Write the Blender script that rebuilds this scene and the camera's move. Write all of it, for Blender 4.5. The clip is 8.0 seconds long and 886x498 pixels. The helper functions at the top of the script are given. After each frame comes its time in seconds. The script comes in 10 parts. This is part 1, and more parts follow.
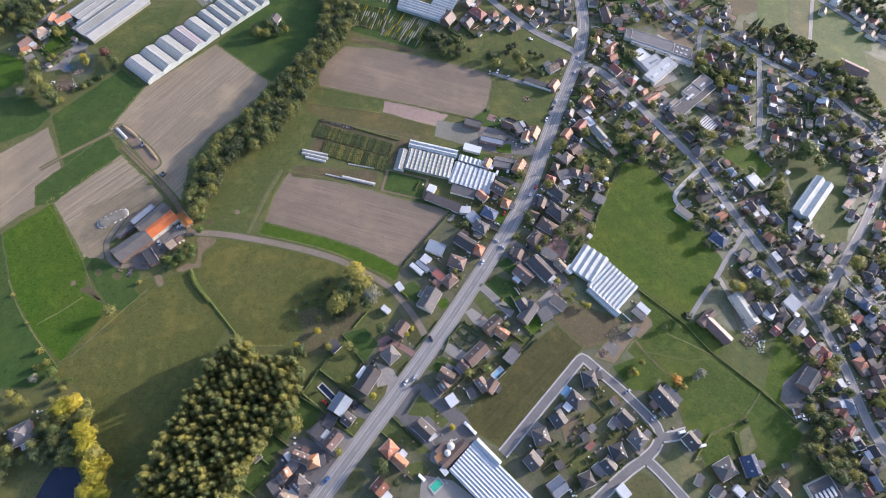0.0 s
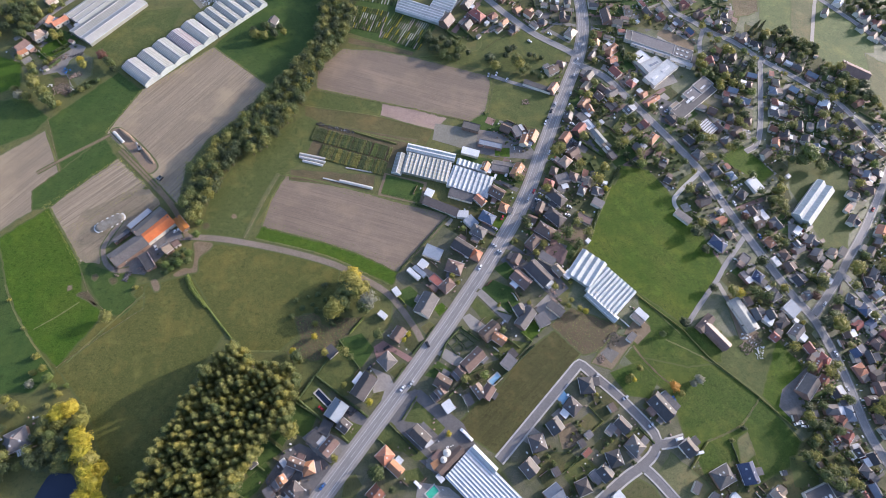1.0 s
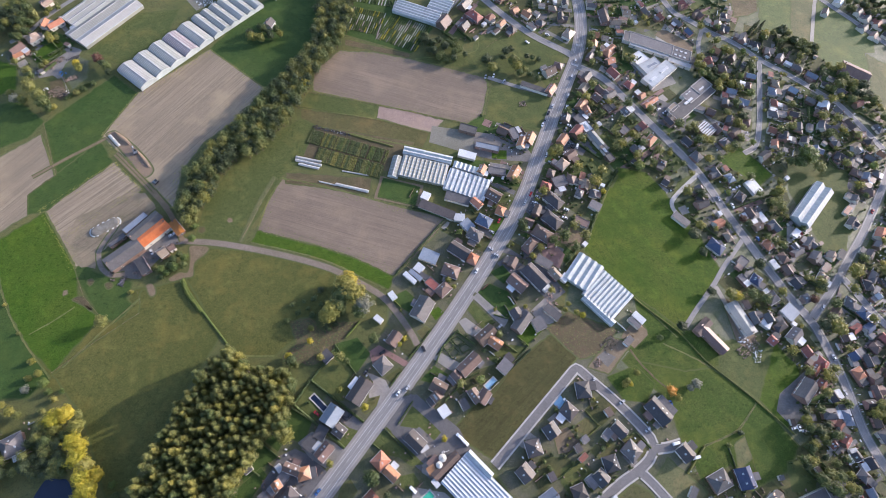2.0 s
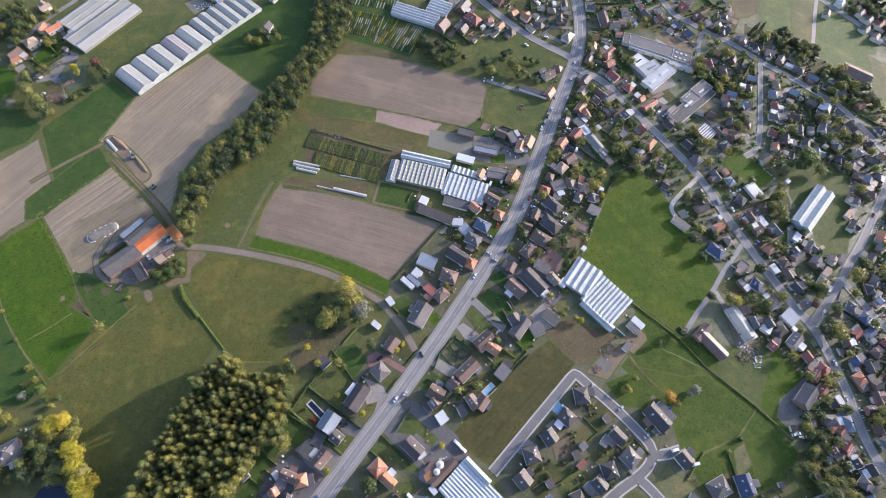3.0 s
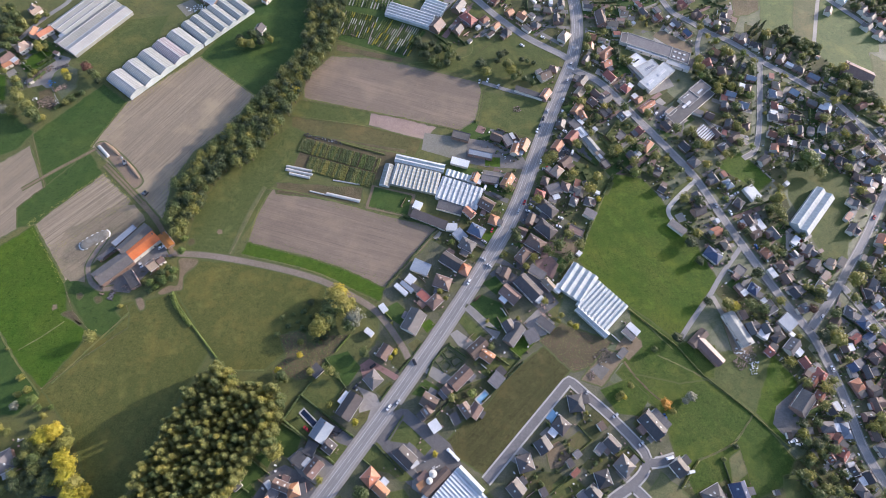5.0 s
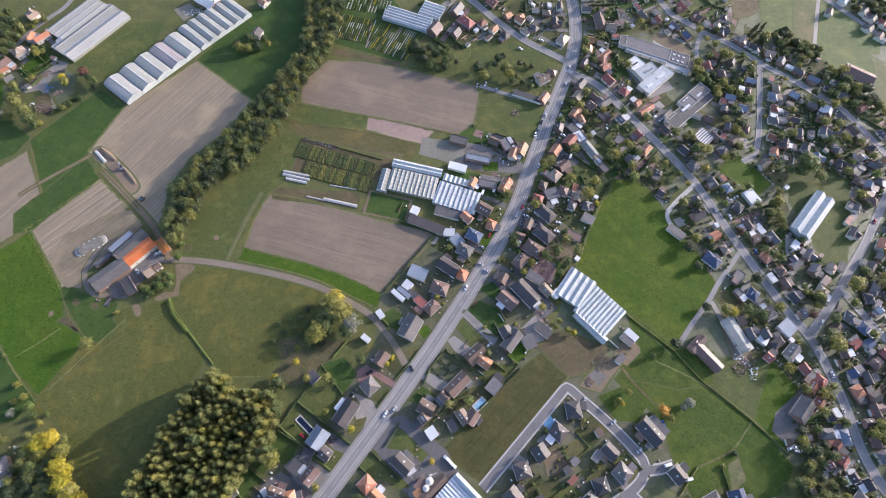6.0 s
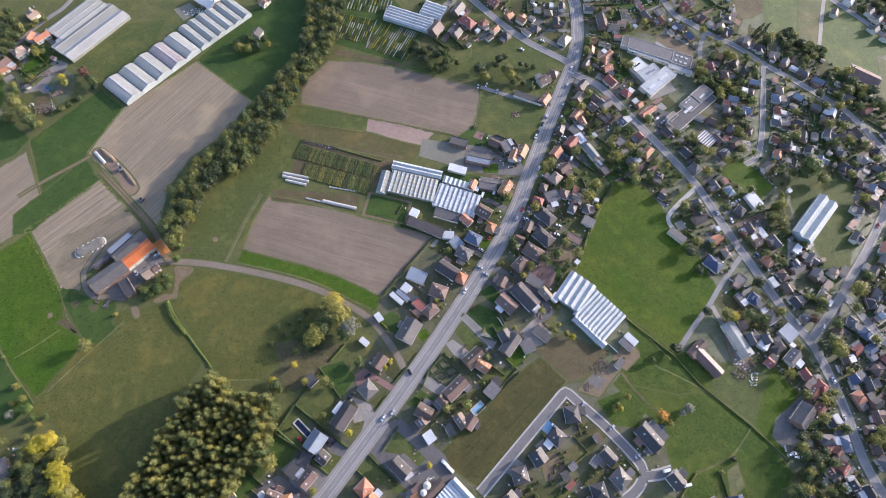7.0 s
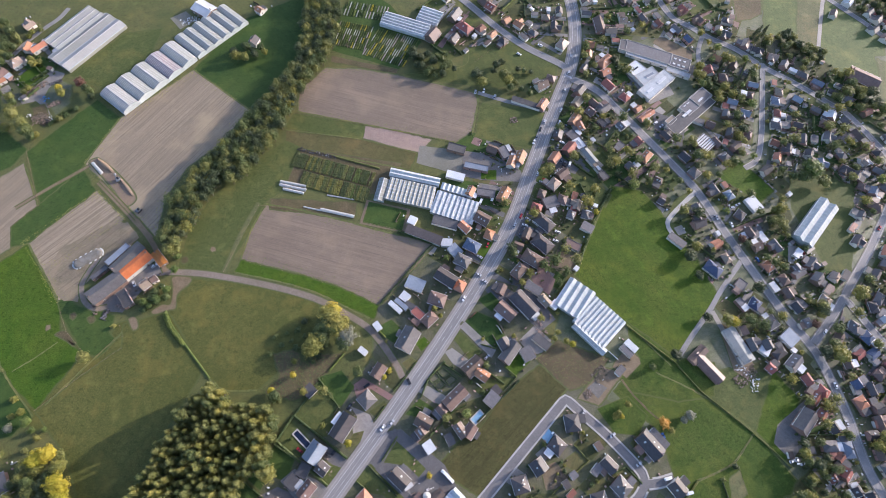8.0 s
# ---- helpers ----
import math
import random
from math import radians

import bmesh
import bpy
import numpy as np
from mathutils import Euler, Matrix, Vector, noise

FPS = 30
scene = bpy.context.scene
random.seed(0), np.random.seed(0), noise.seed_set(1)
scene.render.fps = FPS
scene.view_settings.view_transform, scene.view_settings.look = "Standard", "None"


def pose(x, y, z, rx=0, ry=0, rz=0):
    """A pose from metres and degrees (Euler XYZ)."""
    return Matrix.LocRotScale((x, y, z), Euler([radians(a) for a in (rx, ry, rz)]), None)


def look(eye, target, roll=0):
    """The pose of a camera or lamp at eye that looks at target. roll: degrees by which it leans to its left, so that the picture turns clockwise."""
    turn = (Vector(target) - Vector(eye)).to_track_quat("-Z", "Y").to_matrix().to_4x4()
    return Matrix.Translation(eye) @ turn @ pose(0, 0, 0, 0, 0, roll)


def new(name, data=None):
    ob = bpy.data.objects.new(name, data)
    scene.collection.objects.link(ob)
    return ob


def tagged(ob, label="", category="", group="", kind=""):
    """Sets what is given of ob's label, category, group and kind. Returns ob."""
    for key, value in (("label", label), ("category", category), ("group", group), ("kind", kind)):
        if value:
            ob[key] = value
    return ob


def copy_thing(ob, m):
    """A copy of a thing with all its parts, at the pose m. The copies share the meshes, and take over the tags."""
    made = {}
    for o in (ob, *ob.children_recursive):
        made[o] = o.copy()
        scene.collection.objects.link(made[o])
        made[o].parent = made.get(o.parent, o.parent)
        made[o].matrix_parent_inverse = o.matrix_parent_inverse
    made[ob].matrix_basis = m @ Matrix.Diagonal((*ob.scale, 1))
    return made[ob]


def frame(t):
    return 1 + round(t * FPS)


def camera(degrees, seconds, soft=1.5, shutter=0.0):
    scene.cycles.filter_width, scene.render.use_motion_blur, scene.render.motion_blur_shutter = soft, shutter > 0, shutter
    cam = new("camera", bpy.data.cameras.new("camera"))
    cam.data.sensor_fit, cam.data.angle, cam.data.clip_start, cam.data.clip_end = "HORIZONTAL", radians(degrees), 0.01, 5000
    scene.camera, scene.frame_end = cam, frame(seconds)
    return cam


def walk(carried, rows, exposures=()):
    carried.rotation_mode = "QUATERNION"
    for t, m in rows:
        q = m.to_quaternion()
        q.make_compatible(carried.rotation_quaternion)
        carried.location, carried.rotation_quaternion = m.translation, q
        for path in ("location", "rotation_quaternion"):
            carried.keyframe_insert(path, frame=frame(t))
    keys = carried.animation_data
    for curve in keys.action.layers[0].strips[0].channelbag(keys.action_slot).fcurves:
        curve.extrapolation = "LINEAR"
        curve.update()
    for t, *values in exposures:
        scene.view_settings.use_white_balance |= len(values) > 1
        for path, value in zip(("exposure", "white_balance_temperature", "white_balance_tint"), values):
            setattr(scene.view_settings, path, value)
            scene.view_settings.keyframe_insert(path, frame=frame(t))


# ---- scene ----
cam = camera(82.0, 8.0, 0.9)
ROWS = [
    (0, 0.02, 0.02, 330.02, 25.00, -5.00, -0.00),
    (0.5, 1.55, 2.92, 330.83, 24.79, -4.93, 0.12),
    (1, 3.27, 5.31, 331.11, 24.71, -4.83, 0.18),
    (1.5, 5.15, 7.57, 331.64, 24.51, -4.76, 0.17),
    (3, 9.81, 14.17, 332.74, 24.32, -4.39, 0.22),
    (3.5, 11.36, 16.34, 332.85, 23.80, -4.43, 0.56),
    (4, 14.11, 18.53, 333.30, 23.92, -4.19, 0.01),
    (4.5, 15.30, 21.05, 333.81, 23.73, -4.11, 0.14),
    (6, 19.56, 27.93, 334.84, 23.49, -3.75, 0.18),
    (6.5, 21.58, 30.39, 335.26, 23.35, -3.69, 0.33),
    (7, 22.09, 32.72, 335.55, 23.06, -3.55, 0.54),
    (7.5, 23.25, 35.55, 335.96, 23.14, -3.36, 0.32),
    (8, 24.32, 38.07, 336.45, 23.12, -3.17, 0.12),
]
walk(cam, [(t, pose(x, y, z, rx, ry, rz)) for t, x, y, z, rx, ry, rz in ROWS], [(0.0, 1.16, 5770, 21), (8.0, 1.16, 5770, 21)])

# ---- world and light ----
SUN_AZ, SUN_EL = 25.0, 17.0          # degrees from +x towards +y, and above the ground
world = bpy.data.worlds.new("sky")
scene.world = world
world.use_nodes = True
wn = world.node_tree.nodes
sky = wn.new("ShaderNodeTexSky")
sky.sky_type, sky.sun_disc = "NISHITA", False
sky.sun_elevation, sky.sun_rotation = radians(SUN_EL), radians(90 - SUN_AZ)
sky.air_density, sky.dust_density, sky.ozone_density = 1.0, 2.0, 1.0
wn["Background"].inputs["Strength"].default_value = 0.15
world.node_tree.links.new(sky.outputs[0], wn["Background"].inputs["Color"])
sun = new("sun", bpy.data.lights.new("sun", "SUN"))
sun.data.energy, sun.data.angle, sun.data.color = 3.0, radians(1.0), (1.0, 0.88, 0.7)
s_az, s_el = radians(SUN_AZ), radians(SUN_EL)
sun.matrix_world = look((600 * math.cos(s_az), 600 * math.sin(s_az), 600 * math.tan(s_el)), (0, 0, 0))

rnd = random.Random(7)

# ---- materials ----
MATS = {}


def is_soft(name):
    """Soil and grass, whose edges break up."""
    return "grass" in name or "soil" in name or name in ("lawn", "field_green", "dirt", "stubble", "track_gravel")


def mat(name, c1, c2, scale=0.5, rough=0.7, bump=0.3, c3=None, scale3=0.02, amount3=0.6, local=False, vary=0.0,
        island=0.0, metal=0.0, rows=None, fine=0.5, spec=0.4):
    """A two-scale surface: c1 and c2 mix over noise of that scale (per metre), c3 lies over it in large patches.
    rows = (degrees, spacing in metres, strength): drill rows."""
    m = bpy.data.materials.new(name)
    m.use_nodes = True
    nt, n = m.node_tree, m.node_tree.nodes
    link = nt.links.new
    bsdf = n["Principled BSDF"]
    bsdf.inputs["Metallic"].default_value = metal
    if "grass" in name or name in ("lawn", "field_green"):
        rough, spec = 0.8, 0.36 if name in ("grass", "dry_grass", "pasture_grass") else 0.14 if name in ("lush_grass", "east_grass", "field_green") else 0.22
    bsdf.inputs["Roughness"].default_value = rough
    bsdf.inputs["Specular IOR Level"].default_value = spec
    if local:
        co = n.new("ShaderNodeTexCoord").outputs["Object"]
    else:
        co = n.new("ShaderNodeNewGeometry").outputs["Position"]

    def tex(s, detail=6.0, rgh=0.6, lo=0.35, hi=0.65):
        t = n.new("ShaderNodeTexNoise")
        t.inputs["Scale"].default_value, t.inputs["Detail"].default_value, t.inputs["Roughness"].default_value = s, detail, rgh
        link(co, t.inputs["Vector"])
        r = n.new("ShaderNodeMapRange")
        r.inputs["From Min"].default_value, r.inputs["From Max"].default_value = lo, hi
        link(t.outputs["Fac"], r.inputs["Value"])
        return r.outputs["Result"]

    def mix(a, b, fac, mode="MIX"):
        x = n.new("ShaderNodeMix")
        x.data_type, x.blend_type = "RGBA", mode
        for socket, v in ((x.inputs[6], a), (x.inputs[7], b)):
            if isinstance(v, tuple):
                socket.default_value = (*v, 1)
            else:
                link(v, socket)
        if isinstance(fac, float):
            x.inputs[0].default_value = fac
        else:
            link(fac, x.inputs[0])
        return x.outputs[2]

    def times(a, k):
        x = n.new("ShaderNodeMath")
        x.operation = "MULTIPLY"
        link(a, x.inputs[0])
        x.inputs[1].default_value = k
        return x.outputs[0]

    def shade(col, source, amount):
        h = n.new("ShaderNodeHueSaturation")
        r = n.new("ShaderNodeMapRange")
        r.inputs["To Min"].default_value, r.inputs["To Max"].default_value = 1 - amount, 1 + amount
        link(source, r.inputs["Value"])
        link(r.outputs["Result"], h.inputs["Value"])
        r2 = n.new("ShaderNodeMapRange")
        r2.inputs["To Min"].default_value, r2.inputs["To Max"].default_value = 0.5 + amount * 0.06, 0.5 - amount * 0.06
        link(source, r2.inputs["Value"])
        link(r2.outputs["Result"], h.inputs["Hue"])
        link(col, h.inputs["Color"])
        return h.outputs["Color"]

    col = mix(c1, c2, tex(scale))
    if c3:
        col = mix(col, c3, times(tex(scale3, 4.0, 0.55, 0.42, 0.68), amount3))
    if rows:
        mp = n.new("ShaderNodeMapping")
        mp.inputs["Rotation"].default_value = (0, 0, radians(-rows[0]))
        link(co, mp.inputs["Vector"])
        for fx, fy, tone, k in ((0.012, 0.22, 1.28, 1.0), (0.02, 0.9, 0.68, 0.9), (0.006, 0.06, 0.8, 0.8), (0.05, 2.2, 1.25, 0.6)):
            st = n.new("ShaderNodeTexNoise")
            stretch = n.new("ShaderNodeVectorMath")
            stretch.operation = "MULTIPLY"
            stretch.inputs[1].default_value = (fx / rows[1], fy / rows[1], 0.1)
            link(mp.outputs["Vector"], stretch.inputs[0])
            link(stretch.outputs[0], st.inputs["Vector"])
            st.inputs["Scale"].default_value, st.inputs["Detail"].default_value, st.inputs["Distortion"].default_value = 1.0, 3.0, 0.3
            lite = n.new("ShaderNodeMapRange")
            lite.inputs["From Min"].default_value, lite.inputs["From Max"].default_value = 0.45, 0.68
            link(st.outputs["Fac"], lite.inputs["Value"])
            col = mix(col, tuple(min(1, v * (1 + (tone - 1) * (rows[3] if len(rows) > 3 else 1.0))) for v in c1), times(lite.outputs["Result"], rows[2] * k))
    g = tex(scale * 9, 3.0)
    col = mix(col, tuple(v * 0.5 for v in c1), times(g, fine))
    if fine > 0.3:
        g2 = tex(scale * 3.1, 4.0, 0.7, 0.5, 0.75)
        col = mix(col, tuple(min(1, v * 1.45) for v in c2), times(g2, fine * 0.8))
    if "grass" in name or name in ("lawn", "field_green"):        # tufts and droppings
        col = mix(col, tuple(v * 0.55 for v in c1), times(tex(0.42, 2.5, 0.5, 0.58, 0.66), 0.65))
        col = mix(col, tuple(v * 0.5 for v in c1), times(tex(1.2, 3.0, 0.65, 0.5, 0.62), 0.5))
        col = mix(col, tuple(min(1, v * 1.35) for v in c2), times(tex(0.11, 5.0, 0.65, 0.54, 0.72), 0.45))
    if "grass" in name or name in ("lawn", "field_green"):        # yellowed and darker drifts, tens of metres wide
        col = mix(col, (min(1, c2[0] * 1.55), c2[1] * 1.22, c2[2] * 1.1), times(tex(0.045, 6.0, 0.68, 0.5, 0.7), 0.55))
        col = mix(col, (c1[0] * 0.68, c1[1] * 0.78, c1[2] * 0.8), times(tex(0.022, 6.0, 0.65, 0.5, 0.68), 0.6))
    if "soil" in name:      # broad paler and darker drifts, mixed by noise
        col = mix(col, (min(1, c2[0] * 1.18), c2[1] * 1.15, c2[2] * 1.02), times(tex(0.03, 6.0, 0.65, 0.5, 0.7), 0.6))
        col = mix(col, tuple(v * 0.8 for v in c1), times(tex(0.016, 6.0, 0.65, 0.5, 0.68), 0.6))
    if is_soft(name):       # at its edge the ground is sparsely grown with the grass beside it
        rim, add, cut = n.new("ShaderNodeAttribute"), n.new("ShaderNodeMath"), n.new("ShaderNodeMapRange")
        rim.attribute_name = "thin"
        add.operation = "ADD"
        link(times(rim.outputs["Fac"], 1.6), add.inputs[0])
        link(times(tex(1.3, 4.0, 0.75, 0.3, 0.7), 0.7), add.inputs[1])
        cut.inputs["From Min"].default_value, cut.inputs["From Max"].default_value = 0.72, 1.6
        link(add.outputs[0], cut.inputs["Value"])
        col = mix(col, (0.086, 0.102, 0.032), cut.outputs["Result"])
    if vary:
        col = shade(col, n.new("ShaderNodeObjectInfo").outputs["Random"], vary)
    if island:
        col = shade(col, n.new("ShaderNodeNewGeometry").outputs["Random Per Island"], island)
    link(col, bsdf.inputs["Base Color"])
    if name.startswith("leaf_") or name.endswith("_film") or "glazing" in name or name == "film_cover":        # light shines through leaves and sheeting
        thin, both = n.new("ShaderNodeBsdfTranslucent"), n.new("ShaderNodeMixShader")
        link(mix(col, tuple(min(1, v * (1.7 if name.startswith("leaf_") else 1.0)) for v in c2), 0.5), thin.inputs["Color"])
        both.inputs[0].default_value = 0.28 if name.startswith("leaf_") else 0.42 if "film" in name else 0.22
        link(bsdf.outputs[0], both.inputs[1])
        link(thin.outputs[0], both.inputs[2])
        link(both.outputs[0], n["Material Output"].inputs["Surface"])
    if bump:
        b = n.new("ShaderNodeBump")
        b.inputs["Strength"].default_value, b.inputs["Distance"].default_value = bump, 0.02 if local else 0.15
        link(g, b.inputs["Height"])
        link(b.outputs["Normal"], bsdf.inputs["Normal"])
    MATS[name] = m
    return m


mat("grass", (0.092, 0.106, 0.028), (0.12, 0.126, 0.038), 0.25, c3=(0.145, 0.128, 0.055), scale3=0.018)
mat("lush_grass", (0.046, 0.1, 0.009), (0.072, 0.122, 0.013), 0.12, c3=(0.1, 0.122, 0.02), scale3=0.02, amount3=0.7, rows=(-58, 2.2, 0.14), fine=0.5)
mat("deep_grass", (0.038, 0.078, 0.015), (0.056, 0.096, 0.02), 0.2, c3=(0.078, 0.102, 0.026), scale3=0.012)
mat("olive_grass", (0.083, 0.105, 0.029), (0.115, 0.128, 0.04), 0.3, c3=(0.066, 0.09, 0.022), scale3=0.02, amount3=0.75, rows=(57, 2.6, 0.2), fine=0.6)
mat("sunny_grass", (0.094, 0.103, 0.025), (0.13, 0.128, 0.034), 0.3, c3=(0.074, 0.09, 0.021), scale3=0.02, amount3=0.75, rows=(57, 2.6, 0.2), fine=0.6)
mat("brown_grass", (0.108, 0.098, 0.036), (0.14, 0.122, 0.05), 0.3, c3=(0.085, 0.09, 0.028), scale3=0.03, amount3=0.7, fine=0.5)
mat("dry_grass", (0.13, 0.135, 0.052), (0.165, 0.155, 0.07), 0.2, c3=(0.1, 0.12, 0.04), scale3=0.03)
mat("pasture_grass", (0.1, 0.135, 0.038), (0.135, 0.165, 0.05), 0.2, c3=(0.085, 0.12, 0.035), scale3=0.03)
mat("mown_grass", (0.0704, 0.0686, 0.0211), (0.095, 0.086, 0.031), 0.3, c3=(0.056, 0.066, 0.018), scale3=0.03, amount3=0.8, rows=(45, 1.5, 0.8, 1.3), fine=0.45)
mat("east_grass", (0.05, 0.096, 0.009), (0.084, 0.128, 0.014), 0.16, c3=(0.14, 0.14, 0.026), scale3=0.024, amount3=0.85, rows=(-58, 2.2, 0.3), fine=0.55)
mat("village_soil", (0.066, 0.09, 0.03), (0.145, 0.15, 0.078), 0.16, c3=(0.2, 0.185, 0.145), scale3=0.075, amount3=0.6, fine=0.6, rough=0.65, spec=0.42)
mat("weed_soil", (0.105, 0.08, 0.042), (0.165, 0.13, 0.072), 0.4, c3=(0.072, 0.08, 0.03), scale3=0.09, amount3=0.8, bump=0.8, fine=0.7, spec=0.2)
mat("lawn", (0.076, 0.084, 0.028), (0.104, 0.103, 0.038), 0.5, c3=(0.128, 0.112, 0.06), scale3=0.06, vary=0.3)
mat("soil", (0.196, 0.149, 0.106), (0.238, 0.184, 0.136), 0.25, c3=(0.163, 0.124, 0.086), scale3=0.02, amount3=0.75, rows=(-15, 0.9, 0.75, 1.2), bump=0.3, fine=0.4)
mat("soil_west", (0.258, 0.204, 0.137), (0.32, 0.256, 0.173), 0.25, c3=(0.178, 0.138, 0.095), scale3=0.016, amount3=0.75, rows=(57, 1.2, 0.9, 1.3), bump=0.3, fine=0.35)
mat("stubble", (0.265, 0.208, 0.14), (0.365, 0.292, 0.198), 0.3, c3=(0.16, 0.135, 0.075), scale3=0.045, amount3=0.7, rows=(48, 1.7, 1.0, 2.0), bump=0.3, fine=0.45)
mat("farm_soil", (0.2, 0.16, 0.108), (0.29, 0.235, 0.165), 0.35, c3=(0.095, 0.1, 0.045), scale3=0.11, amount3=0.8, rows=(48, 1.9, 0.7, 1.7), bump=0.4, fine=0.55, spec=0.2)
mat("pink_soil", (0.29, 0.205, 0.165), (0.35, 0.255, 0.21), 0.3, c3=(0.22, 0.16, 0.125), scale3=0.06)
mat("brown_soil", (0.19, 0.135, 0.095), (0.24, 0.175, 0.125), 0.3, c3=(0.28, 0.19, 0.11), scale3=0.08)
mat("tall_grass", (0.125, 0.145, 0.045), (0.17, 0.175, 0.065), 0.5, c3=(0.09, 0.12, 0.03), scale3=0.1, bump=0.8)
mat("dirt", (0.195, 0.143, 0.093), (0.25, 0.19, 0.128), 0.3, c3=(0.125, 0.11, 0.055), scale3=0.05, spec=0.15)
mat("gravel", (0.26, 0.238, 0.21), (0.32, 0.296, 0.262), 0.8, c3=(0.2, 0.178, 0.15), scale3=0.08, rough=0.6, spec=0.5)
mat("clamp_sheet", (0.2, 0.185, 0.155), (0.27, 0.25, 0.21), 0.5, c3=(0.14, 0.12, 0.09), scale3=0.3, amount3=0.8, spec=0.3)
mat("track_gravel", (0.215, 0.17, 0.135), (0.275, 0.222, 0.18), 0.5, c3=(0.15, 0.13, 0.085), scale3=0.08, spec=0.25)
mat("asphalt", (0.252, 0.238, 0.228), (0.31, 0.294, 0.281), 0.4, c3=(0.15, 0.142, 0.138), scale3=0.05, rough=0.8, spec=0.5)
mat("dark_asphalt", (0.11, 0.104, 0.103), (0.142, 0.134, 0.132), 0.4, c3=(0.165, 0.155, 0.148), scale3=0.06, rough=0.8)
mat("estate_asphalt", (0.165, 0.156, 0.153), (0.208, 0.197, 0.193), 0.5, c3=(0.13, 0.124, 0.122), scale3=0.06, rough=0.75)
mat("dark_wear", (0.212, 0.203, 0.197), (0.262, 0.25, 0.243), 0.5, c3=(0.16, 0.154, 0.15), scale3=0.06, rough=0.7)
mat("cycle_lane", (0.27, 0.252, 0.238), (0.32, 0.3, 0.285), 0.5, c3=(0.21, 0.197, 0.187), scale3=0.06)
mat("paving", (0.205, 0.19, 0.168), (0.268, 0.248, 0.222), 0.6, c3=(0.155, 0.142, 0.124), scale3=0.08, vary=0.25, rough=0.6, spec=0.4)
mat("yard_paving", (0.155, 0.145, 0.135), (0.21, 0.195, 0.18), 0.5, c3=(0.12, 0.105, 0.085), scale3=0.08, spec=0.3)
mat("red_paving", (0.2, 0.12, 0.1), (0.25, 0.155, 0.13), 0.6, c3=(0.15, 0.1, 0.085), scale3=0.08, vary=0.2)
mat("kerb_concrete", (0.42, 0.4, 0.37), (0.5, 0.48, 0.44), 0.7, c3=(0.34, 0.32, 0.3), scale3=0.1)
mat("line_paint", (0.56, 0.555, 0.54), (0.64, 0.63, 0.61), 0.8, c3=(0.42, 0.415, 0.41), scale3=0.15, bump=0)
mat("brick_wall", (0.23, 0.15, 0.115), (0.3, 0.205, 0.16), 1.5, local=True, vary=0.35)
mat("pale_wall", (0.62, 0.58, 0.5), (0.7, 0.66, 0.58), 0.8, local=True, vary=0.15)
mat("window_frame", (0.7, 0.7, 0.68), (0.76, 0.76, 0.74), 1.0, bump=0, fine=0.0)
mat("glass_dark", (0.02, 0.025, 0.03), (0.03, 0.035, 0.04), 1.0, rough=0.08, bump=0, fine=0.0, spec=0.6)
mat("skylight_glass", (0.35, 0.38, 0.4), (0.45, 0.48, 0.5), 1.0, rough=0.12, bump=0, fine=0.0, spec=0.6)
mat("door_paint", (0.1, 0.07, 0.05), (0.14, 0.1, 0.07), 1.0, vary=0.5, bump=0)
TILES = {
    "orange": ((0.38, 0.17, 0.085), (0.48, 0.24, 0.135)), "red": ((0.25, 0.09, 0.062), (0.32, 0.135, 0.095)),
    "brown": ((0.14, 0.094, 0.075), (0.19, 0.132, 0.106)), "tan": ((0.29, 0.22, 0.16), (0.37, 0.29, 0.22)),
    "dark": ((0.07, 0.06, 0.06), (0.1, 0.088, 0.086)), "black": ((0.05, 0.048, 0.052), (0.072, 0.069, 0.073)),
    "grey": ((0.12, 0.11, 0.107), (0.166, 0.153, 0.149)), "blue": ((0.065, 0.085, 0.15), (0.095, 0.12, 0.19)),
    "bluegrey": ((0.2, 0.23, 0.28), (0.26, 0.29, 0.34)), "white": ((0.55, 0.56, 0.57), (0.64, 0.65, 0.66)),
    "rust": ((0.47, 0.145, 0.035), (0.57, 0.2, 0.055)), "felt2": ((0.12, 0.109, 0.101), (0.165, 0.151, 0.141)), "zinc": ((0.36, 0.38, 0.39), (0.46, 0.48, 0.49)), "fibre": ((0.235, 0.245, 0.235), (0.3, 0.31, 0.295)),
}
for key, (a1, a2) in TILES.items():
    mat("roof_" + key, a1, a2, 0.45, rough=0.5, spec=0.36, local=True, vary=0.2, c3=tuple(0.6 * v + 0.01 for v in a1), scale3=0.12, bump=0.6, fine=0.4)
mat("garden_soil", (0.064, 0.077, 0.027), (0.122, 0.116, 0.056), 0.16, c3=(0.175, 0.153, 0.122), scale3=0.07, amount3=0.65, fine=0.6)
mat("felt", (0.106, 0.1, 0.102), (0.146, 0.139, 0.141), 0.4, local=True, vary=0.45, c3=(0.09, 0.086, 0.088), scale3=0.15)
mat("white_glazing", (0.5, 0.54, 0.525), (0.66, 0.695, 0.68), 0.5, rough=0.4, c3=(0.4, 0.45, 0.43), scale3=0.2, amount3=0.75, local=True, vary=0.14, spec=0.45, bump=0.05, fine=0.25)
mat("green_glazing", (0.37, 0.355, 0.275), (0.48, 0.46, 0.37), 0.35, rough=0.5, c3=(0.28, 0.27, 0.2), scale3=0.12, local=True, vary=0.2, spec=0.3, bump=0.05, fine=0.2)
mat("blue_glazing", (0.56, 0.61, 0.65), (0.72, 0.76, 0.79), 0.6, rough=0.35, c3=(0.42, 0.48, 0.54), scale3=0.15, local=True, vary=0.15, spec=0.5, bump=0.05, fine=0.12)
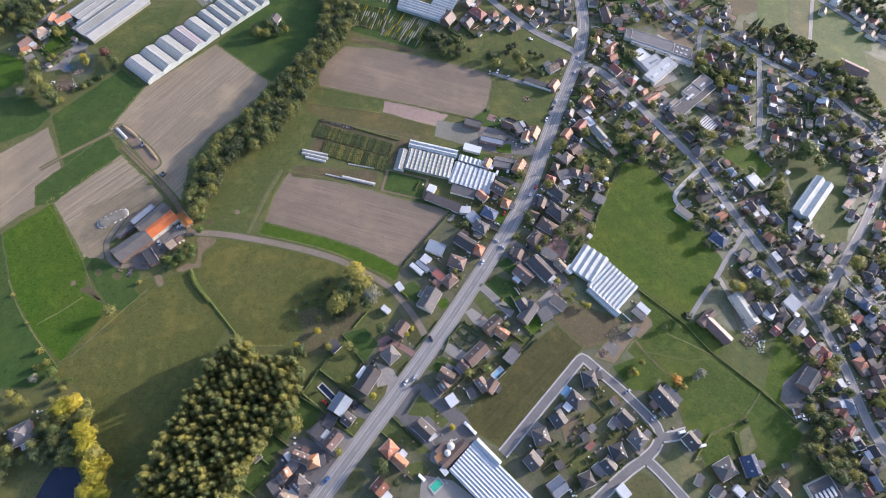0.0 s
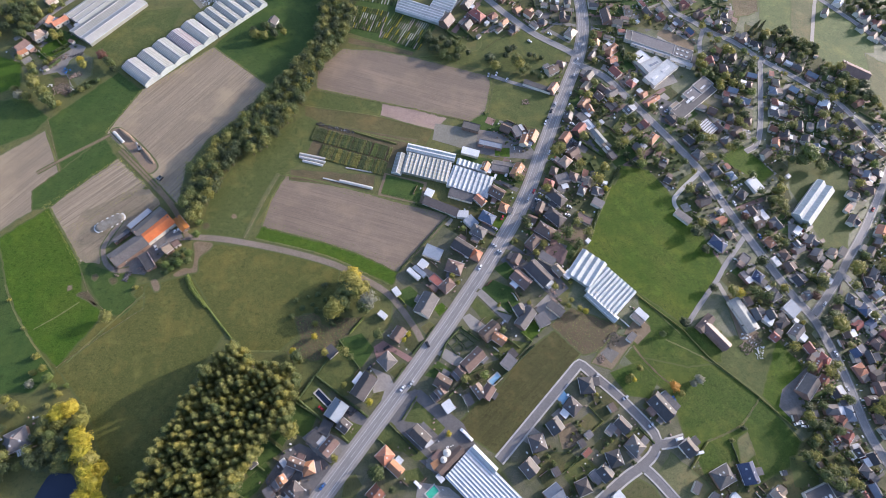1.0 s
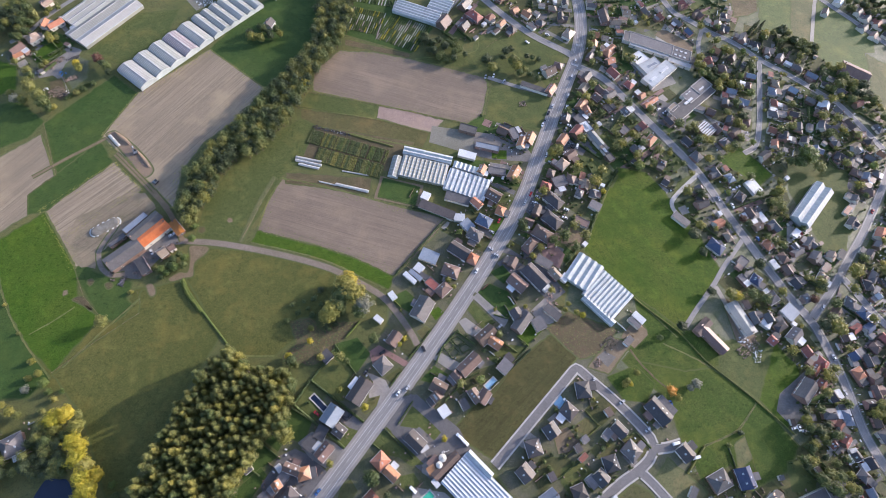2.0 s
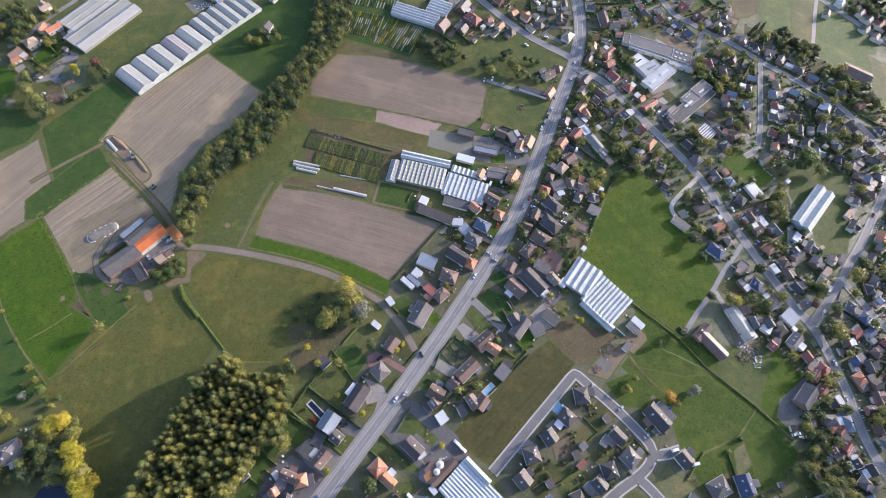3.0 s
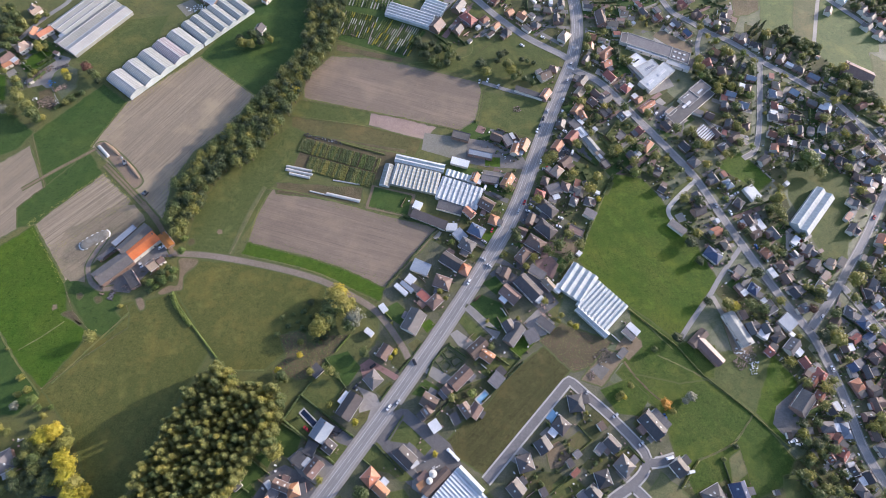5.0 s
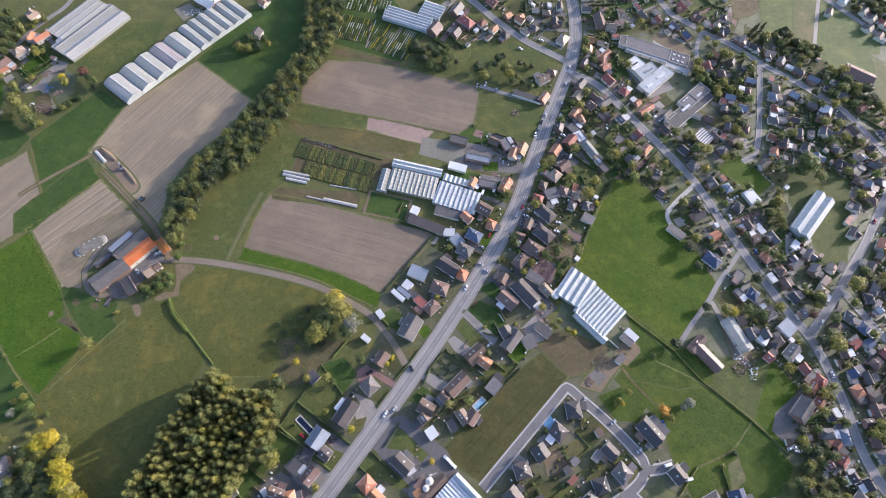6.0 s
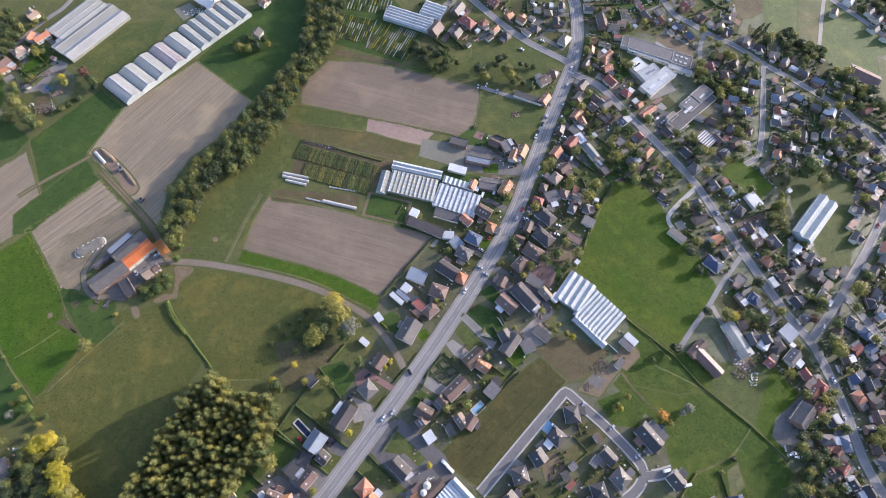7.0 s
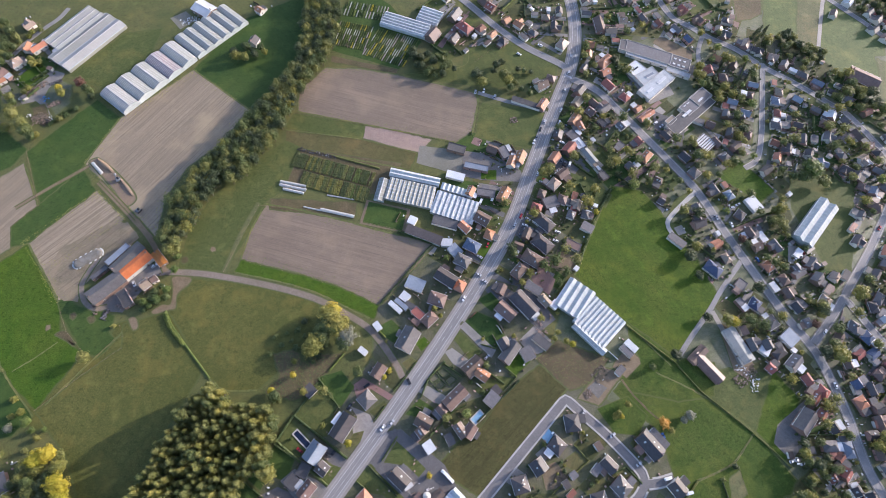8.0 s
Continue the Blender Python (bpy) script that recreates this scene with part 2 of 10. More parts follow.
mat("patchy_glazing", (0.36, 0.4, 0.41), (0.72, 0.75, 0.76), 0.45, rough=0.4, c3=(0.28, 0.31, 0.31), scale3=0.3, amount3=0.8, local=True, vary=0.15, spec=0.5, bump=0.05, fine=0.2)
mat("film_cover", (0.39, 0.395, 0.345), (0.5, 0.5, 0.445), 0.35, rough=0.6, c3=(0.31, 0.33, 0.28), scale3=0.1, local=True, vary=0.2, spec=0.3, bump=0.05, fine=0.2)
mat("pale_film", (0.5, 0.49, 0.45), (0.6, 0.59, 0.545), 0.35, rough=0.6, c3=(0.42, 0.42, 0.38), scale3=0.1, local=True, vary=0.1, spec=0.3, bump=0.05, fine=0.15)
mat("old_concrete", (0.2, 0.188, 0.15), (0.258, 0.242, 0.196), 0.6, c3=(0.145, 0.142, 0.1), scale3=0.06, spec=0.2)
mat("field_green", (0.05, 0.09, 0.014), (0.084, 0.119, 0.021), 0.18, c3=(0.135, 0.128, 0.036), scale3=0.03, amount3=0.85, rows=(-58, 2.0, 0.4), fine=0.7)
mat("white_film", (0.66, 0.66, 0.63), (0.78, 0.775, 0.75), 0.5, rough=0.6, c3=(0.55, 0.55, 0.52), scale3=0.2, local=True, vary=0.1, spec=0.3, bump=0.05, fine=0.2)
mat("pink_film", (0.4, 0.31, 0.32), (0.48, 0.39, 0.395), 0.35, rough=0.6, c3=(0.32, 0.3, 0.29), scale3=0.1, local=True, vary=0.1, spec=0.3, bump=0.05, fine=0.15)
mat("white_bar", (0.6, 0.6, 0.585), (0.68, 0.68, 0.66), 1.0, bump=0, fine=0.1)
mat("metal_sheet", (0.5, 0.52, 0.55), (0.6, 0.62, 0.65), 0.4, rough=0.4, local=True, vary=0.2, spec=0.5)
mat("dark_clutter", (0.05, 0.048, 0.05), (0.12, 0.112, 0.11), 0.8, vary=0.4, island=0.7)
mat("timber", (0.16, 0.11, 0.07), (0.22, 0.16, 0.1), 1.0, vary=0.3)
mat("bark", (0.09, 0.07, 0.05), (0.14, 0.11, 0.08), 1.5)
mat("water", (0.012, 0.018, 0.04), (0.016, 0.024, 0.05), 0.05, rough=0.06, bump=0.03, fine=0.0, spec=0.5)
mat("pool_water", (0.05, 0.35, 0.22), (0.07, 0.42, 0.28), 0.5, rough=0.06, bump=0.03, fine=0.0)
mat("pool_blue", (0.2, 0.36, 0.5), (0.25, 0.42, 0.56), 0.5, rough=0.2, bump=0.03, fine=0.0)
mat("tarpaulin", (0.05, 0.2, 0.5), (0.07, 0.26, 0.6), 0.6, rough=0.4)
mat("white_stuff", (0.66, 0.66, 0.64), (0.78, 0.78, 0.76), 0.6)
mat("rubbish", (0.2, 0.155, 0.112), (0.31, 0.25, 0.19), 0.8, vary=0.4, island=0.6, spec=0.2)
mat("tyre", (0.02, 0.02, 0.02), (0.03, 0.03, 0.03), 2.0, bump=0)
LEAF = {
    "green": ((0.066, 0.096, 0.027), (0.112, 0.138, 0.04)), "dark": ((0.042, 0.062, 0.024), (0.07, 0.092, 0.034)),
    "olive": ((0.175, 0.18, 0.036), (0.25, 0.24, 0.05)), "gold": ((0.31, 0.28, 0.022), (0.44, 0.38, 0.034)),
    "amber": ((0.4, 0.23, 0.03), (0.5, 0.3, 0.05)), "silver": ((0.17, 0.18, 0.125), (0.22, 0.225, 0.165)),
    "copper": ((0.11, 0.055, 0.038), (0.155, 0.083, 0.05)), "hedge": ((0.06, 0.092, 0.029), (0.095, 0.126, 0.04)),
    "moss": ((0.122, 0.14, 0.036), (0.182, 0.19, 0.052)), "meadow": ((0.1, 0.145, 0.03), (0.145, 0.185, 0.042)),
}
for key, (a1, a2) in LEAF.items():
    mat("leaf_" + key, a1, a2, 0.8, rough=0.55, bump=0, vary=0.22, island=0.4, fine=0.2)
for key, c in {"white": (0.75, 0.75, 0.75), "silver": (0.45, 0.46, 0.48), "black": (0.025, 0.025, 0.03), "blue": (0.05, 0.12, 0.3), "red": (0.35, 0.03, 0.03), "grey": (0.16, 0.17, 0.18)}.items():
    mat("car_" + key, c, tuple(v * 1.08 for v in c), 0.4, rough=0.25, bump=0, fine=0.0, spec=0.6)


# ---- mesh helpers ----
def mesh_from(name, verts, faces, mats, slots=None):
    me = bpy.data.meshes.new(name)
    me.from_pydata(verts, [], faces)
    for m in mats:
        me.materials.append(MATS[m])
    if slots:
        me.polygons.foreach_set("material_index", slots)
    me.update()
    return me


class Build:
    """Collects boxes, prisms and faces into one mesh."""

    def __init__(self):
        self.v, self.f, self.s = [], [], []

    def face(self, pts, slot=0):
        i = len(self.v)
        self.v += [tuple(p) for p in pts]
        self.f.append(tuple(range(i, i + len(pts))))
        self.s.append(slot)

    def box(self, x0, x1, y0, y1, z0, z1, slot=0):
        i = len(self.v)
        self.v += [(x, y, z) for z in (z0, z1) for x, y in ((x0, y0), (x1, y0), (x1, y1), (x0, y1))]
        for q in ((3, 2, 1, 0), (4, 5, 6, 7), (0, 1, 5, 4), (1, 2, 6, 5), (2, 3, 7, 6), (3, 0, 4, 7)):
            self.f.append(tuple(i + k for k in q))
            self.s.append(slot)

    def prism(self, pts, z0, z1, slot=0):
        """A slab over a flat outline, counter-clockwise."""
        n, i = len(pts), len(self.v)
        self.v += [(p[0], p[1], z0) for p in pts] + [(p[0], p[1], z1) for p in pts]
        self.f.append(tuple(i + n + k for k in range(n)))
        self.s.append(slot)
        for k in range(n):
            j = (k + 1) % n
            self.f.append((i + k, i + j, i + n + j, i + n + k))
            self.s.append(slot)

    def sheet(self, quad, thick, slot=0):
        """A slab under a quad that may lean: roof slopes and panes."""
        a = [Vector(p) for p in quad]
        nrm = (a[1] - a[0]).cross(a[2] - a[0]).normalized() * thick
        low = [p - nrm for p in a]
        i, n = len(self.v), len(a)
        self.v += [tuple(p) for p in a] + [tuple(p) for p in low]
        self.f.append(tuple(range(i, i + n)))
        self.f.append(tuple(i + n + k for k in reversed(range(n))))
        self.s += [slot, slot]
        for k in range(n):
            j = (k + 1) % n
            self.f.append((i + j, i + k, i + n + k, i + n + j))
            self.s.append(slot)

    def mesh(self, name, *mats):
        return mesh_from(name, self.v, self.f, mats, self.s)


def part(name, me, parent, m=None, label=""):
    ob = new(name, me)
    ob.parent = parent
    if m is not None:
        ob.matrix_basis = m
    if label:
        ob["label"] = label
    return ob


def thing(name, x, y, a=0, z=0, label="", category="", group="", kind=""):
    ob = new(name)
    ob.empty_display_size = 0.5
    ob.matrix_basis = pose(x, y, z, 0, 0, a)
    return tagged(ob, label, category, group, kind)


def ccw(pts):
    area = sum(p[0] * q[1] - q[0] * p[1] for p, q in zip(pts, pts[1:] + pts[:1]))
    return pts if area > 0 else pts[::-1]


OPEN = []       # outlines of fields and meadows, which gardens do not enter
LEVEL = [0.062, 0.002]


def thin_edge(me, values):
    """How far each corner of a piece of ground has thinned out, 0 to 1."""
    me.attributes.new("thin", "FLOAT", "POINT").data.foreach_set("value", values)


def patch(name, pts, material, label, category="field", kind="structure", rough_edge=1.2):
    """A piece of ground with a slightly ragged outline, laid on the ground."""
    low = name in ("lawn", "drive", "terrace", "village_ground")      # gardens lie under the fields' edges
    LEVEL[low] += 0.00008 if low else 0.0003
    top = LEVEL[low]
    pts = ccw(list(pts))
    if name in ("earth_patch", "pond"):       # no corners in trodden earth
        ring = smooth_line(pts[-2:] + pts + pts[:2], 1.5)
        first = min(range(len(ring)), key=lambda k: (ring[k] - Vector(pts[0])).length)
        ring = [tuple(q) for q in ring[first:]]
        last = min(range(len(ring) // 2, len(ring)), key=lambda k: math.dist(ring[k], ring[0]))
        pts = ring[:last]
    out = []
    r = random.Random(len(pts) * 31 + int(pts[0][0] * 7))
    for p, q in zip(pts, pts[1:] + pts[:1]):
        d = math.dist(p, q)
        n = max(1, int(d / (2.0 if rough_edge > 0.9 else 5))) if rough_edge else 1
        nx, ny = (q[1] - p[1]) / d, (p[0] - q[0]) / d
        for k in range(n):
            e = (r.random() - 0.5) * rough_edge if k else 0
            if rough_edge > 0.9 and k:
                e = rough_edge * (0.9 * noise.noise((p[0] * 0.11 + k * nx * 0.25, p[1] * 0.11 + k * ny * 0.25 + k * 0.21, 3.1)) + 0.45 * (r.random() - 0.5))
            out.append((p[0] + (q[0] - p[0]) * k / n + nx * e, p[1] + (q[1] - p[1]) * k / n + ny * e))
    if category in ("meadow", "field") or name in ("earth_patch", "playing_field"):
        OPEN.append(pts)
    if is_soft(material):
        out = [Vector(p) for p in out]
        area = abs(sum(p.x * q.y - q.x * p.y for p, q in zip(out, out[1:] + out[:1]))) / 2
        n = len(out)
        bare = name == "earth_patch"      # small pieces fade far in from their edge
        w = min(2.4 if rough_edge > 0.9 else 0.9, (0.42 if bare else 0.1) * math.sqrt(area))
        near = 4 if bare else 3
        wide = [min([w] + [(0.4 if bare else 0.3) * (p - out[(k + j) % n]).length for j in range(near, n - near + 1)]) for k, p in enumerate(out)]       # less where the piece is narrow
        rims = []
        for share in (-0.45, 0.65):
            for k, p in enumerate(out):
                d = (out[(k + 1) % n] - out[k - 1]).normalized() * wide[k] * share
                rims.append((p.x - d.y, p.y + d.x, top))
        me = mesh_from(name, rims, [(k, (k + 1) % n, n + (k + 1) % n, n + k) for k in range(n)] + [tuple(range(n, 2 * n))], [material])
        thin_edge(me, [0.0 if name == "farm_earth" else 1.0] * n + [0.0] * n)
        ob = new(name, me)
    else:
        b = Build()
        b.prism(out, -0.3, top)
        ob = new(name, b.mesh(name, material))
    return tagged(ob, label, category, "", kind)


def smooth_line(pts, step=4.0):
    """A line through the points, evenly rounded."""
    P = [Vector(p).to_2d() for p in pts]
    P = [P[0] * 2 - P[1]] + P + [P[-1] * 2 - P[-2]]
    out = []
    for a, b, c, d in zip(P, P[1:], P[2:], P[3:]):
        n = max(1, int((c - b).length / step))
        for k in range(n):
            t = k / n
            out.append(0.5 * ((2 * b) + (c - a) * t + (2 * a - 5 * b + 4 * c - d) * t * t + (3 * b - a - 3 * c + d) * t ** 3))
    return out + [P[-2]]


def offset_line(line, e):
    out = []
    for i, p in enumerate(line):
        d = (line[min(i + 1, len(line) - 1)] - line[max(i - 1, 0)]).normalized()
        out.append(p + Vector((-d.y, d.x)) * e)
    return out


def ribbon(b, line, e0, e1, z0, z1, slot=0, others=()):
    """A strip beside a line from offset e0 to e1 (left is plus), top at z1; it stops where another road crosses."""
    A, B = offset_line(line, e0), offset_line(line, e1)
    for i in range(len(line) - 1):
        a0, a1, b0, b1 = A[i], A[i + 1], B[i], B[i + 1]
        mid = (a0 + a1 + b0 + b1) / 4
        if any((mid - p).length < half + 0.8 for other, half in others for p in other):
            continue
        b.face([(*a0, z1), (*a1, z1), (*b1, z1), (*b0, z1)], slot) if e1 > e0 else b.face([(*b0, z1), (*b1, z1), (*a1, z1), (*a0, z1)], slot)
        b.face([(*a1, z1), (*a0, z1), (*a0, z0), (*a1, z0)], slot)
        b.face([(*b0, z1), (*b1, z1), (*b1, z0), (*b0, z0)], slot)


ROADS = []      # lines with half widths, kept clear of trees
ROAD_Z = [0.13, 0.112]


PLANS = []


def road(name, pts, width, material, label, walk_width=0.0, lines="", verge=None):
    line = smooth_line(pts, 3.0)
    ROADS.append((line, width / 2 + walk_width))
    PLANS.append((name, line, width, material, label, walk_width, lines, verge))


def lay_roads():
    for name, line, width, material, label, walk_width, lines, verge in PLANS:
        others = [(p[1], p[2] / 2) for p in PLANS if p[1] is not line]
        ROAD_Z[0] += 0.002
        z = ROAD_Z[0]
        b = Build()
        ribbon(b, line, -width / 2, width / 2, -0.2, z)
        ob = tagged(new(name, b.mesh(name, material)), label, "road", "", "structure")

        if is_soft(material):       # a track wears out towards the grass
            v, f, fade = [], [], []
            for side in (1, -1):
                k = len(v)
                for p, q in zip(offset_line(line, side * (width / 2 - 0.06)), offset_line(line, side * (width / 2 + 1.3))):
                    v += [(*p, z + 0.003), (*q, 0.095)]
                    fade += [0.1, 1.0]
                for i in range(k, len(v) - 2, 2):
                    f.append((i, i + 2, i + 3, i + 1) if side < 0 else (i, i + 1, i + 3, i + 2))
            me = mesh_from("verge", v, f, [material])
            thin_edge(me, fade)
            part("verge", me, ob)

        def strip(nm, e0, e1, up, mt, text="", crossing=True):
            k = Build()
            ribbon(k, line, e0, e1, z - 0.15, z + up, 0, others if crossing else ())
            if k.f:
                part(nm, k.mesh(nm, mt), ob, label=text)
        if walk_width:
            for side in (1, -1):
                strip("pavement", side * (width / 2), side * (width / 2 + walk_width), 0.11, verge or "paving")
                strip("kerb", side * (width / 2 - 0.15), side * (width / 2 + 0.12), 0.13, "kerb_concrete")
        if "c" in lines:        # dashed middle line
            k = Build()
            for i in range(0, len(line) - 1, 3):
                ribbon(k, line[i:i + 2], -0.07, 0.07, z - 0.1, z + 0.012)
            part("centre_line", k.mesh("centre_line", "line_paint"), ob, label="dashed white line")
        if "l" in lines:        # worn wheel tracks, and cycle lanes with their lines
            for e in (-1.8, -0.75, 0.75, 1.8):
                strip("wheel_track", e - 0.3, e + 0.3, 0.004, "dark_wear", "darker strip worn by tyres", False)
            for side in (1, -1):
                strip("cycle_lane", side * (width / 2 - 1.5), side * (width / 2 - 0.2), 0.006, "cycle_lane", "pale concrete cycle lane")
                strip("edge_line", side * (width / 2 - 1.7), side * (width / 2 - 1.5), 0.014, "line_paint", "white edge line")


FOOT = []       # footprints of buildings: centre and radius


def clear_of(x, y, gap=2.0):
    for fx, fy, fr in FOOT:
        if (x - fx) ** 2 + (y - fy) ** 2 < (fr + gap) ** 2:
            return False
    for line, half in ROADS:
        for p in line:
            if (x - p.x) ** 2 + (y - p.y) ** 2 < (half + gap) ** 2:
                return False
    return True


# ---- trees ----
def ball_points(r, n):
    out = []
    for i in range(n):
        zc = 1 - 2 * (i + 0.5) / n
        ph = i * 2.399963 + r.random() * 0.7
        s = math.sqrt(1 - zc * zc)
        out.append(Vector((s * math.cos(ph), s * math.sin(ph), zc)))
    return out


def leafy(name, seed, clumps, per, leaf, material, core=0.72):
    """Leaves in clumps: clumps = (centre, radius); per leaves each, as small bent blades; core 0 leaves the clump open."""
    r = random.Random(seed)
    v, f = [], []
    for c, rad in clumps:
        c = Vector(c)
        if core:
            i = len(v)
            ring = [(0, 0, 1)] + [(math.cos(k * 1.2566) * 0.87, math.sin(k * 1.2566) * 0.87, 0.42) for k in range(5)] + \
                [(math.cos(k * 1.2566 + 0.63) * 0.87, math.sin(k * 1.2566 + 0.63) * 0.87, -0.42) for k in range(5)] + [(0, 0, -1)]
            for p in ring:
                v.append(tuple(c + Vector(p) * rad * core * (0.7 + 0.5 * r.random())))
            for k in range(5):
                j = (k + 1) % 5
                f += [(i, i + 1 + k, i + 1 + j), (i + 1 + k, i + 6 + k, i + 1 + j), (i + 1 + j, i + 6 + k, i + 6 + j), (i + 6 + k, i + 11, i + 6 + j)]
        for d in ball_points(r, per):
            if d.z < -0.5:
                continue
            p = c + d * rad * (0.45 + 0.75 * r.random())
            up = (d + Vector((0, 0, 0.5))).normalized()
            u = up.cross(Vector((r.random() - 0.5, r.random() - 0.5, r.random() - 0.5))).normalized()
            w = (up.cross(u) + up * (r.random() - 0.5) * 1.3).normalized()
            s = leaf * (0.55 + 0.9 * r.random())
            i = len(v)
            v += [tuple(p - u * s * 0.5), tuple(p - w * s * 0.42 + up * s * 0.15), tuple(p + u * s * 0.5), tuple(p + w * s * 0.42 + up * s * 0.15)]
            f.append((i, i + 1, i + 2, i + 3))
    return mesh_from(name, v, f, ["leaf_" + material])


CROWNS = {}


def crown_mesh(form, material, variant):
    key = (form, material, variant)
    if key in CROWNS:
        return CROWNS[key]
    r = random.Random(variant * 17 + len(form))
    clumps = []
    if form == "poplar":        # tall narrow crown, unit height 1, radius about 0.13
        for k in range(22):
            h = 0.3 + 0.66 * (k / 21)
            rr = 0.1 * (1 - max(0, h - 0.5) * 1.75)
            a = k * 2.4 + r.random()
            clumps.append(((math.cos(a) * rr, math.sin(a) * rr, h), 0.06 * (1.25 - 0.8 * (h - 0.3)) * (0.75 + 0.5 * r.random())))
        inner = [((0, 0, 0.5), 0.1), ((0, 0, 0.7), 0.075)]
        leaf, per = 0.034, 40
    elif form == "round":       # broad crown, radius about 0.4 of its height
        for d in ball_points(r, 46):
            if d.z < -0.5:
                continue
            q = 0.72 + 0.42 * r.random()
            clumps.append(((d.x * 0.33 * q, d.y * 0.33 * q, 0.58 + d.z * 0.3 * q), 0.06 + 0.06 * r.random()))
        inner = [((0, 0, 0.56), 0.29), ((0.1, 0.05, 0.5), 0.22), ((-0.1, 0.06, 0.62), 0.2)]
        leaf, per = 0.05, 30
    elif form == "far":         # the same, lighter, for trees among far gardens
        for d in ball_points(r, 34):
            if d.z < -0.4:
                continue
            q = 0.7 + 0.45 * r.random()
            clumps.append(((d.x * 0.33 * q, d.y * 0.33 * q, 0.58 + d.z * 0.3 * q), 0.07 + 0.06 * r.random()))
        inner = [((0, 0, 0.56), 0.27), ((0.08, 0.05, 0.62), 0.2)]
        leaf, per = 0.072, 16
    elif form == "tall":        # woodland tree
        for d in ball_points(r, 36):
            q = 0.7 + 0.45 * r.random()
            clumps.append(((d.x * 0.22 * q, d.y * 0.22 * q, 0.62 + d.z * 0.3 * q), 0.05 + 0.045 * r.random()))
        inner = [((0, 0, 0.58), 0.19), ((0.05, 0.03, 0.72), 0.14)]
        leaf, per = 0.042, 20
    else:                       # bush
        for d in ball_points(r, 16):
            q = 0.6 + 0.5 * r.random()
            clumps.append(((d.x * 0.4 * q, d.y * 0.4 * q, 0.45 + d.z * 0.35 * q), 0.14 + 0.1 * r.random()))
        inner = [((0, 0, 0.42), 0.36)]
        leaf, per = 0.13, 18
    core_part = [(c, q) for c, q in inner]
    me = leafy("crown", variant, clumps, per, leaf, material, 0)
    b = bmesh.new()
    b.from_mesh(me)
    for c, q in core_part:
        for o in bmesh.ops.create_icosphere(b, subdivisions=1 if form in ("far", "tall", "bush") else 2, radius=q, matrix=Matrix.Translation(c))["verts"]:
            o.co += (o.co - Vector(c)) * (r.random() - 0.6) * 0.5
    b.to_mesh(me)
    b.free()
    CROWNS[key] = me
    return CROWNS[key]


def trunk_mesh():
    if "trunk" in CROWNS:
        return CROWNS["trunk"]
    b = Build()
    segs = [(0, 0.022), (0.06, 0.016), (0.35, 0.012), (0.62, 0.006)]
    for (z0, r0), (z1, r1) in zip(segs, segs[1:]):
        for k in range(6):
            a0, a1 = k * 1.0472, (k + 1) * 1.0472
            b.face([(math.cos(a0) * r0, math.sin(a0) * r0, z0), (math.cos(a1) * r0, math.sin(a1) * r0, z0),
                    (math.cos(a1) * r1, math.sin(a1) * r1, z1), (math.cos(a0) * r1, math.sin(a0) * r1, z1)])
    for k in range(4):          # limbs
        a = k * 1.6 + 0.3
        z = 0.28 + 0.06 * k
        e = Vector((math.cos(a) * 0.17, math.sin(a) * 0.17, z + 0.17))
        s = Vector((0, 0, z))
        for w in (Vector((0, 0, 0.009)), Vector((-math.sin(a), math.cos(a), 0)) * 0.009):
            b.face([s - w, e - w * 0.3, e + w * 0.3, s + w])
    CROWNS["trunk"] = b.mesh("trunk", "bark")
    return CROWNS["trunk"]


LOOKS = {"green": "green leaves", "dark": "dark green leaves", "olive": "olive leaves turning yellow", "gold": "golden autumn leaves",
         "amber": "orange autumn leaves", "silver": "grey-green leaves", "copper": "copper-brown leaves", "hedge": "green leaves", "moss": "dull moss-green leaves", "meadow": "fresh green leaves"}
KINDS = {"poplar": "tall narrow poplar", "round": "broad-crowned tree", "tall": "tall woodland tree", "bush": "low round bush"}
count = [0]


def tree(x, y, h, form="round", leaf="green", wide=1.0, group="", where="standing on grass"):
    count[0] += 1
    i = count[0]
    t = new("bush" if form == "bush" else "tree")
    t.empty_display_size = 0.5
    k = h * wide
    t.matrix_basis = Matrix.LocRotScale((x, y, 0), Euler((0, 0, i * 2.4)), (k, k * (0.9 + 0.2 * ((i * 0.37) % 1)), h))
    tagged(t, f"{KINDS[form]} with {LOOKS[leaf]} {where}", "bush" if form == "bush" else "tree", group)
    part("crown", crown_mesh(form, leaf, i % 4), t)
    if form != "bush":
        part("trunk", trunk_mesh(), t)
    return t


def inside(x, y, poly):
    hit = False
    for p, q in zip(poly, poly[1:] + poly[:1]):
        if (p[1] > y) != (q[1] > y) and x < (q[0] - p[0]) * (y - p[1]) / (q[1] - p[1]) + p[0]:
            hit = not hit
    return hit


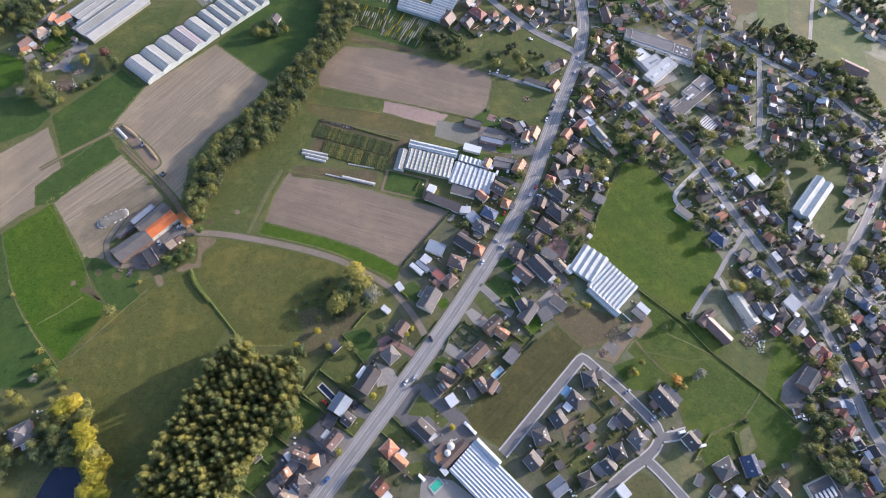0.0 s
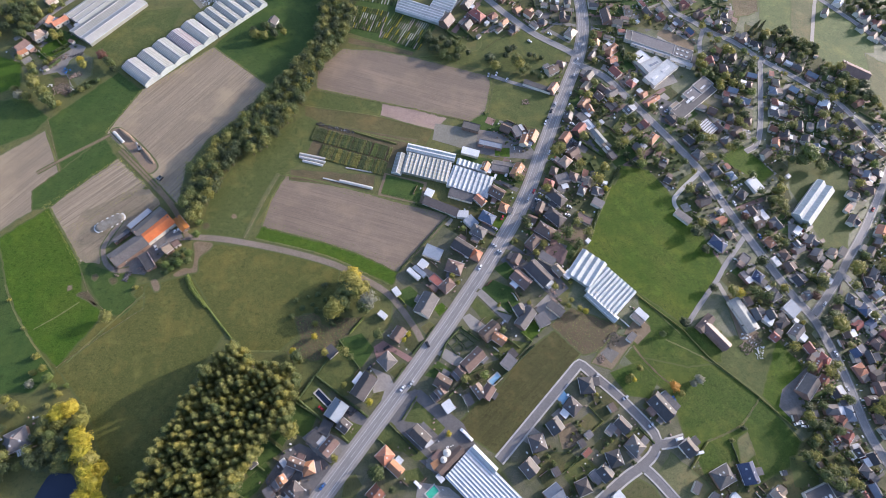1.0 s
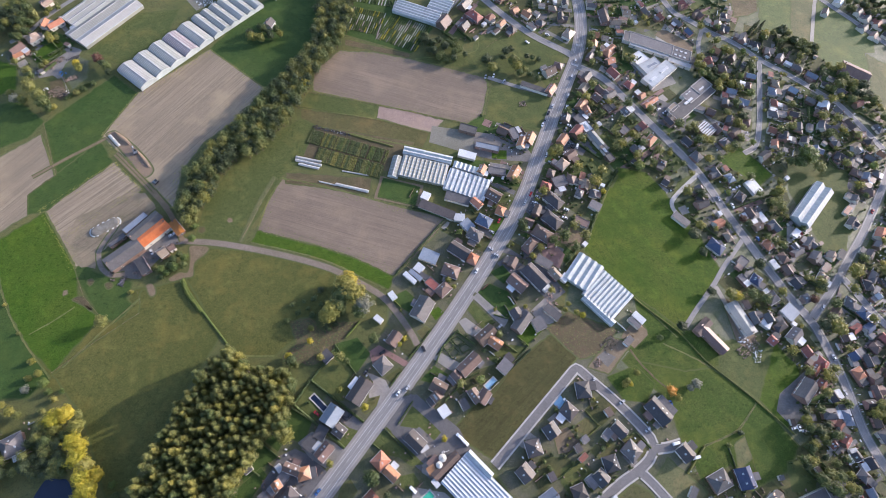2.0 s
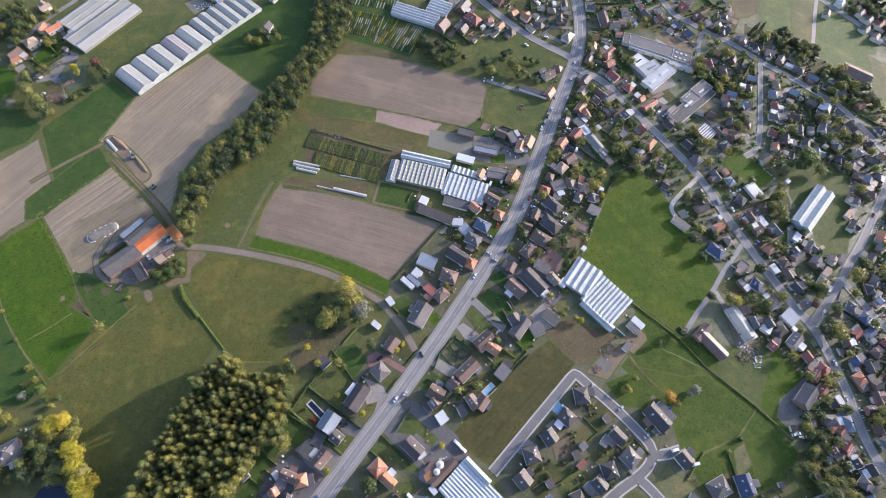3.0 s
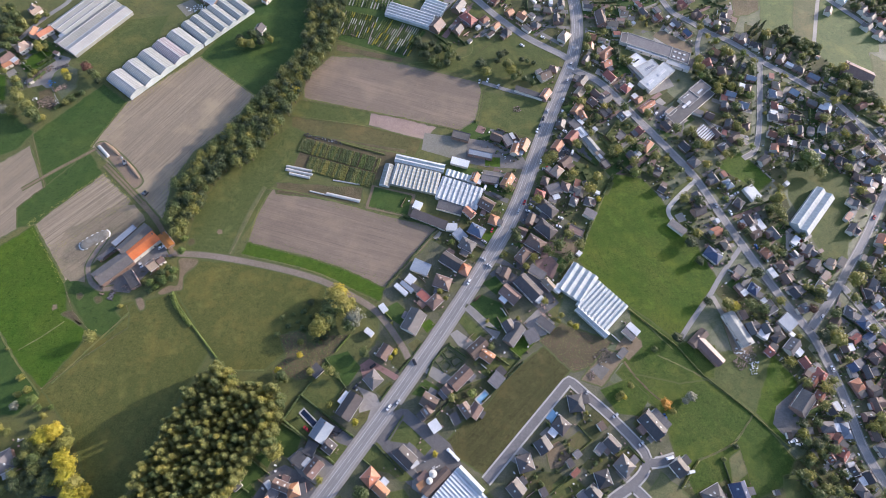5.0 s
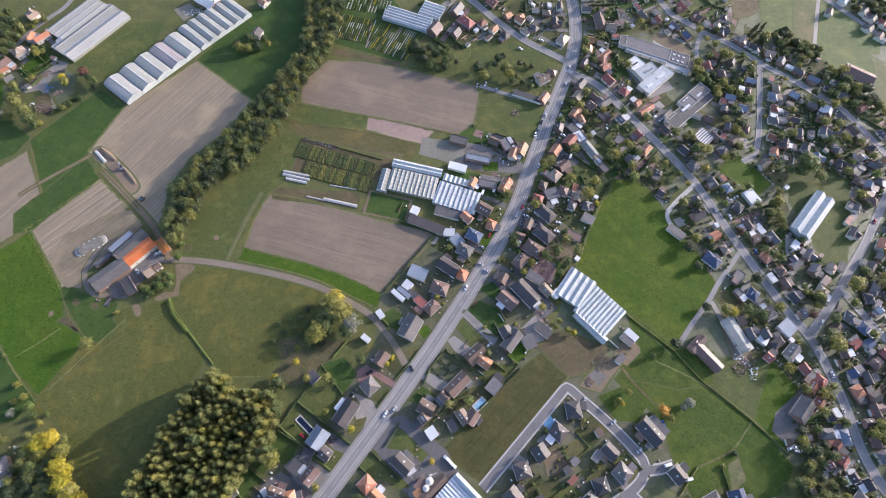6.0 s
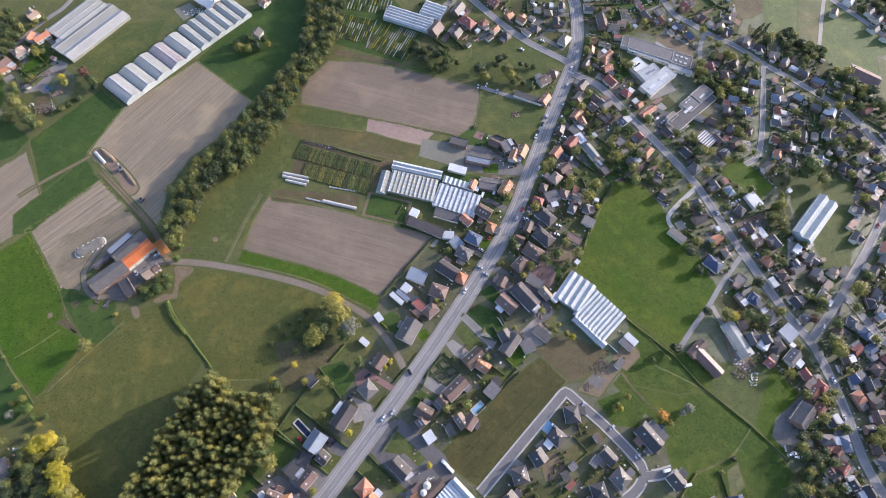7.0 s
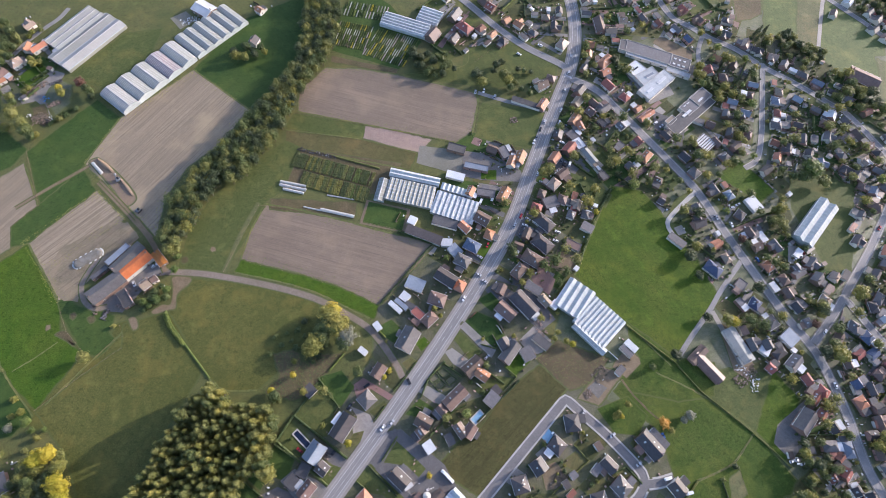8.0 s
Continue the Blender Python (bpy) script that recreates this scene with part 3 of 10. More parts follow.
class Thicket:
    """Many trees as one object: for what is too many to count."""

    def __init__(self):
        self.v, self.f, self.s, self.mats, self.n = [], [], [], [], 0

    def add(self, x, y, h, form, leaf, wide):
        count[0] += 1
        i = count[0]
        m = Matrix.LocRotScale((x, y, 0), Euler((0, 0, i * 2.4)), (h * wide, h * wide * (0.9 + 0.2 * ((i * 0.37) % 1)), h))
        mm = np.array(m)
        for me in (crown_mesh(form, leaf, i % 4), trunk_mesh()):
            co = np.empty(len(me.vertices) * 3, np.float32)
            me.vertices.foreach_get("co", co)
            self.v.append(co.reshape(-1, 3) @ mm[:3, :3].T + mm[:3, 3])
            nm = me.materials[0].name
            if nm not in self.mats:
                self.mats.append(nm)
            for p in me.polygons:
                self.f.append([k + self.n for k in p.vertices])
                self.s.append(self.mats.index(nm))
            self.n += len(co) // 3

    def done(self, name, label):
        if self.f:
            me = mesh_from(name, np.concatenate(self.v).tolist(), self.f, self.mats, self.s)
            tagged(new(name, me), label, "trees", "", "stuff")


def wood(poly, spacing, h, form, leaves, wide=1.0, turn=0.0, jitter=0.3, group="", where="in a dense wood", free=False, seed=1, own=True):
    """Trees in rough rows over an outline."""
    r = random.Random(seed)
    cx, cy = sum(p[0] for p in poly) / len(poly), sum(p[1] for p in poly) / len(poly)
    R = max(math.dist(p, (cx, cy)) for p in poly)
    n = int(R / spacing) + 1
    many = Thicket()
    c, s = math.cos(radians(turn)), math.sin(radians(turn))
    for i in range(-n, n + 1):
        for j in range(-n, n + 1):
            u = (i + (r.random() - 0.5) * 2 * jitter) * spacing
            w = (j + (r.random() - 0.5) * 2 * jitter) * spacing
            x, y = cx + u * c - w * s, cy + u * s + w * c
            lf = r.choice(leaves)
            hh = h * (0.78 + 0.4 * r.random())
            if inside(x, y, poly) and (not free or clear_of(x, y, hh * 0.2)):
                ww = wide * (0.85 + 0.3 * r.random())
                if own is True or (own and y > own):
                    tree(x, y, hh, form, lf, ww, group, where)
                else:
                    many.add(x, y, hh, form, lf, ww)
    many.done("thicket", f"trees {where}")


HEDGED = []     # places along hedges, so that neighbours share one


def strip_hedge(v, f, x0, y0, x1, y1, h, w, r):
    """A clipped hedge as an uneven strip, with loose leaves on it."""
    d = math.dist((x0, y0), (x1, y1))
    n = max(2, int(d / 0.9))
    ux, uy = (x1 - x0) / d, (y1 - y0) / d
    i0 = len(v)
    for k in range(n + 1):
        s = d * k / n + (r.random() - 0.5) * 0.4
        lift = h * (0.7 + 0.5 * r.random())
        for e, z in ((-0.5, 0), (-0.48, 0.7), (-0.15, 1), (0.2, 1), (0.5, 0.65), (0.5, 0)):
            e = e * w * (0.7 + 0.55 * r.random())
            v.append((x0 + ux * s - uy * e, y0 + uy * s + ux * e, z * lift))
    for k in range(n):
        for q in range(5):
            a = i0 + k * 6 + q
            f.append((a, a + 6, a + 7, a + 1))
    f.append(tuple(range(i0, i0 + 6)))
    f.append(tuple(range(i0 + n * 6 + 5, i0 + n * 6 - 1, -1)))
    big = 0.55 if w < 1.5 else 0.8
    for k in range(int(n * (7 if w < 1.5 else 30))):
        s, e = d * r.random(), (r.random() - 0.5) * w * (1.15 if w < 1.5 else 1.6)
        z = h * (0.75 + 0.4 * r.random()) * (1 - (e / w) ** 2)
        c = Vector((x0 + ux * s - uy * e, y0 + uy * s + ux * e, z))
        a, b = Vector((r.random() - .5, r.random() - .5, r.random() - .5)) * big, Vector((r.random() - .5, r.random() - .5, (r.random() - .5) * 0.6)) * big
        i = len(v)
        v += [tuple(c - a), tuple(c - b), tuple(c + a), tuple(c + b)]
        f.append((i, i + 1, i + 2, i + 3))


def hedge(x0, y0, x1, y1, h=1.6, w=1.1, leaf="hedge", joined=None):
    r = random.Random(int(x0 * 13 + y1 * 7))
    if joined is not None:
        strip_hedge(*joined[1:], x0, y0, x1, y1, h, w, r)
        return None
    k = int(math.dist((x0, y0), (x1, y1)) / 3) + 1
    HEDGED.extend((x0 + (x1 - x0) * q / k, y0 + (y1 - y0) * q / k) for q in range(k + 1))
    v, f = [], []
    strip_hedge(v, f, 0, 0, x1 - x0, y1 - y0, h, w * 1.15, r)
    ob = new("hedge", mesh_from("hedge", v, f, ["leaf_" + leaf]))
    ob.matrix_basis = pose(x0, y0, 0)
    return tagged(ob, "clipped green hedge along a garden edge" if leaf == "hedge" else "loose hedge row of shrubs along a field or fence line", "hedge")


def fence(pts, h=1.1, gap=5.0, posts=True):
    t = thing("fence", *pts[0], label="wire field fence on grey timber posts in grass", category="fence")
    b = Build()
    inv = t.matrix_basis.inverted()
    for p, q in zip(pts, pts[1:]):
        d = math.dist(p, q)
        n = max(1, int(d / gap))
        ux, uy = (q[0] - p[0]) / d, (q[1] - p[1]) / d
        for k in range(n + 1):
            post = part("post", POST, t, pose(p[0] + ux * d * k / n - pts[0][0], p[1] + uy * d * k / n - pts[0][1], 0))
        for z in (0.5, 0.95):
            o = Vector((-uy, ux, 0)) * 0.03
            A, B = Vector((p[0] - pts[0][0], p[1] - pts[0][1], z)), Vector((q[0] - pts[0][0], q[1] - pts[0][1], z))
            b.face([A - o, B - o, B + o, A + o])
            b.face([A, B, B + Vector((0, 0, 0.05)), A + Vector((0, 0, 0.05))])
    part("wire", b.mesh("wire", "timber"), t)
    return t


_b = Build()
_b.box(-0.09, 0.09, -0.09, 0.09, 0, 1.25)
POST = _b.mesh("post", "timber")

# ---- buildings ----
_b = Build()
for _x0, _x1, _z0, _z1 in ((-0.65, 0.65, -0.7, -0.6), (-0.65, 0.65, 0.6, 0.7), (-0.65, -0.55, -0.6, 0.6), (0.55, 0.65, -0.6, 0.6)):
    _b.box(_x0, _x1, -0.06, 0.1, _z0, _z1, 0)
_b.box(-0.55, 0.55, -0.02, 0.05, -0.6, 0.6, 1)
WINDOW = _b.mesh("window", "window_frame", "glass_dark")
_b = Build()
_b.box(-0.5, 0.5, -0.05, 0.1, 0, 2.1, 0)
DOOR = _b.mesh("door", "door_paint")
_b = Build()
_b.box(-0.45, 0.45, -0.6, 0.6, 0, 0.12, 0)
_b.box(-0.36, 0.36, -0.5, 0.5, 0.1, 0.14, 1)
SKYLIGHT = _b.mesh("skylight", "window_frame", "skylight_glass")
_b = Build()
_b.box(-0.4, 0.4, -0.3, 0.3, -1.2, 1.2, 0)
_b.box(-0.47, 0.47, -0.37, 0.37, 1.05, 1.22, 1)
_b.box(-0.15, 0.15, -0.15, 0.15, 1.2, 1.5, 1)
CHIMNEY = _b.mesh("chimney", "brick_wall", "felt")
_b = Build()
_b.box(-1.5, 1.5, -0.05, 0.08, 0, 2.2, 0)
for _k in range(4):
    _b.box(-1.5, 1.5, 0.08, 0.1, 0.1 + _k * 0.55, 0.5 + _k * 0.55, 0)
GARAGE_DOOR = _b.mesh("garage_door", "window_frame")
_b = Build()
_b.box(-0.8, 0.8, -0.5, 0.5, 0, 0.12, 0)
SOLAR = _b.mesh("solar_panel", "glass_dark")

WALLS = {"brick_wall": "red brick", "pale_wall": "pale rendered"}
ROOFWORDS = {"orange": "bright orange tiled", "red": "dark red tiled", "brown": "brown tiled", "tan": "tan tiled", "dark": "dark slate", "black": "black tiled",
             "grey": "grey tiled", "blue": "blue-black tiled", "bluegrey": "blue-grey metal", "white": "white sheet", "rust": "rust-orange sheet", "felt": "grey felt", "felt2": "grey corrugated", "zinc": "pale zinc sheet", "fibre": "weathered grey sheet"}


def house(x, y, a, L, W, roof="gable", tile="brown", eave=4.6, pitch=38.0, wall="brick_wall", near=True, name="house", sky=0, panels=0, lights=(), lit="roof_white"):
    """A house with its ridge along its own x axis."""
    if name == "house" and (not near or eave < 2.9):
        L, W = L * 0.9, W * 0.9
    FOOT.append((x, y, 0.5 * max(L, W)))
    r = random.Random(int(x * 31 + y * 17))
    word = {"gable": "pitched", "hip": "hipped", "flat": "flat"}[roof]
    t = thing(name, x, y, a, 0, f"{WALLS[wall]} {name.replace('_', ' ')} with {word} {ROOFWORDS[tile]} roof", "house" if name == "house" else "building")
    hx, hy = L / 2, W / 2
    rise = hy * math.tan(radians(pitch))
    ov = 0.45
    if roof == "flat":
        b = Build()
        b.box(-hx, hx, -hy, hy, 0, eave)
        part("wall", b.mesh("wall", wall), t)
        b = Build()
        top = "felt" if tile in ("felt", "dark") else "roof_" + tile
        b.box(-hx + 0.3, hx - 0.3, -hy + 0.3, hy - 0.3, eave, eave + 0.12)
        cover = part("roof", b.mesh("roof", top), t)
        b = Build()
        for q in ((-hx - .05, hx + .05, -hy - .05, -hy + .3), (-hx - .05, hx + .05, hy - .3, hy + .05), (-hx - .05, -hx + .3, -hy + .3, hy - .3), (hx - .3, hx + .05, -hy + .3, hy - .3)):
            b.box(*q, eave - 0.15, eave + 0.4)
        part("parapet", b.mesh("parapet", "felt" if name in ("barn", "farm_shed", "house", "workshop") else "kerb_concrete"), cover)
        for u0, u1, v0, v1 in lights:       # raised strips of roof glazing, in halves of the roof's size
            b = Build()
            b.box(u0 * hx, u1 * hx, v0 * hy, v1 * hy, eave + 0.1, eave + 0.5)
            b.sheet([(u0 * hx + .1, v0 * hy + .1, eave + .56), (u1 * hx - .1, v0 * hy + .1, eave + .56), (u1 * hx - .1, v1 * hy - .1, eave + .56), (u0 * hx + .1, v1 * hy - .1, eave + .56)], 0.08, 1)
            part("roof_light", b.mesh("roof_light", "window_frame", lit), cover, label="raised strip of pale roof glazing")
        slope = None
    else:
        hip = min(hx - 0.6, hy * 0.95) if roof == "hip" else 0
        b = Build()
        b.box(-hx, hx, -hy, hy, 0, eave)
        if not hip:
            for sx in (-1, 1):
                e = sx * (hx - 0.3)
                b.face([(e, -hy, eave), (e, hy, eave), (e, 0, eave + rise)] if sx > 0 else [(e, hy, eave), (e, -hy, eave), (e, 0, eave + rise)])
                e = sx * hx
                b.face([(e, -hy, eave), (e, hy, eave), (e, 0, eave + rise - 0.02)] if sx > 0 else [(e, hy, eave), (e, -hy, eave), (e, 0, eave + rise - 0.02)])
        part("wall", b.mesh("wall", wall), t)
        b = Build()
        k = rise / hy
        zl = eave - ov * k + 0.25
        zr = eave + rise + 0.25
        xe, ye, xr = hx + ov, hy + ov, (hx - hip) if hip else hx + ov
        b.sheet([(-xe, -ye, zl), (xe, -ye, zl), (xr, 0, zr), (-xr, 0, zr)], 0.22)
        b.sheet([(xe, ye, zl), (-xe, ye, zl), (-xr, 0, zr), (xr, 0, zr)], 0.22)
        if hip:
            b.sheet([(xe, -ye, zl), (xe, ye, zl), (xr, 0, zr)], 0.22)
            b.sheet([(-xe, ye, zl), (-xe, -ye, zl), (-xr, 0, zr)], 0.22)
        cover = part("roof", b.mesh("roof", "roof_" + tile), t)
        b = Build()
        b.box(-xr, xr, -0.16, 0.16, zr - 0.1, zr + 0.1)
        if near:
            part("ridge", b.mesh("ridge", "roof_" + tile), cover)
        b = Build()
        for sy in (-1, 1):
            b.box(-xe, xe, min(sy * ye, sy * (ye + .16)), max(sy * ye, sy * (ye + .16)), zl - 0.16, zl - 0.02)
        if near:
            part("gutter", b.mesh("gutter", "white_bar"), cover)
        part("chimney", CHIMNEY, cover, pose(r.choice((-1, 1)) * max(0.0, xr - 1.2), 0.5, zr + 0.1))

        def slope(u, w, side, lift=0.3):
            """The place and lean at u along the ridge, w of the way down the slope."""
            ang = math.degrees(math.atan(k))
            return pose(u, side * hy * w, eave + rise * (1 - w) + lift, -side * ang, 0, 0)
        for i in range(sky):
            side = r.choice((-1, 1))
            part("skylight", SKYLIGHT, cover, slope((i + 0.5) / sky * L * 0.7 - L * 0.35, 0.45, side))
        for i in range(panels):
            part("solar_panel", SOLAR, cover, slope(-panels * 0.42 + (i // 2) * 1.7, 0.35 if i % 2 else 0.55, -1, 0.34))
    if name == "house" and r.random() < (0.6 if near else 0.4):      # low rear extension
        q, side, el, ew = (r.random() - 0.5) * max(0.5, L - 5), r.choice((-1, 1)), 4 + 2 * r.random(), 3 + 2 * r.random()
        b = Build()
        y0 = side * (hy + 0.02)
        y1 = y0 + side * ew
        b.box(q - el / 2, q + el / 2, min(y0, y1), max(y0, y1), 0, 2.8)
        low = part("extension", b.mesh("extension", wall), t)
        b = Build()
        b.box(q - el / 2 - 0.15, q + el / 2 + 0.15, min(y0, y1 + side * 0.15), max(y0, y1 + side * 0.15), 2.8, 3.0)
        part("extension_roof", b.mesh("extension_roof", r.choice(("felt", "felt", "roof_white", "roof_brown"))), low)
    if name == "house" and roof == "gable" and not near and L > 7.5 and r.random() < 0.5:      # cross wing
        side, ww, wl = r.choice((-1, 1)), 0.3 * L, hy + 2.2 + 1.5 * r.random()
        u = r.choice((-1, 1)) * (hx - ww - 0.3)
        top = min(rise * 0.85, ww * math.tan(radians(pitch)))
        b = Build()
        y0, y1 = side * (hy - 0.5), side * wl
        b.box(u - ww, u + ww, min(y0, y1), max(y0, y1), 0, eave - 0.1)
        b.face([(u - ww, y1, eave - 0.1), (u + ww, y1, eave - 0.1), (u, y1, eave - 0.1 + top)])
        wing = part("wing", b.mesh("wing", wall), t)
        b = Build()
        z, y1 = eave + 0.12, side * (wl + 0.35)
        for e in (-1, 1):
            q = [(u + e * (ww + 0.3), 0, z - 0.25), (u + e * (ww + 0.3), y1, z - 0.25), (u, y1, z + top), (u, 0, z + top)]
            b.sheet(q if e * side > 0 else q[::-1], 0.2)
        part("wing_roof", b.mesh("wing_roof", "roof_" + tile), wing)
    # openings in the walls
    rowsz = (1.6,) if eave < 4.2 else (1.6, 4.1 if eave > 4.9 else 3.6)
    n = max(1, int(L / (3.6 if near else 9)))
    for sy in (-1, 1) if near else (-1,):
        for i in range(n):
            u = (i + 0.5) / n * L - hx
            if sy < 0 and i == n // 2:
                part("door", DOOR, t, pose(u, sy * (hy + 0.02), 0, 0, 0, 0 if sy > 0 else 180))
                continue
            for z in rowsz[:1]:
                part("window", WINDOW, t, pose(u, sy * (hy + 0.02), z, 0, 0, 0 if sy > 0 else 180))
    for sx in (-1, 1):
        if near and sx > 0:
            part("window", WINDOW, t, pose(sx * (hx + 0.02), 0, rowsz[-1], 0, 0, -90 * sx))
    return t


def shed(x, y, a, L, W, tile="felt", eave=2.6, wall="pale_wall", name="garage"):
    """A low garage, shed or annexe with a flat roof and an edge trim."""
    FOOT.append((x, y, 0.5 * max(L, W)))
    t = thing(name, x, y, a, 0, f"low {name.replace('_', ' ')} with flat {ROOFWORDS[tile]} roof", "shed")
    hx, hy = L / 2, W / 2
    b = Build()
    b.box(-hx, hx, -hy, hy, 0, eave)
    part("wall", b.mesh("wall", wall), t)
    b = Build()
    b.sheet([(-hx - .15, -hy - .15, eave + .12), (hx + .15, -hy - .15, eave + .12), (hx + .15, hy + .15, eave + .3), (-hx - .15, hy + .15, eave + .3)], 0.2)
    part("roof", b.mesh("roof", "felt" if tile == "felt" else "roof_" + tile), t)
    if L > 4:
        part("garage_door", GARAGE_DOOR, t, pose(-hx - 0.03, 0, 0, 0, 0, 90))
    return t


def glasshouse(x, y, a, bays, bay, length, eave=3.0, rise=1.2, glaze="white_glazing", arched=False, bars=3.0, name="greenhouse", label="", darks=()):
    """Bays side by side along x, each with its ridge along y."""
    FOOT.append((x, y, 0.5 * max(bays * bay, length)))
    t = thing(name, x, y, a, 0, label or f"multi-bay greenhouse with {glaze.replace('_', ' ')} and white bars", "greenhouse")
    W = bays * bay
    hy = length / 2
    if arched:
        prof = [(-bay / 2, 0), (-bay * 0.45, rise * 0.38), (-bay * 0.29, rise * 0.7), (0, rise), (bay * 0.29, rise * 0.7), (bay * 0.45, rise * 0.38), (bay / 2, 0)]
    else:
        prof = [(-bay / 2, 0), (0, rise), (bay / 2, 0)]
    metas = {}
    for g in {glaze, *dict(darks).values()}:
        b = Build()
        for (u0, z0), (u1, z1) in zip(prof, prof[1:]):
            b.sheet([(u0, -hy, eave + z0), (u1, -hy, eave + z1), (u1, hy, eave + z1), (u0, hy, eave + z0)], 0.06, 0)
        n = max(2, int(length / bars))
        for k in range(n + 1):
            v = -hy + k * length / n
            for (u0, z0), (u1, z1) in zip(prof, prof[1:]):
                b.sheet([(u0, v - 0.11, eave + z0 + .1), (u1, v - 0.11, eave + z1 + .1), (u1, v + 0.11, eave + z1 + .1), (u0, v + 0.11, eave + z0 + .1)], 0.08, 1)
        for e in ((0.3 if arched else 0.14),):
            b.box(-e, e, -hy, hy, eave + rise - 0.02, eave + rise + 0.16, 1)
        metas[g] = b.mesh("roof_bay", g, "white_bar")
    b = Build()
    b.prism([(-bay / 2, -0.05), (bay / 2, -0.05), (bay / 2, 0.05), (-bay / 2, 0.05)], 0, eave)
    for y0 in (0.05, -0.05):
        b.face([(u, y0, eave + z) for u, z in (prof if y0 > 0 else prof[::-1])])
    b.box(-0.08, 0.08, -0.08, 0.08, 0, eave + rise * 0.95, 1)
    b.box(-bay / 2, bay / 2, -0.09, 0.09, eave - 0.1, eave + 0.08, 1)
    gable = b.mesh("gable_wall", "white_glazing" if arched else glaze, "white_bar")
    b = Build()
    b.box(-0.2, 0.2, -hy - 0.2, hy + 0.2, eave - 0.12, eave + 0.1)
    gutter = b.mesh("gutter", "metal_sheet")
    dk = dict(darks)
    for i in range(bays):
        u = -W / 2 + (i + 0.5) * bay
        part("roof_bay", metas[dk.get(i, glaze)], t, pose(u, 0, 0))
        for side in (-1, 1):
            part("gable_wall", gable, t, pose(u, side * (hy - 0.12), 0))
    for i in range(bays + 1):
        part("gutter", gutter, t, pose(-W / 2 + i * bay, 0, 0))
    for side in (-1, 1):
        b = Build()
        u = side * W / 2
        b.box(min(u, u - side * 0.08), max(u, u - side * 0.08), -hy, hy, 0, eave)
        part("side_wall", b.mesh("side_wall", glaze), t)
    return t


def tunnel(x, y, a, L, W, h=1.4, label="long white plastic tunnel on soil"):
    t = thing("plastic_tunnel", x, y, a, 0, label, "tunnel")
    b = Build()
    n = max(3, int(L / 3))
    rings = []
    for i in range(n * 2 + 1):
        u, f = -L / 2 + L * i / (n * 2), 1.0 if i % 2 else 0.95
        rings.append([(u, -W / 2 * f * math.cos(k * math.pi / 8), h * f * math.sin(k * math.pi / 8)) for k in range(9)])
    b.face(rings[0][::-1])
    for A, B in zip(rings, rings[1:]):
        for k in range(8):
            b.face([A[k], B[k], B[k + 1], A[k + 1]])
    b.face(rings[-1])
    part("cover", b.mesh("cover", "white_film"), t)
    b = Build()
    for sy in (-1, 1):
        b.box(-L / 2, L / 2, min(sy * W / 2, sy * (W / 2 + .2)), max(sy * W / 2, sy * (W / 2 + .2)), 0, 0.15)
    part("base_rail", b.mesh("base_rail", "timber"), t)
    return t


def loft(b, rings, slot=0):
    for A, B in zip(rings, rings[1:]):
        n = len(A)
        for k in range(n):
            b.face([A[k], A[(k + 1) % n], B[(k + 1) % n], B[k]], slot)
    b.face(rings[-1], slot)


def storage_tank(x, y, q):
    """A round tank with a shallow cone for a roof and a small cap."""
    t = thing("storage_tank", x, y, 0, 0, "round pale storage tank with a shallow conical roof", "tank")
    ring = [(math.cos(k * math.tau / 20), math.sin(k * math.tau / 20)) for k in range(20)]
    b = Build()
    loft(b, [[(c * q, s * q, z) for c, s in ring] for z in (0, 3.6)])
    part("wall", b.mesh("wall", "pale_wall"), t)
    b = Build()
    loft(b, [[(c * q * f, s * q * f, z) for c, s in ring] for f, z in ((1.06, 3.55), (1.06, 3.75), (0.15, 4.5))])
    top = part("roof", b.mesh("roof", "pale_wall"), t)
    b = Build()
    loft(b, [[(c * 0.3, s * 0.3, z) for c, s in ring] for z in (4.4, 4.8)])
    part("cap", b.mesh("cap", "felt"), top)
    return t


# ---- cars ----
CARS = {}
WHEEL = Build()
for _k in range(10):
    _a0, _a1 = _k * 0.62832, (_k + 1) * 0.62832
    _p, _q = (math.cos(_a0) * 0.33, math.sin(_a0) * 0.33), (math.cos(_a1) * 0.33, math.sin(_a1) * 0.33)
    WHEEL.face([(_p[0], -0.1, _p[1]), (_q[0], -0.1, _q[1]), (_q[0], 0.1, _q[1]), (_p[0], 0.1, _p[1])])
    for _s in (-0.1, 0.1):
        WHEEL.face([(0, _s, 0), (_p[0], _s, _p[1]), (_q[0], _s, _q[1])])
WHEEL = WHEEL.mesh("wheel", "tyre")


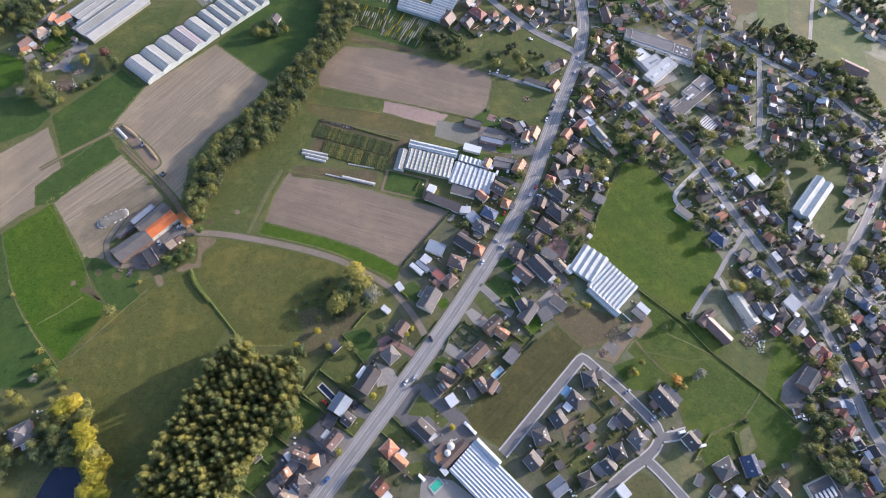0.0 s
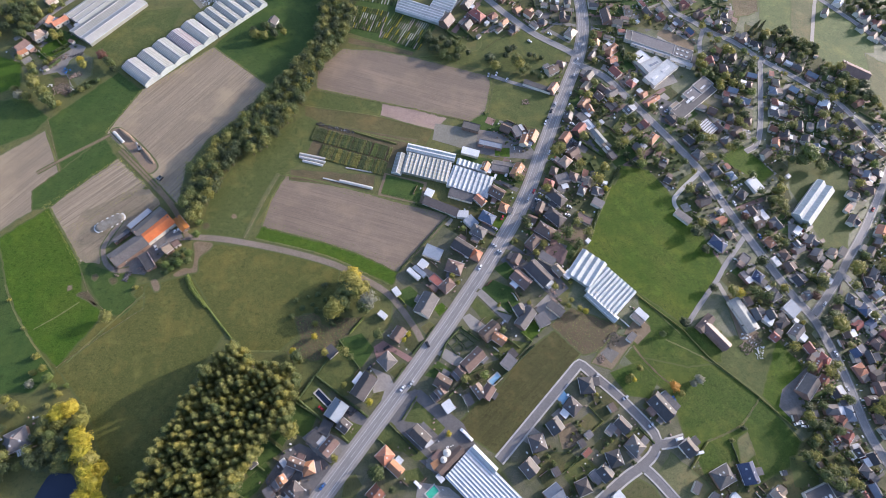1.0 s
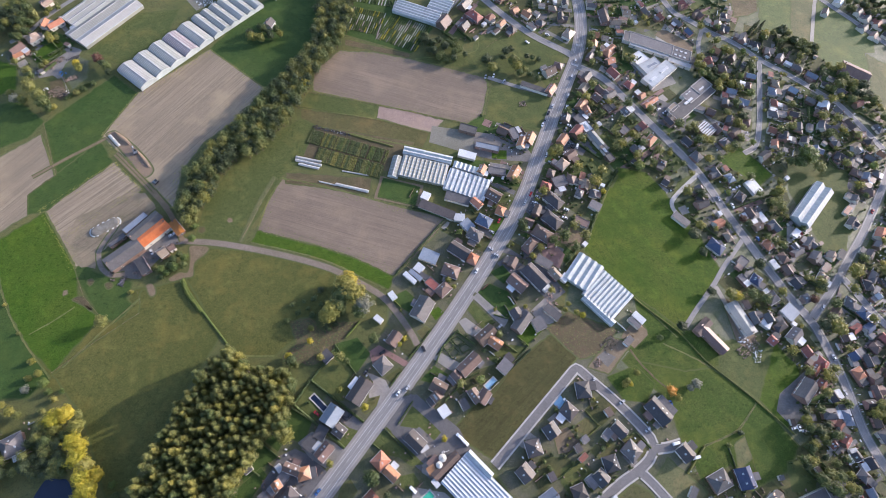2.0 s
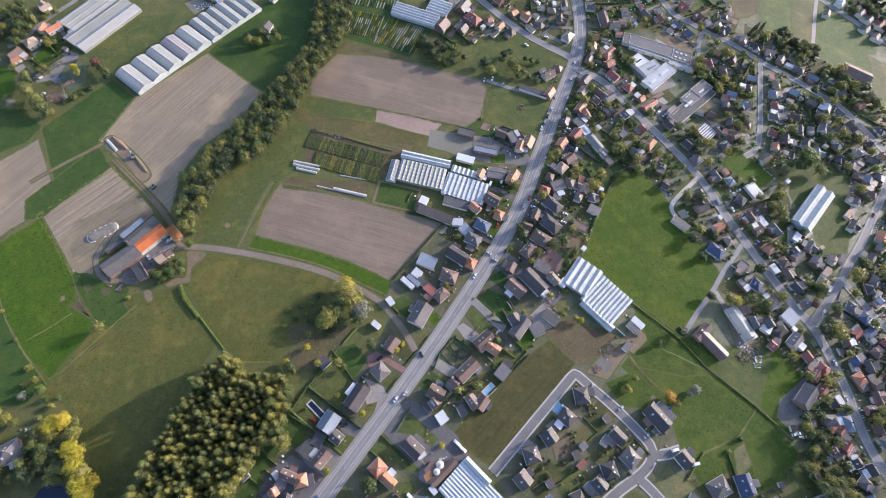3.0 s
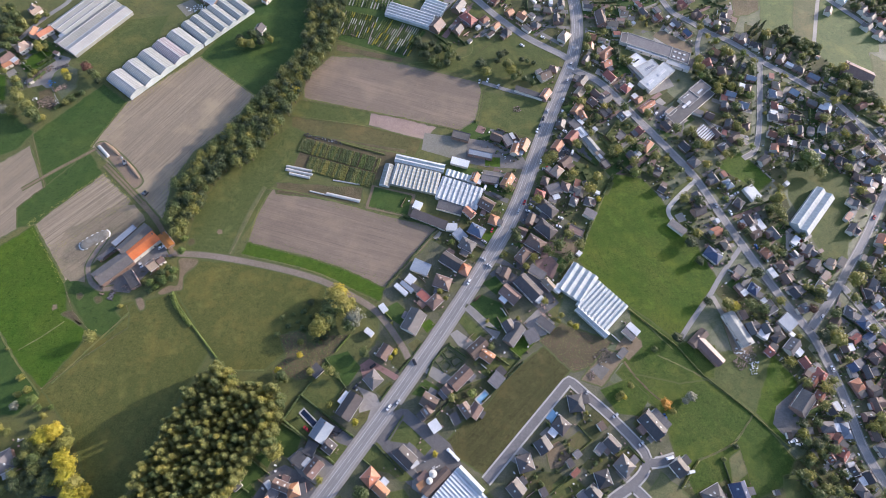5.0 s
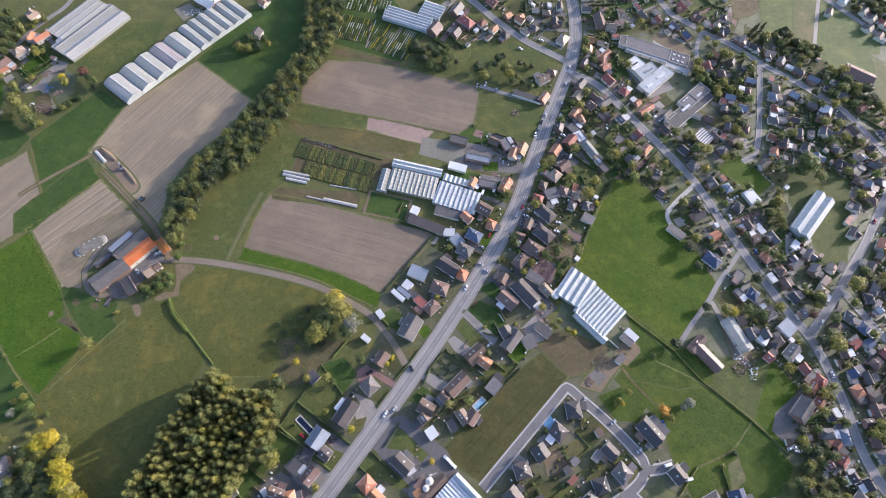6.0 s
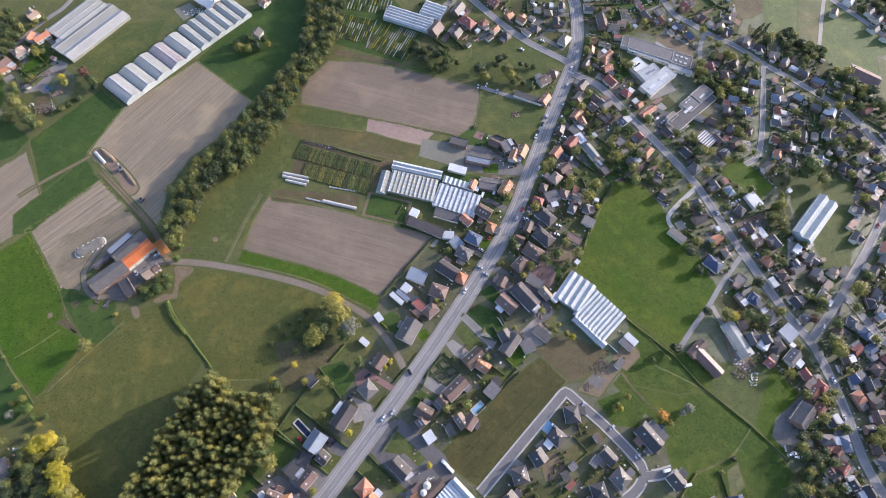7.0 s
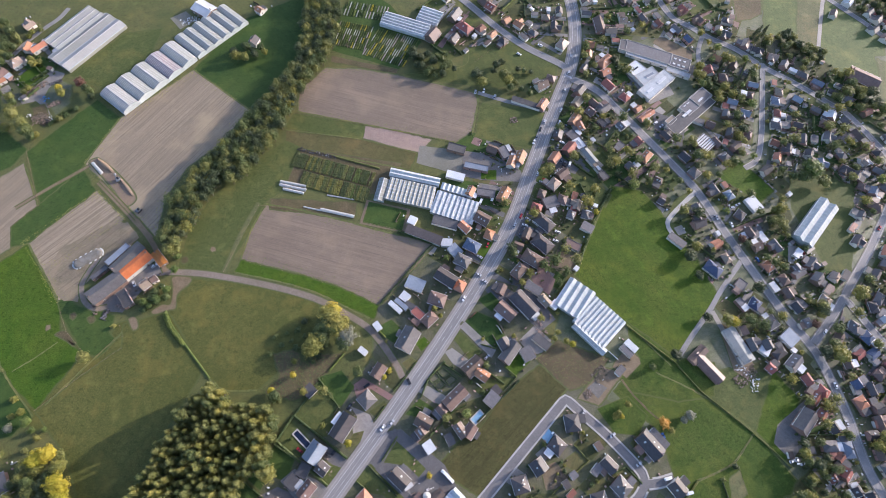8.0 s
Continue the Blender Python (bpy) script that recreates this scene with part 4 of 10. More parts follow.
def car(x, y, a, colour="grey", van=False, z=0.1):
    key = (colour, van)
    if key not in CARS:
        t = thing("van" if van else "car", x, y, a, z, f"{colour} {'delivery van' if van else 'parked car'} standing on the road or a drive", "car", "cars in the village")
        L, W = (5.2, 2.0) if van else (4.3, 1.78)
        hx, hy = L / 2, W / 2
        b = Build()
        rings = [[(sx * hx * f, sy * hy * g, zz) for sx, sy in ((-1, -1), (1, -1), (1, 1), (-1, 1))] for f, g, zz in ((0.97, 0.94, 0.25), (1, 1, 0.5), (0.98, 0.97, 0.82), (0.94, 0.9, 0.92))]
        loft(b, rings)
        part("body", b.mesh("body", "car_" + colour), t)
        b = Build()
        x0, x1, xa, xb, zt = (-2.4, 1.9, -2.4, 1.2, 2.1) if van else (-1.75, 1.0, -1.3, 0.3, 1.42)
        lo = [(x0, -hy * .9, .9), (x1, -hy * .9, .9), (x1, hy * .9, .9), (x0, hy * .9, .9)]
        hi = [(xa, -hy * .74, zt), (xb, -hy * .74, zt), (xb, hy * .74, zt), (xa, hy * .74, zt)]
        loft(b, [lo, hi], 0)
        cabin = part("cabin", b.mesh("cabin", "car_" + colour if van else "glass_dark"), t)
        b = Build()
        b.box(xa, xb, -hy * .72, hy * .72, zt, zt + 0.05)
        part("car_roof", b.mesh("car_roof", "car_" + colour), cabin)
        for sx in (-0.62, 0.62):
            for sy in (-1, 1):
                part("wheel", WHEEL, t, pose(sx * hx, sy * hy * 0.92, 0.33))
        CARS[key] = t
        return t
    return copy_thing(CARS[key], pose(x, y, z, 0, 0, a))


def bed(x, y, a, L, W, h, leaf, group=""):
    """A nursery bed: plants in short rows on soil."""
    r = random.Random(int(x * 91 + y * 57))
    n, m = max(2, int(L / 0.85)), max(1, round(W / 0.85))
    clumps = []
    for i in range(n):
        for j in range(m):
            if r.random() > 0.08:
                clumps.append(((-L / 2 + (i + 0.5) * L / n, -W / 2 + (j + 0.5) * W / m, h * 0.35 * (0.7 + 0.6 * r.random())), 0.5 + 0.25 * r.random()))
    ob = new("plant_bed", leafy("plant_bed", n, clumps, 7, 0.5, leaf, 0.9))
    ob.matrix_basis = pose(x, y, 0.1, 0, 0, a)
    return tagged(ob, f"nursery bed of young plants with {LOOKS[leaf]}", "plant bed", group, "stuff")


def heap(x, y, a, L, W, material="rubbish", n=14, h=1.0, label="untidy pile of boards, crates and rubble on the ground", name="rubble_heap"):
    r = random.Random(int(x * 3 + y * 5))
    b = Build()
    for k in range(int(n * 4)):
        u, v = (r.random() - .5) * L, (r.random() - .5) * W
        s, q = 0.12 + r.random() ** 2 * 0.6, 0.1 + r.random() * 0.25
        hh = h * (0.15 + 0.6 * r.random())
        c, sn = math.cos(r.random() * 3), math.sin(r.random() * 3)
        i = len(b.v)
        b.box(-s, s, -q, q, 0, hh)
        for m in range(i, len(b.v)):
            px, py, pz = b.v[m]
            b.v[m] = (u + px * c - py * sn, v + px * sn + py * c, pz * (0.8 + 0.4 * r.random()) if pz else 0)
    ob = new(name, b.mesh(name, material))
    ob.matrix_basis = pose(x, y, 0.06, 0, 0, a)
    return tagged(ob, label, "heap", "", "stuff")


def margin(pts, width=1.3, material="tall_grass", label="narrow margin of uncut grass along a field"):
    """A ragged strip of long grass beside a field."""
    line = smooth_line(pts, 2.5)
    r = random.Random(int(pts[0][0] * 11))
    b = Build()
    ROAD_Z[1] += 0.0002
    z = ROAD_Z[1]
    L = offset_line(line, width / 2)
    R = offset_line(line, -width / 2)
    for side in (L, R):
        for k, p in enumerate(side):
            side[k] = p + (line[k] - p) * (r.random() * 0.7 - 0.2)
    for i in range(len(line) - 1):
        b.face([(*R[i], z), (*R[i + 1], z), (*L[i + 1], z), (*L[i], z)])
    return tagged(new("grass_margin", b.mesh("grass_margin", material)), label, "grass", "", "structure")


def tufts(pts, number, size, leaf, label, rim=0.0, seed=1):
    """Grass tufts and weeds strewn over an outline, or only within rim metres of its edge."""
    r = random.Random(seed)
    xs, ys = [p[0] for p in pts], [p[1] for p in pts]
    edges = [(Vector(p), Vector(q)) for p, q in zip(pts, pts[1:] + pts[:1])]
    lengths = [(q - p).length for p, q in edges]
    v, f = [], []
    made = 0
    while made < number:
        if rim:
            p, q = r.choices(edges, lengths)[0]
            d = (q - p).normalized()
            c = p.lerp(q, r.random()) + Vector((-d.y, d.x)) * (r.random() ** 2 * rim * r.choice((1, 1, -0.25)))
            x, y = c
        else:
            x, y = r.uniform(min(xs), max(xs)), r.uniform(min(ys), max(ys))
            if not inside(x, y, pts):
                continue
        made += 1
        i, w, a = len(v), size * (0.4 + 0.9 * r.random()), r.random() * 3
        ring = [(x + math.cos(a + k * 1.5708) * w * (0.5 + 0.7 * r.random()), y + math.sin(a + k * 1.5708) * w * (0.5 + 0.7 * r.random()), 0.06) for k in range(4)]
        v += ring + [(x + (r.random() - 0.5) * w, y + (r.random() - 0.5) * w, 0.08 + w * 0.18)]
        f += [(i + k, i + (k + 1) % 4, i + 4) for k in range(4)]
    return tagged(new("grass_tufts", mesh_from("grass_tufts", v, f, ["leaf_" + leaf])), label, "grass", "", "stuff")


def digger(x, y, a, colour="car_grey", arm=True):
    """A tracked excavator, or without its arm a small tractor."""
    nm = "excavator" if arm else "tractor"
    t = thing(nm, x, y, a, 0.06, "dark tracked excavator on bare soil" if arm else "small farm tractor on bare soil", nm)
    for side in (-1, 1):
        b = Build()
        b.box(-1.9, 1.9, side * 1.2 - 0.3, side * 1.2 + 0.3, 0, 0.85)
        b.box(-1.6, 1.6, side * 1.2 - 0.32, side * 1.2 + 0.32, 0.2, 0.65)
        part("track", b.mesh("track", "tyre"), t)
    b = Build()
    loft(b, [[(-1.8 * f, -1.3 * f, z), (1.5 * f, -1.3 * f, z), (1.5 * f, 1.3 * f, z), (-1.8 * f, 1.3 * f, z)] for f, z in ((1, 0.9), (1, 1.7), (0.9, 1.95))])
    part("body", b.mesh("body", colour), t)
    b = Build()
    loft(b, [[(-0.2, -1.1, 1.9), (1.3, -1.1, 1.9), (1.3, 0.1, 1.9), (-0.2, 0.1, 1.9)], [(-0.1, -1.0, 3.0), (1.0, -1.0, 3.0), (1.0, 0.0, 3.0), (-0.1, 0.0, 3.0)]])
    part("cab", b.mesh("cab", "glass_dark"), t)
    if arm:
        b = Build()
        b.sheet([(1.2, 0.3, 1.8), (4.2, 0.3, 3.9), (4.2, 0.8, 3.9), (1.2, 0.8, 1.8)], 0.5)
        b.sheet([(4.2, 0.35, 3.9), (5.6, 0.35, 1.0), (5.6, 0.75, 1.0), (4.2, 0.75, 3.9)], 0.4)
        part("arm", b.mesh("arm", colour), t)
        b = Build()
        b.box(5.1, 6.1, 0.05, 1.05, 0.1, 1.1)
        part("bucket", b.mesh("bucket", "metal_sheet"), t)
    return t


def mound(x, y, a, L, W, h, material, label, name="soil_mound"):
    """A long uneven heap of loose earth."""
    r = random.Random(int(x + y))
    b = Build()
    rings = []
    for f, z in ((1, 0), (0.82, 0.5), (0.5, 0.85), (0.15, 1.0)):
        rings.append([(L / 2 * math.cos(k * 0.3927) * (0.5 + 0.5 * f) * (0.85 + 0.3 * r.random()), W / 2 * f * math.sin(k * 0.3927) * (0.8 + 0.4 * r.random()), h * z) for k in range(16)])
    loft(b, rings)
    ob = new(name, b.mesh(name, material))
    ob.matrix_basis = pose(x, y, 0.03, 0, 0, a)
    return tagged(ob, label, "heap")


def clamp(x, y, a, L, W):
    """A long silage clamp: a flattened mound under grey sheeting, weighed down at its rim with white bags."""
    t = thing("silage_clamp", x, y, a, 0, "long silage clamp under grey sheet with white bags round it", "silage clamp")
    b = Build()
    rings = []
    for k, (f, z) in enumerate(((1.0, 0.0), (0.93, 0.7), (0.8, 1.3), (0.5, 1.6))):
        ring = []
        for i in range(28):
            an = i * math.tau / 28
            ring.append(((L / 2 - W / 2) * (1 if math.cos(an) > 0 else -1) + W / 2 * f * math.cos(an), W / 2 * f * math.sin(an), z))
        rings.append(ring)
    loft(b, rings)
    part("sheet", b.mesh("sheet", "clamp_sheet"), t)
    bag = Build()
    bag.box(-0.7, 0.7, -0.35, 0.35, 0, 0.4)
    bag = bag.mesh("bag", "white_stuff")
    n = int((L * 2 + W) / 1.9)
    for i in range(n):
        an = i * math.tau / n
        if i % 7 == 3:
            continue
        part("bag", bag, t, pose((L / 2 - W / 2) * max(-1, min(1, 1.6 * math.cos(an))) + (W / 2 + 0.3) * math.cos(an), (W / 2 + 0.3) * math.sin(an), 0.05, 0, 0, math.degrees(an) + 90))
    return t


def pool(x, y, a, L, W, water="pool_water", label="garden swimming pool with pale stone surround"):
    FOOT.append((x, y, 0.45 * L))
    t = thing("swimming_pool", x, y, a, 0, label, "pool")
    b = Build()
    e = 0.8
    for q in ((-L / 2 - e, L / 2 + e, -W / 2 - e, -W / 2), (-L / 2 - e, L / 2 + e, W / 2, W / 2 + e), (-L / 2 - e, -L / 2, -W / 2, W / 2), (L / 2, L / 2 + e, -W / 2, W / 2)):
        b.box(*q, 0, 0.45)
    part("surround", b.mesh("surround", "kerb_concrete"), t)
    b = Build()
    b.box(-L / 2, L / 2, -W / 2, W / 2, 0, 0.32)
    part("water", b.mesh("water", water), t)
    return t


def garden(x, y, a, L, W, seed=0, mix=0.5, joined=None):
    """A plot of lawn with a terrace, a drive and a few shrubs."""
    r = random.Random(seed + int(x * 7 + y * 3))
    c, s = math.cos(radians(a)), math.sin(radians(a))

    def at(u, v):
        return (x + u * c - v * s, y + u * s + v * c)

    def rect(u0, u1, v0, v1):
        return [at(u0, v0), at(u1, v0), at(u1, v1), at(u0, v1)]
    patch("lawn", rect(-L / 2, L / 2, -W / 2, W / 2), r.choice(("lawn", "lawn", "lawn", "olive_grass", "garden_soil", "garden_soil", "deep_grass")), "garden lawn with worn patches beside a house", "lawn", rough_edge=0.3)
    w = 3 + 2 * r.random()
    side = r.choice((-1, 1))
    v0 = side * (W / 2 - w)
    if r.random() < 0.8:
        patch("drive", rect(-L / 2, L * (r.random() * 0.4), min(v0, side * W / 2), max(v0, side * W / 2)), r.choice(("paving", "paving", "red_paving", "dark_asphalt")), "paved garden drive beside a house", "drive", rough_edge=0)
    if r.random() < mix + 0.05:
        q = at(L * (r.random() * 0.5 - 0.1), W * (r.random() - 0.5) * 0.5)
        patch("terrace", [(q[0] + dx * c - dy * s, q[1] + dx * s + dy * c) for dx, dy in ((-3, -4), (4, -4), (4, 3), (-3, 3))], r.choice(("paving", "gravel", "red_paving", "dark_asphalt")), "paved terrace behind a house", "terrace", rough_edge=0)

    def free(u0, v0, u1, v1):
        ends = [at(u0 + (u1 - u0) * k, v0 + (v1 - v0) * k) for k in (0.2, 0.5, 0.8)]
        if any(math.dist(q, o) < 4.5 for q in ends for o in HEDGED):
            return False
        for k in range(9):
            px, py = at(u0 + (u1 - u0) * k / 8, v0 + (v1 - v0) * k / 8)
            if not clear_of(px, py, 0.4) or any(inside(px, py, o) for o in OPEN):
                return False
        HEDGED.extend(ends)
        return True
    for v in (-W / 2, W / 2):
        if r.random() < 0.92 and free(-L / 2 + 2, v, L / 2 - 1, v):
            hedge(*at(-L / 2 + 2, v), *at(L / 2 - 1, v), 1.3 + r.random() * 0.9, 1.1, "hedge", joined)
    if r.random() < 0.85 and free(L / 2, -W / 2, L / 2, W / 2):
        hedge(*at(L / 2, -W / 2), *at(L / 2, W / 2), 1.4 + r.random(), 1.2, "hedge", joined)
    for k in range(9):          # shrubs along the plot's edges
        px, py = at((r.random() - 0.4) * L, r.choice((-1, 1)) * (W / 2 - 1.2 - 1.5 * r.random()))
        if joined is not None and clear_of(px, py, 0.8) and not any(inside(px, py, o) for o in OPEN):
            joined[0].extend([((px + r.random(), py + r.random(), 0.6), 0.5 + 0.6 * r.random()), ((px - r.random(), py + r.random(), 0.5), 0.5 + 0.5 * r.random())])
    if r.random() < 0.3:
        q = at(L / 2 - 3, (r.random() - 0.5) * (W - 5))
        if clear_of(*q, 2.2) and not any(inside(*q, o) for o in OPEN):
            shed(*q, a + 90 * r.choice((0, 1)), 3 + r.random(), 2.4 + r.random(), r.choice(("felt", "brown", "grey", "white")), 2.2, name="garden_shed")


# ---- ground ----
b = Build()
b.prism([(-4500, -4500), (4500, -4500), (4500, 4500), (-4500, 4500)], -1.0, 0.0)
tagged(new("ground", b.mesh("ground", "grass")), "wide grassy ground with fields and gardens", "ground", "", "structure")
# fields and meadows
patch("village_ground", [(118.1, -6.3), (62.6, 18.9), (113.8, 106.2), (135, 168), (168.7, 235.4), (133.4, 302.7), (168, 424), (510.8, 462.9), (336, -4.4)], "village_soil", "mixed garden ground of grass, soil and paving between houses", "ground")
patch("village_ground", [(-43.5, -6), (-1, 55.1), (-4.5, 135.8), (35.4, 182.4), (67.7, 251.1), (82.8, 274.9), (127.1, 314.8), (138.4, 303.1), (109.8, 106.1), (62.6, 18.9), (67.8, -17.6)], "garden_soil", "mixed garden ground of grass, soil and paving between houses", "ground")
patch("village_ground", [(-81.3, -5.7), (-60.9, 31.3), (-3.1, 103.1), (12.7, 80.5), (-26.3, 18.6), (-42.9, -11.2)], "garden_soil", "mixed garden ground of grass, soil and paving between houses", "ground")
patch("village_ground", [(62.6, 18.9), (106.3, 90.1), (132, 90.8), (181, 54.4), (198.1, 26.9), (171.7, -11.6), (85, -11.7)], "garden_soil", "rough new garden ground of an estate", "ground")
patch("meadow", [(-240, 78), (-228, 96), (-215, 104), (-198, 112), (-178, 100), (-170, 124), (-150, 128), (-140, 110), (-150, 90), (-200, 58), (-215, 62)], "sunny_grass", "grazing meadow below a farm", "meadow")
patch("ploughed_field", [(-161.5, 335.7), (-111.5, 298.1), (-129.1, 263.5), (-148.8, 243.3), (-160, 217), (-158.5, 185.2), (-179.3, 205.2), (-223.5, 244.3), (-207.3, 286.6)], "soil_west", "bare brown ploughed field with fine drill rows", "field")
patch("ploughed_field", [(-305.6, 198.3), (-290.5, 218), (-266, 242.9), (-245.7, 208), (-258.4, 190.9), (-253.6, 176.1), (-269.8, 158.2), (-287.1, 148.5)], "soil_west", "bare brown ploughed field beside a meadow", "field")
patch("field_edge", [(-247.5, 181.4), (-245.3, 182.8), (-209.6, 139.6), (-212.3, 136.3)], "dirt", "bare brown edge of a stubble field", "earth", rough_edge=0.8)
patch("stubble_field", [(-247.4, 179.6), (-244.4, 185.5), (-208.4, 221.2), (-184.1, 199.7), (-192.6, 190.5), (-208.1, 177.2), (-224.1, 159.1), (-216.0, 156.6), (-210.1, 164.0), (-207.7, 162.0), (-212.7, 151.3), (-207.3, 141.2), (-211.8, 137.0)], "stubble", "pale stubble field with machine tracks", "field", rough_edge=1.8)
patch("ploughed_field", [(-86.8, 214.2), (-66.9, 211.2), (-32.8, 203.4), (1.4, 194.3), (33.2, 188), (35.4, 183.3), (12.9, 153.8), (0.1, 139.8), (-8.7, 142), (-29.1, 152.2), (-53.6, 160.2), (-98.2, 170.7), (-94.6, 195.6)], "soil", "bare brown ploughed field with fine drill rows", "field")
patch("ploughed_field", [(-56, 343.4), (-23, 343.6), (6.5, 338.3), (36.1, 331.7), (68.5, 324), (71, 312.8), (65.1, 284.2), (52.1, 273.9), (17.1, 280.8), (-20.2, 288.1), (-72.9, 298), (-74.6, 318.7)], "soil", "bare brown ploughed field with fine drill rows", "field")
patch("soil_plot", [(-19.2, 286.4), (3.1, 283.9), (33.4, 275.5), (24.2, 263.4), (-1.1, 269.1), (-21.4, 274.6)], "pink_soil", "small bare soil plot between grass strips", "field")
patch("meadow", [(-81, 280.9), (-75.9, 296), (-20.2, 287.5), (-21.3, 274)], "olive_grass", "strip of olive meadow grass", "meadow")
patch("meadow", [(-80.9, 279.7), (-21.3, 273.4), (21.9, 262.7), (17.6, 247.9), (-32, 256.9), (-65.8, 262.5), (-78.8, 261.1)], "brown_grass", "strip of olive meadow grass", "meadow")
patch("meadow", [(-161.7, 336.9), (-130.5, 392.8), (-79.3, 428), (-77, 376.8), (-81.1, 323.2), (-111.6, 299.3)], "deep_grass", "dark green meadow with a clump of trees", "meadow")
patch("meadow", [(-267, 252.3), (-229.5, 302.5), (-208.5, 286.5), (-224, 241.6), (-243.8, 208)], "deep_grass", "dark green meadow", "meadow")
patch("meadow", [(-306.1, 219.7), (-328.2, 259.3), (-291.3, 272.5), (-267.8, 254.9), (-274.5, 238.9)], "deep_grass", "dark green meadow", "meadow")
patch("meadow", [(-350.6, 320.3), (-304.3, 305.9), (-296.9, 283.3), (-329.1, 262)], "lush_grass", "bright green meadow", "meadow")
patch("meadow", [(-258.4, 190.9), (-223.3, 239.1), (-209.6, 221.5), (-243.6, 179.2), (-253.6, 176.1)], "deep_grass", "dark green meadow strip", "meadow")
patch("meadow", [(-255.7, 324.8), (-225.4, 371), (-195.5, 379.4), (-200.8, 338.8), (-228.3, 314.7)], "olive_grass", "dry meadow between greenhouses", "meadow")
patch("meadow", [(-268, 153.2), (-243.9, 177.8), (-211, 137.3), (-203.7, 114.4), (-187, 104), (-205.2, 68.9), (-224.7, 84.4), (-240.4, 102.4), (-252.8, 121.2)], "lush_grass", "bright green meadow with a wire fence", "meadow")
patch("meadow", [(-287.1, 148.5), (-268, 153.2), (-252.8, 121.2), (-240.4, 102.4), (-224.7, 84.4), (-205.7, 65.5), (-214.7, 53.8), (-250.5, 50.6)], "deep_grass", "green meadow beside a ditch", "meadow")
patch("meadow", [(-204.9, 67.9), (-183.3, 90.3), (-163.7, 107.4), (-165.7, 123), (-138.9, 132.6), (-110.9, 93.2), (-115.9, 78.5), (-127.9, 54), (-144.9, 4.1), (-156.2, 1.4), (-180.3, 44)], "sunny_grass", "large olive grazing meadow in half shade", "meadow")
patch("meadow", [(-138.9, 132.6), (-137, 136), (-132.2, 155.2), (-107.4, 154.7), (-68, 148.7), (-40.7, 139.7), (-42.2, 122.1), (-55.2, 101.9), (-74.4, 81.9), (-95.7, 82.4), (-107.7, 91.4)], "sunny_grass", "olive grazing meadow below a farm track", "meadow")
patch("meadow", [(-139.1, 161.5), (-136.4, 198.5), (-119.3, 229.2), (-79.8, 269.5), (-65.8, 263.1), (-77, 226.4), (-88.3, 215.6), (-93.8, 195.6), (-108.5, 161.7)], "olive_grass", "grazing meadow beside a tree belt", "meadow")
patch("meadow", [(-98.1, 169.8), (-53.5, 159.3), (-29.1, 151.3), (-1.5, 138.8), (-4.2, 129.4), (-20.2, 136.1), (-44.5, 147.3), (-68.7, 154.3), (-101.4, 160.7)], "lush_grass", "bright green strip of grass along a track", "meadow")
patch("meadow", [(172.9, 238.4), (196.9, 234.5), (213.3, 208.9), (216.9, 192.3), (228.4, 182), (234.1, 163.1), (241.1, 149.6), (229, 140.9), (204.5, 111.1), (196.1, 100.6), (170.1, 128.9), (136.8, 164.3), (149.7, 197.8)], "east_grass", "large bright green meadow behind houses", "meadow")
patch("meadow", [(107.2, 100), (124.2, 85.2), (64.5, 21.5), (39.1, 37.7), (64.5, 63.8), (92.6, 89.8)], "mown_grass", "long mown olive grass plot", "meadow")
patch("meadow", [(154.7, 83.6), (171.1, 97.8), (185, 96.2), (214.4, 81.3), (243.1, 59.4), (264.2, 30.7), (252, 16), (226.1, 4.3), (215.4, 20.4), (194.4, 10.4), (184.3, 42), (181.7, 58)], "field_green", "bright green meadow with worn lines", "meadow")
patch("meadow", [(215.1, 93.1), (236, 99.5), (247, 95), (265, 97), (246.1, 58.4), (214.6, 82.1)], "olive_grass", "dry grass plot", "meadow")
patch("meadow", [(245.1, 59.4), (266.5, 98.8), (279.4, 79.3), (259.8, 41.7)], "east_grass", "green plot", "meadow")
patch("meadow", [(64.6, 372.8), (112.1, 380.9), (141.7, 359.1), (137.2, 340.4), (85.7, 330.7), (46, 333.8), (8.9, 340.5), (58.8, 351.6)], "olive_grass", "grass plot beside the road", "meadow")
patch("meadow", [(74, 313.7), (126.2, 305.3), (113.4, 270), (67.8, 279.7)], "olive_grass", "grass plot with a worn patch", "meadow")
patch("meadow", [(346.7, 444.2), (352.6, 478), (390, 482), (381.3, 447.7), (366, 398.1), (352.6, 402.7), (338.2, 405.2)], "pasture_grass", "soft green meadow behind gardens", "meadow")
patch("meadow", [(381.5, 446), (390.5, 482), (422.3, 485), (407.4, 450.4), (384.2, 391.9), (366.6, 398.5)], "dry_grass", "dry meadow beside a farm lane", "meadow")
patch("rough_plot", [(318.9, 452), (346.3, 453), (341.6, 430), (329.8, 422.2), (315, 419.4)], "weed_soil", "rough plot of brown dry weeds", "field")
patch("meadow", [(412.5, 454), (417, 446), (424, 438.5), (437, 424), (452, 402), (447, 385), (437, 383.9), (434, 366), (424, 340), (404, 354.1), (384.8, 378), (386, 389)], "pasture_grass", "green meadow beside a farm lane", "meadow")
patch("meadow", [(438, 381), (449.4, 372.6), (477, 361), (448, 300), (427.5, 306), (423.6, 327.7), (435.1, 364)], "dry_grass", "dry meadow behind a barn", "meadow")
patch("meadow", [(320.4, 251), (345.4, 258.5), (370.7, 243.1), (344.3, 168.6), (327, 172.5), (314.4, 222.9)], "olive_grass", "grass round a greenhouse", "meadow")
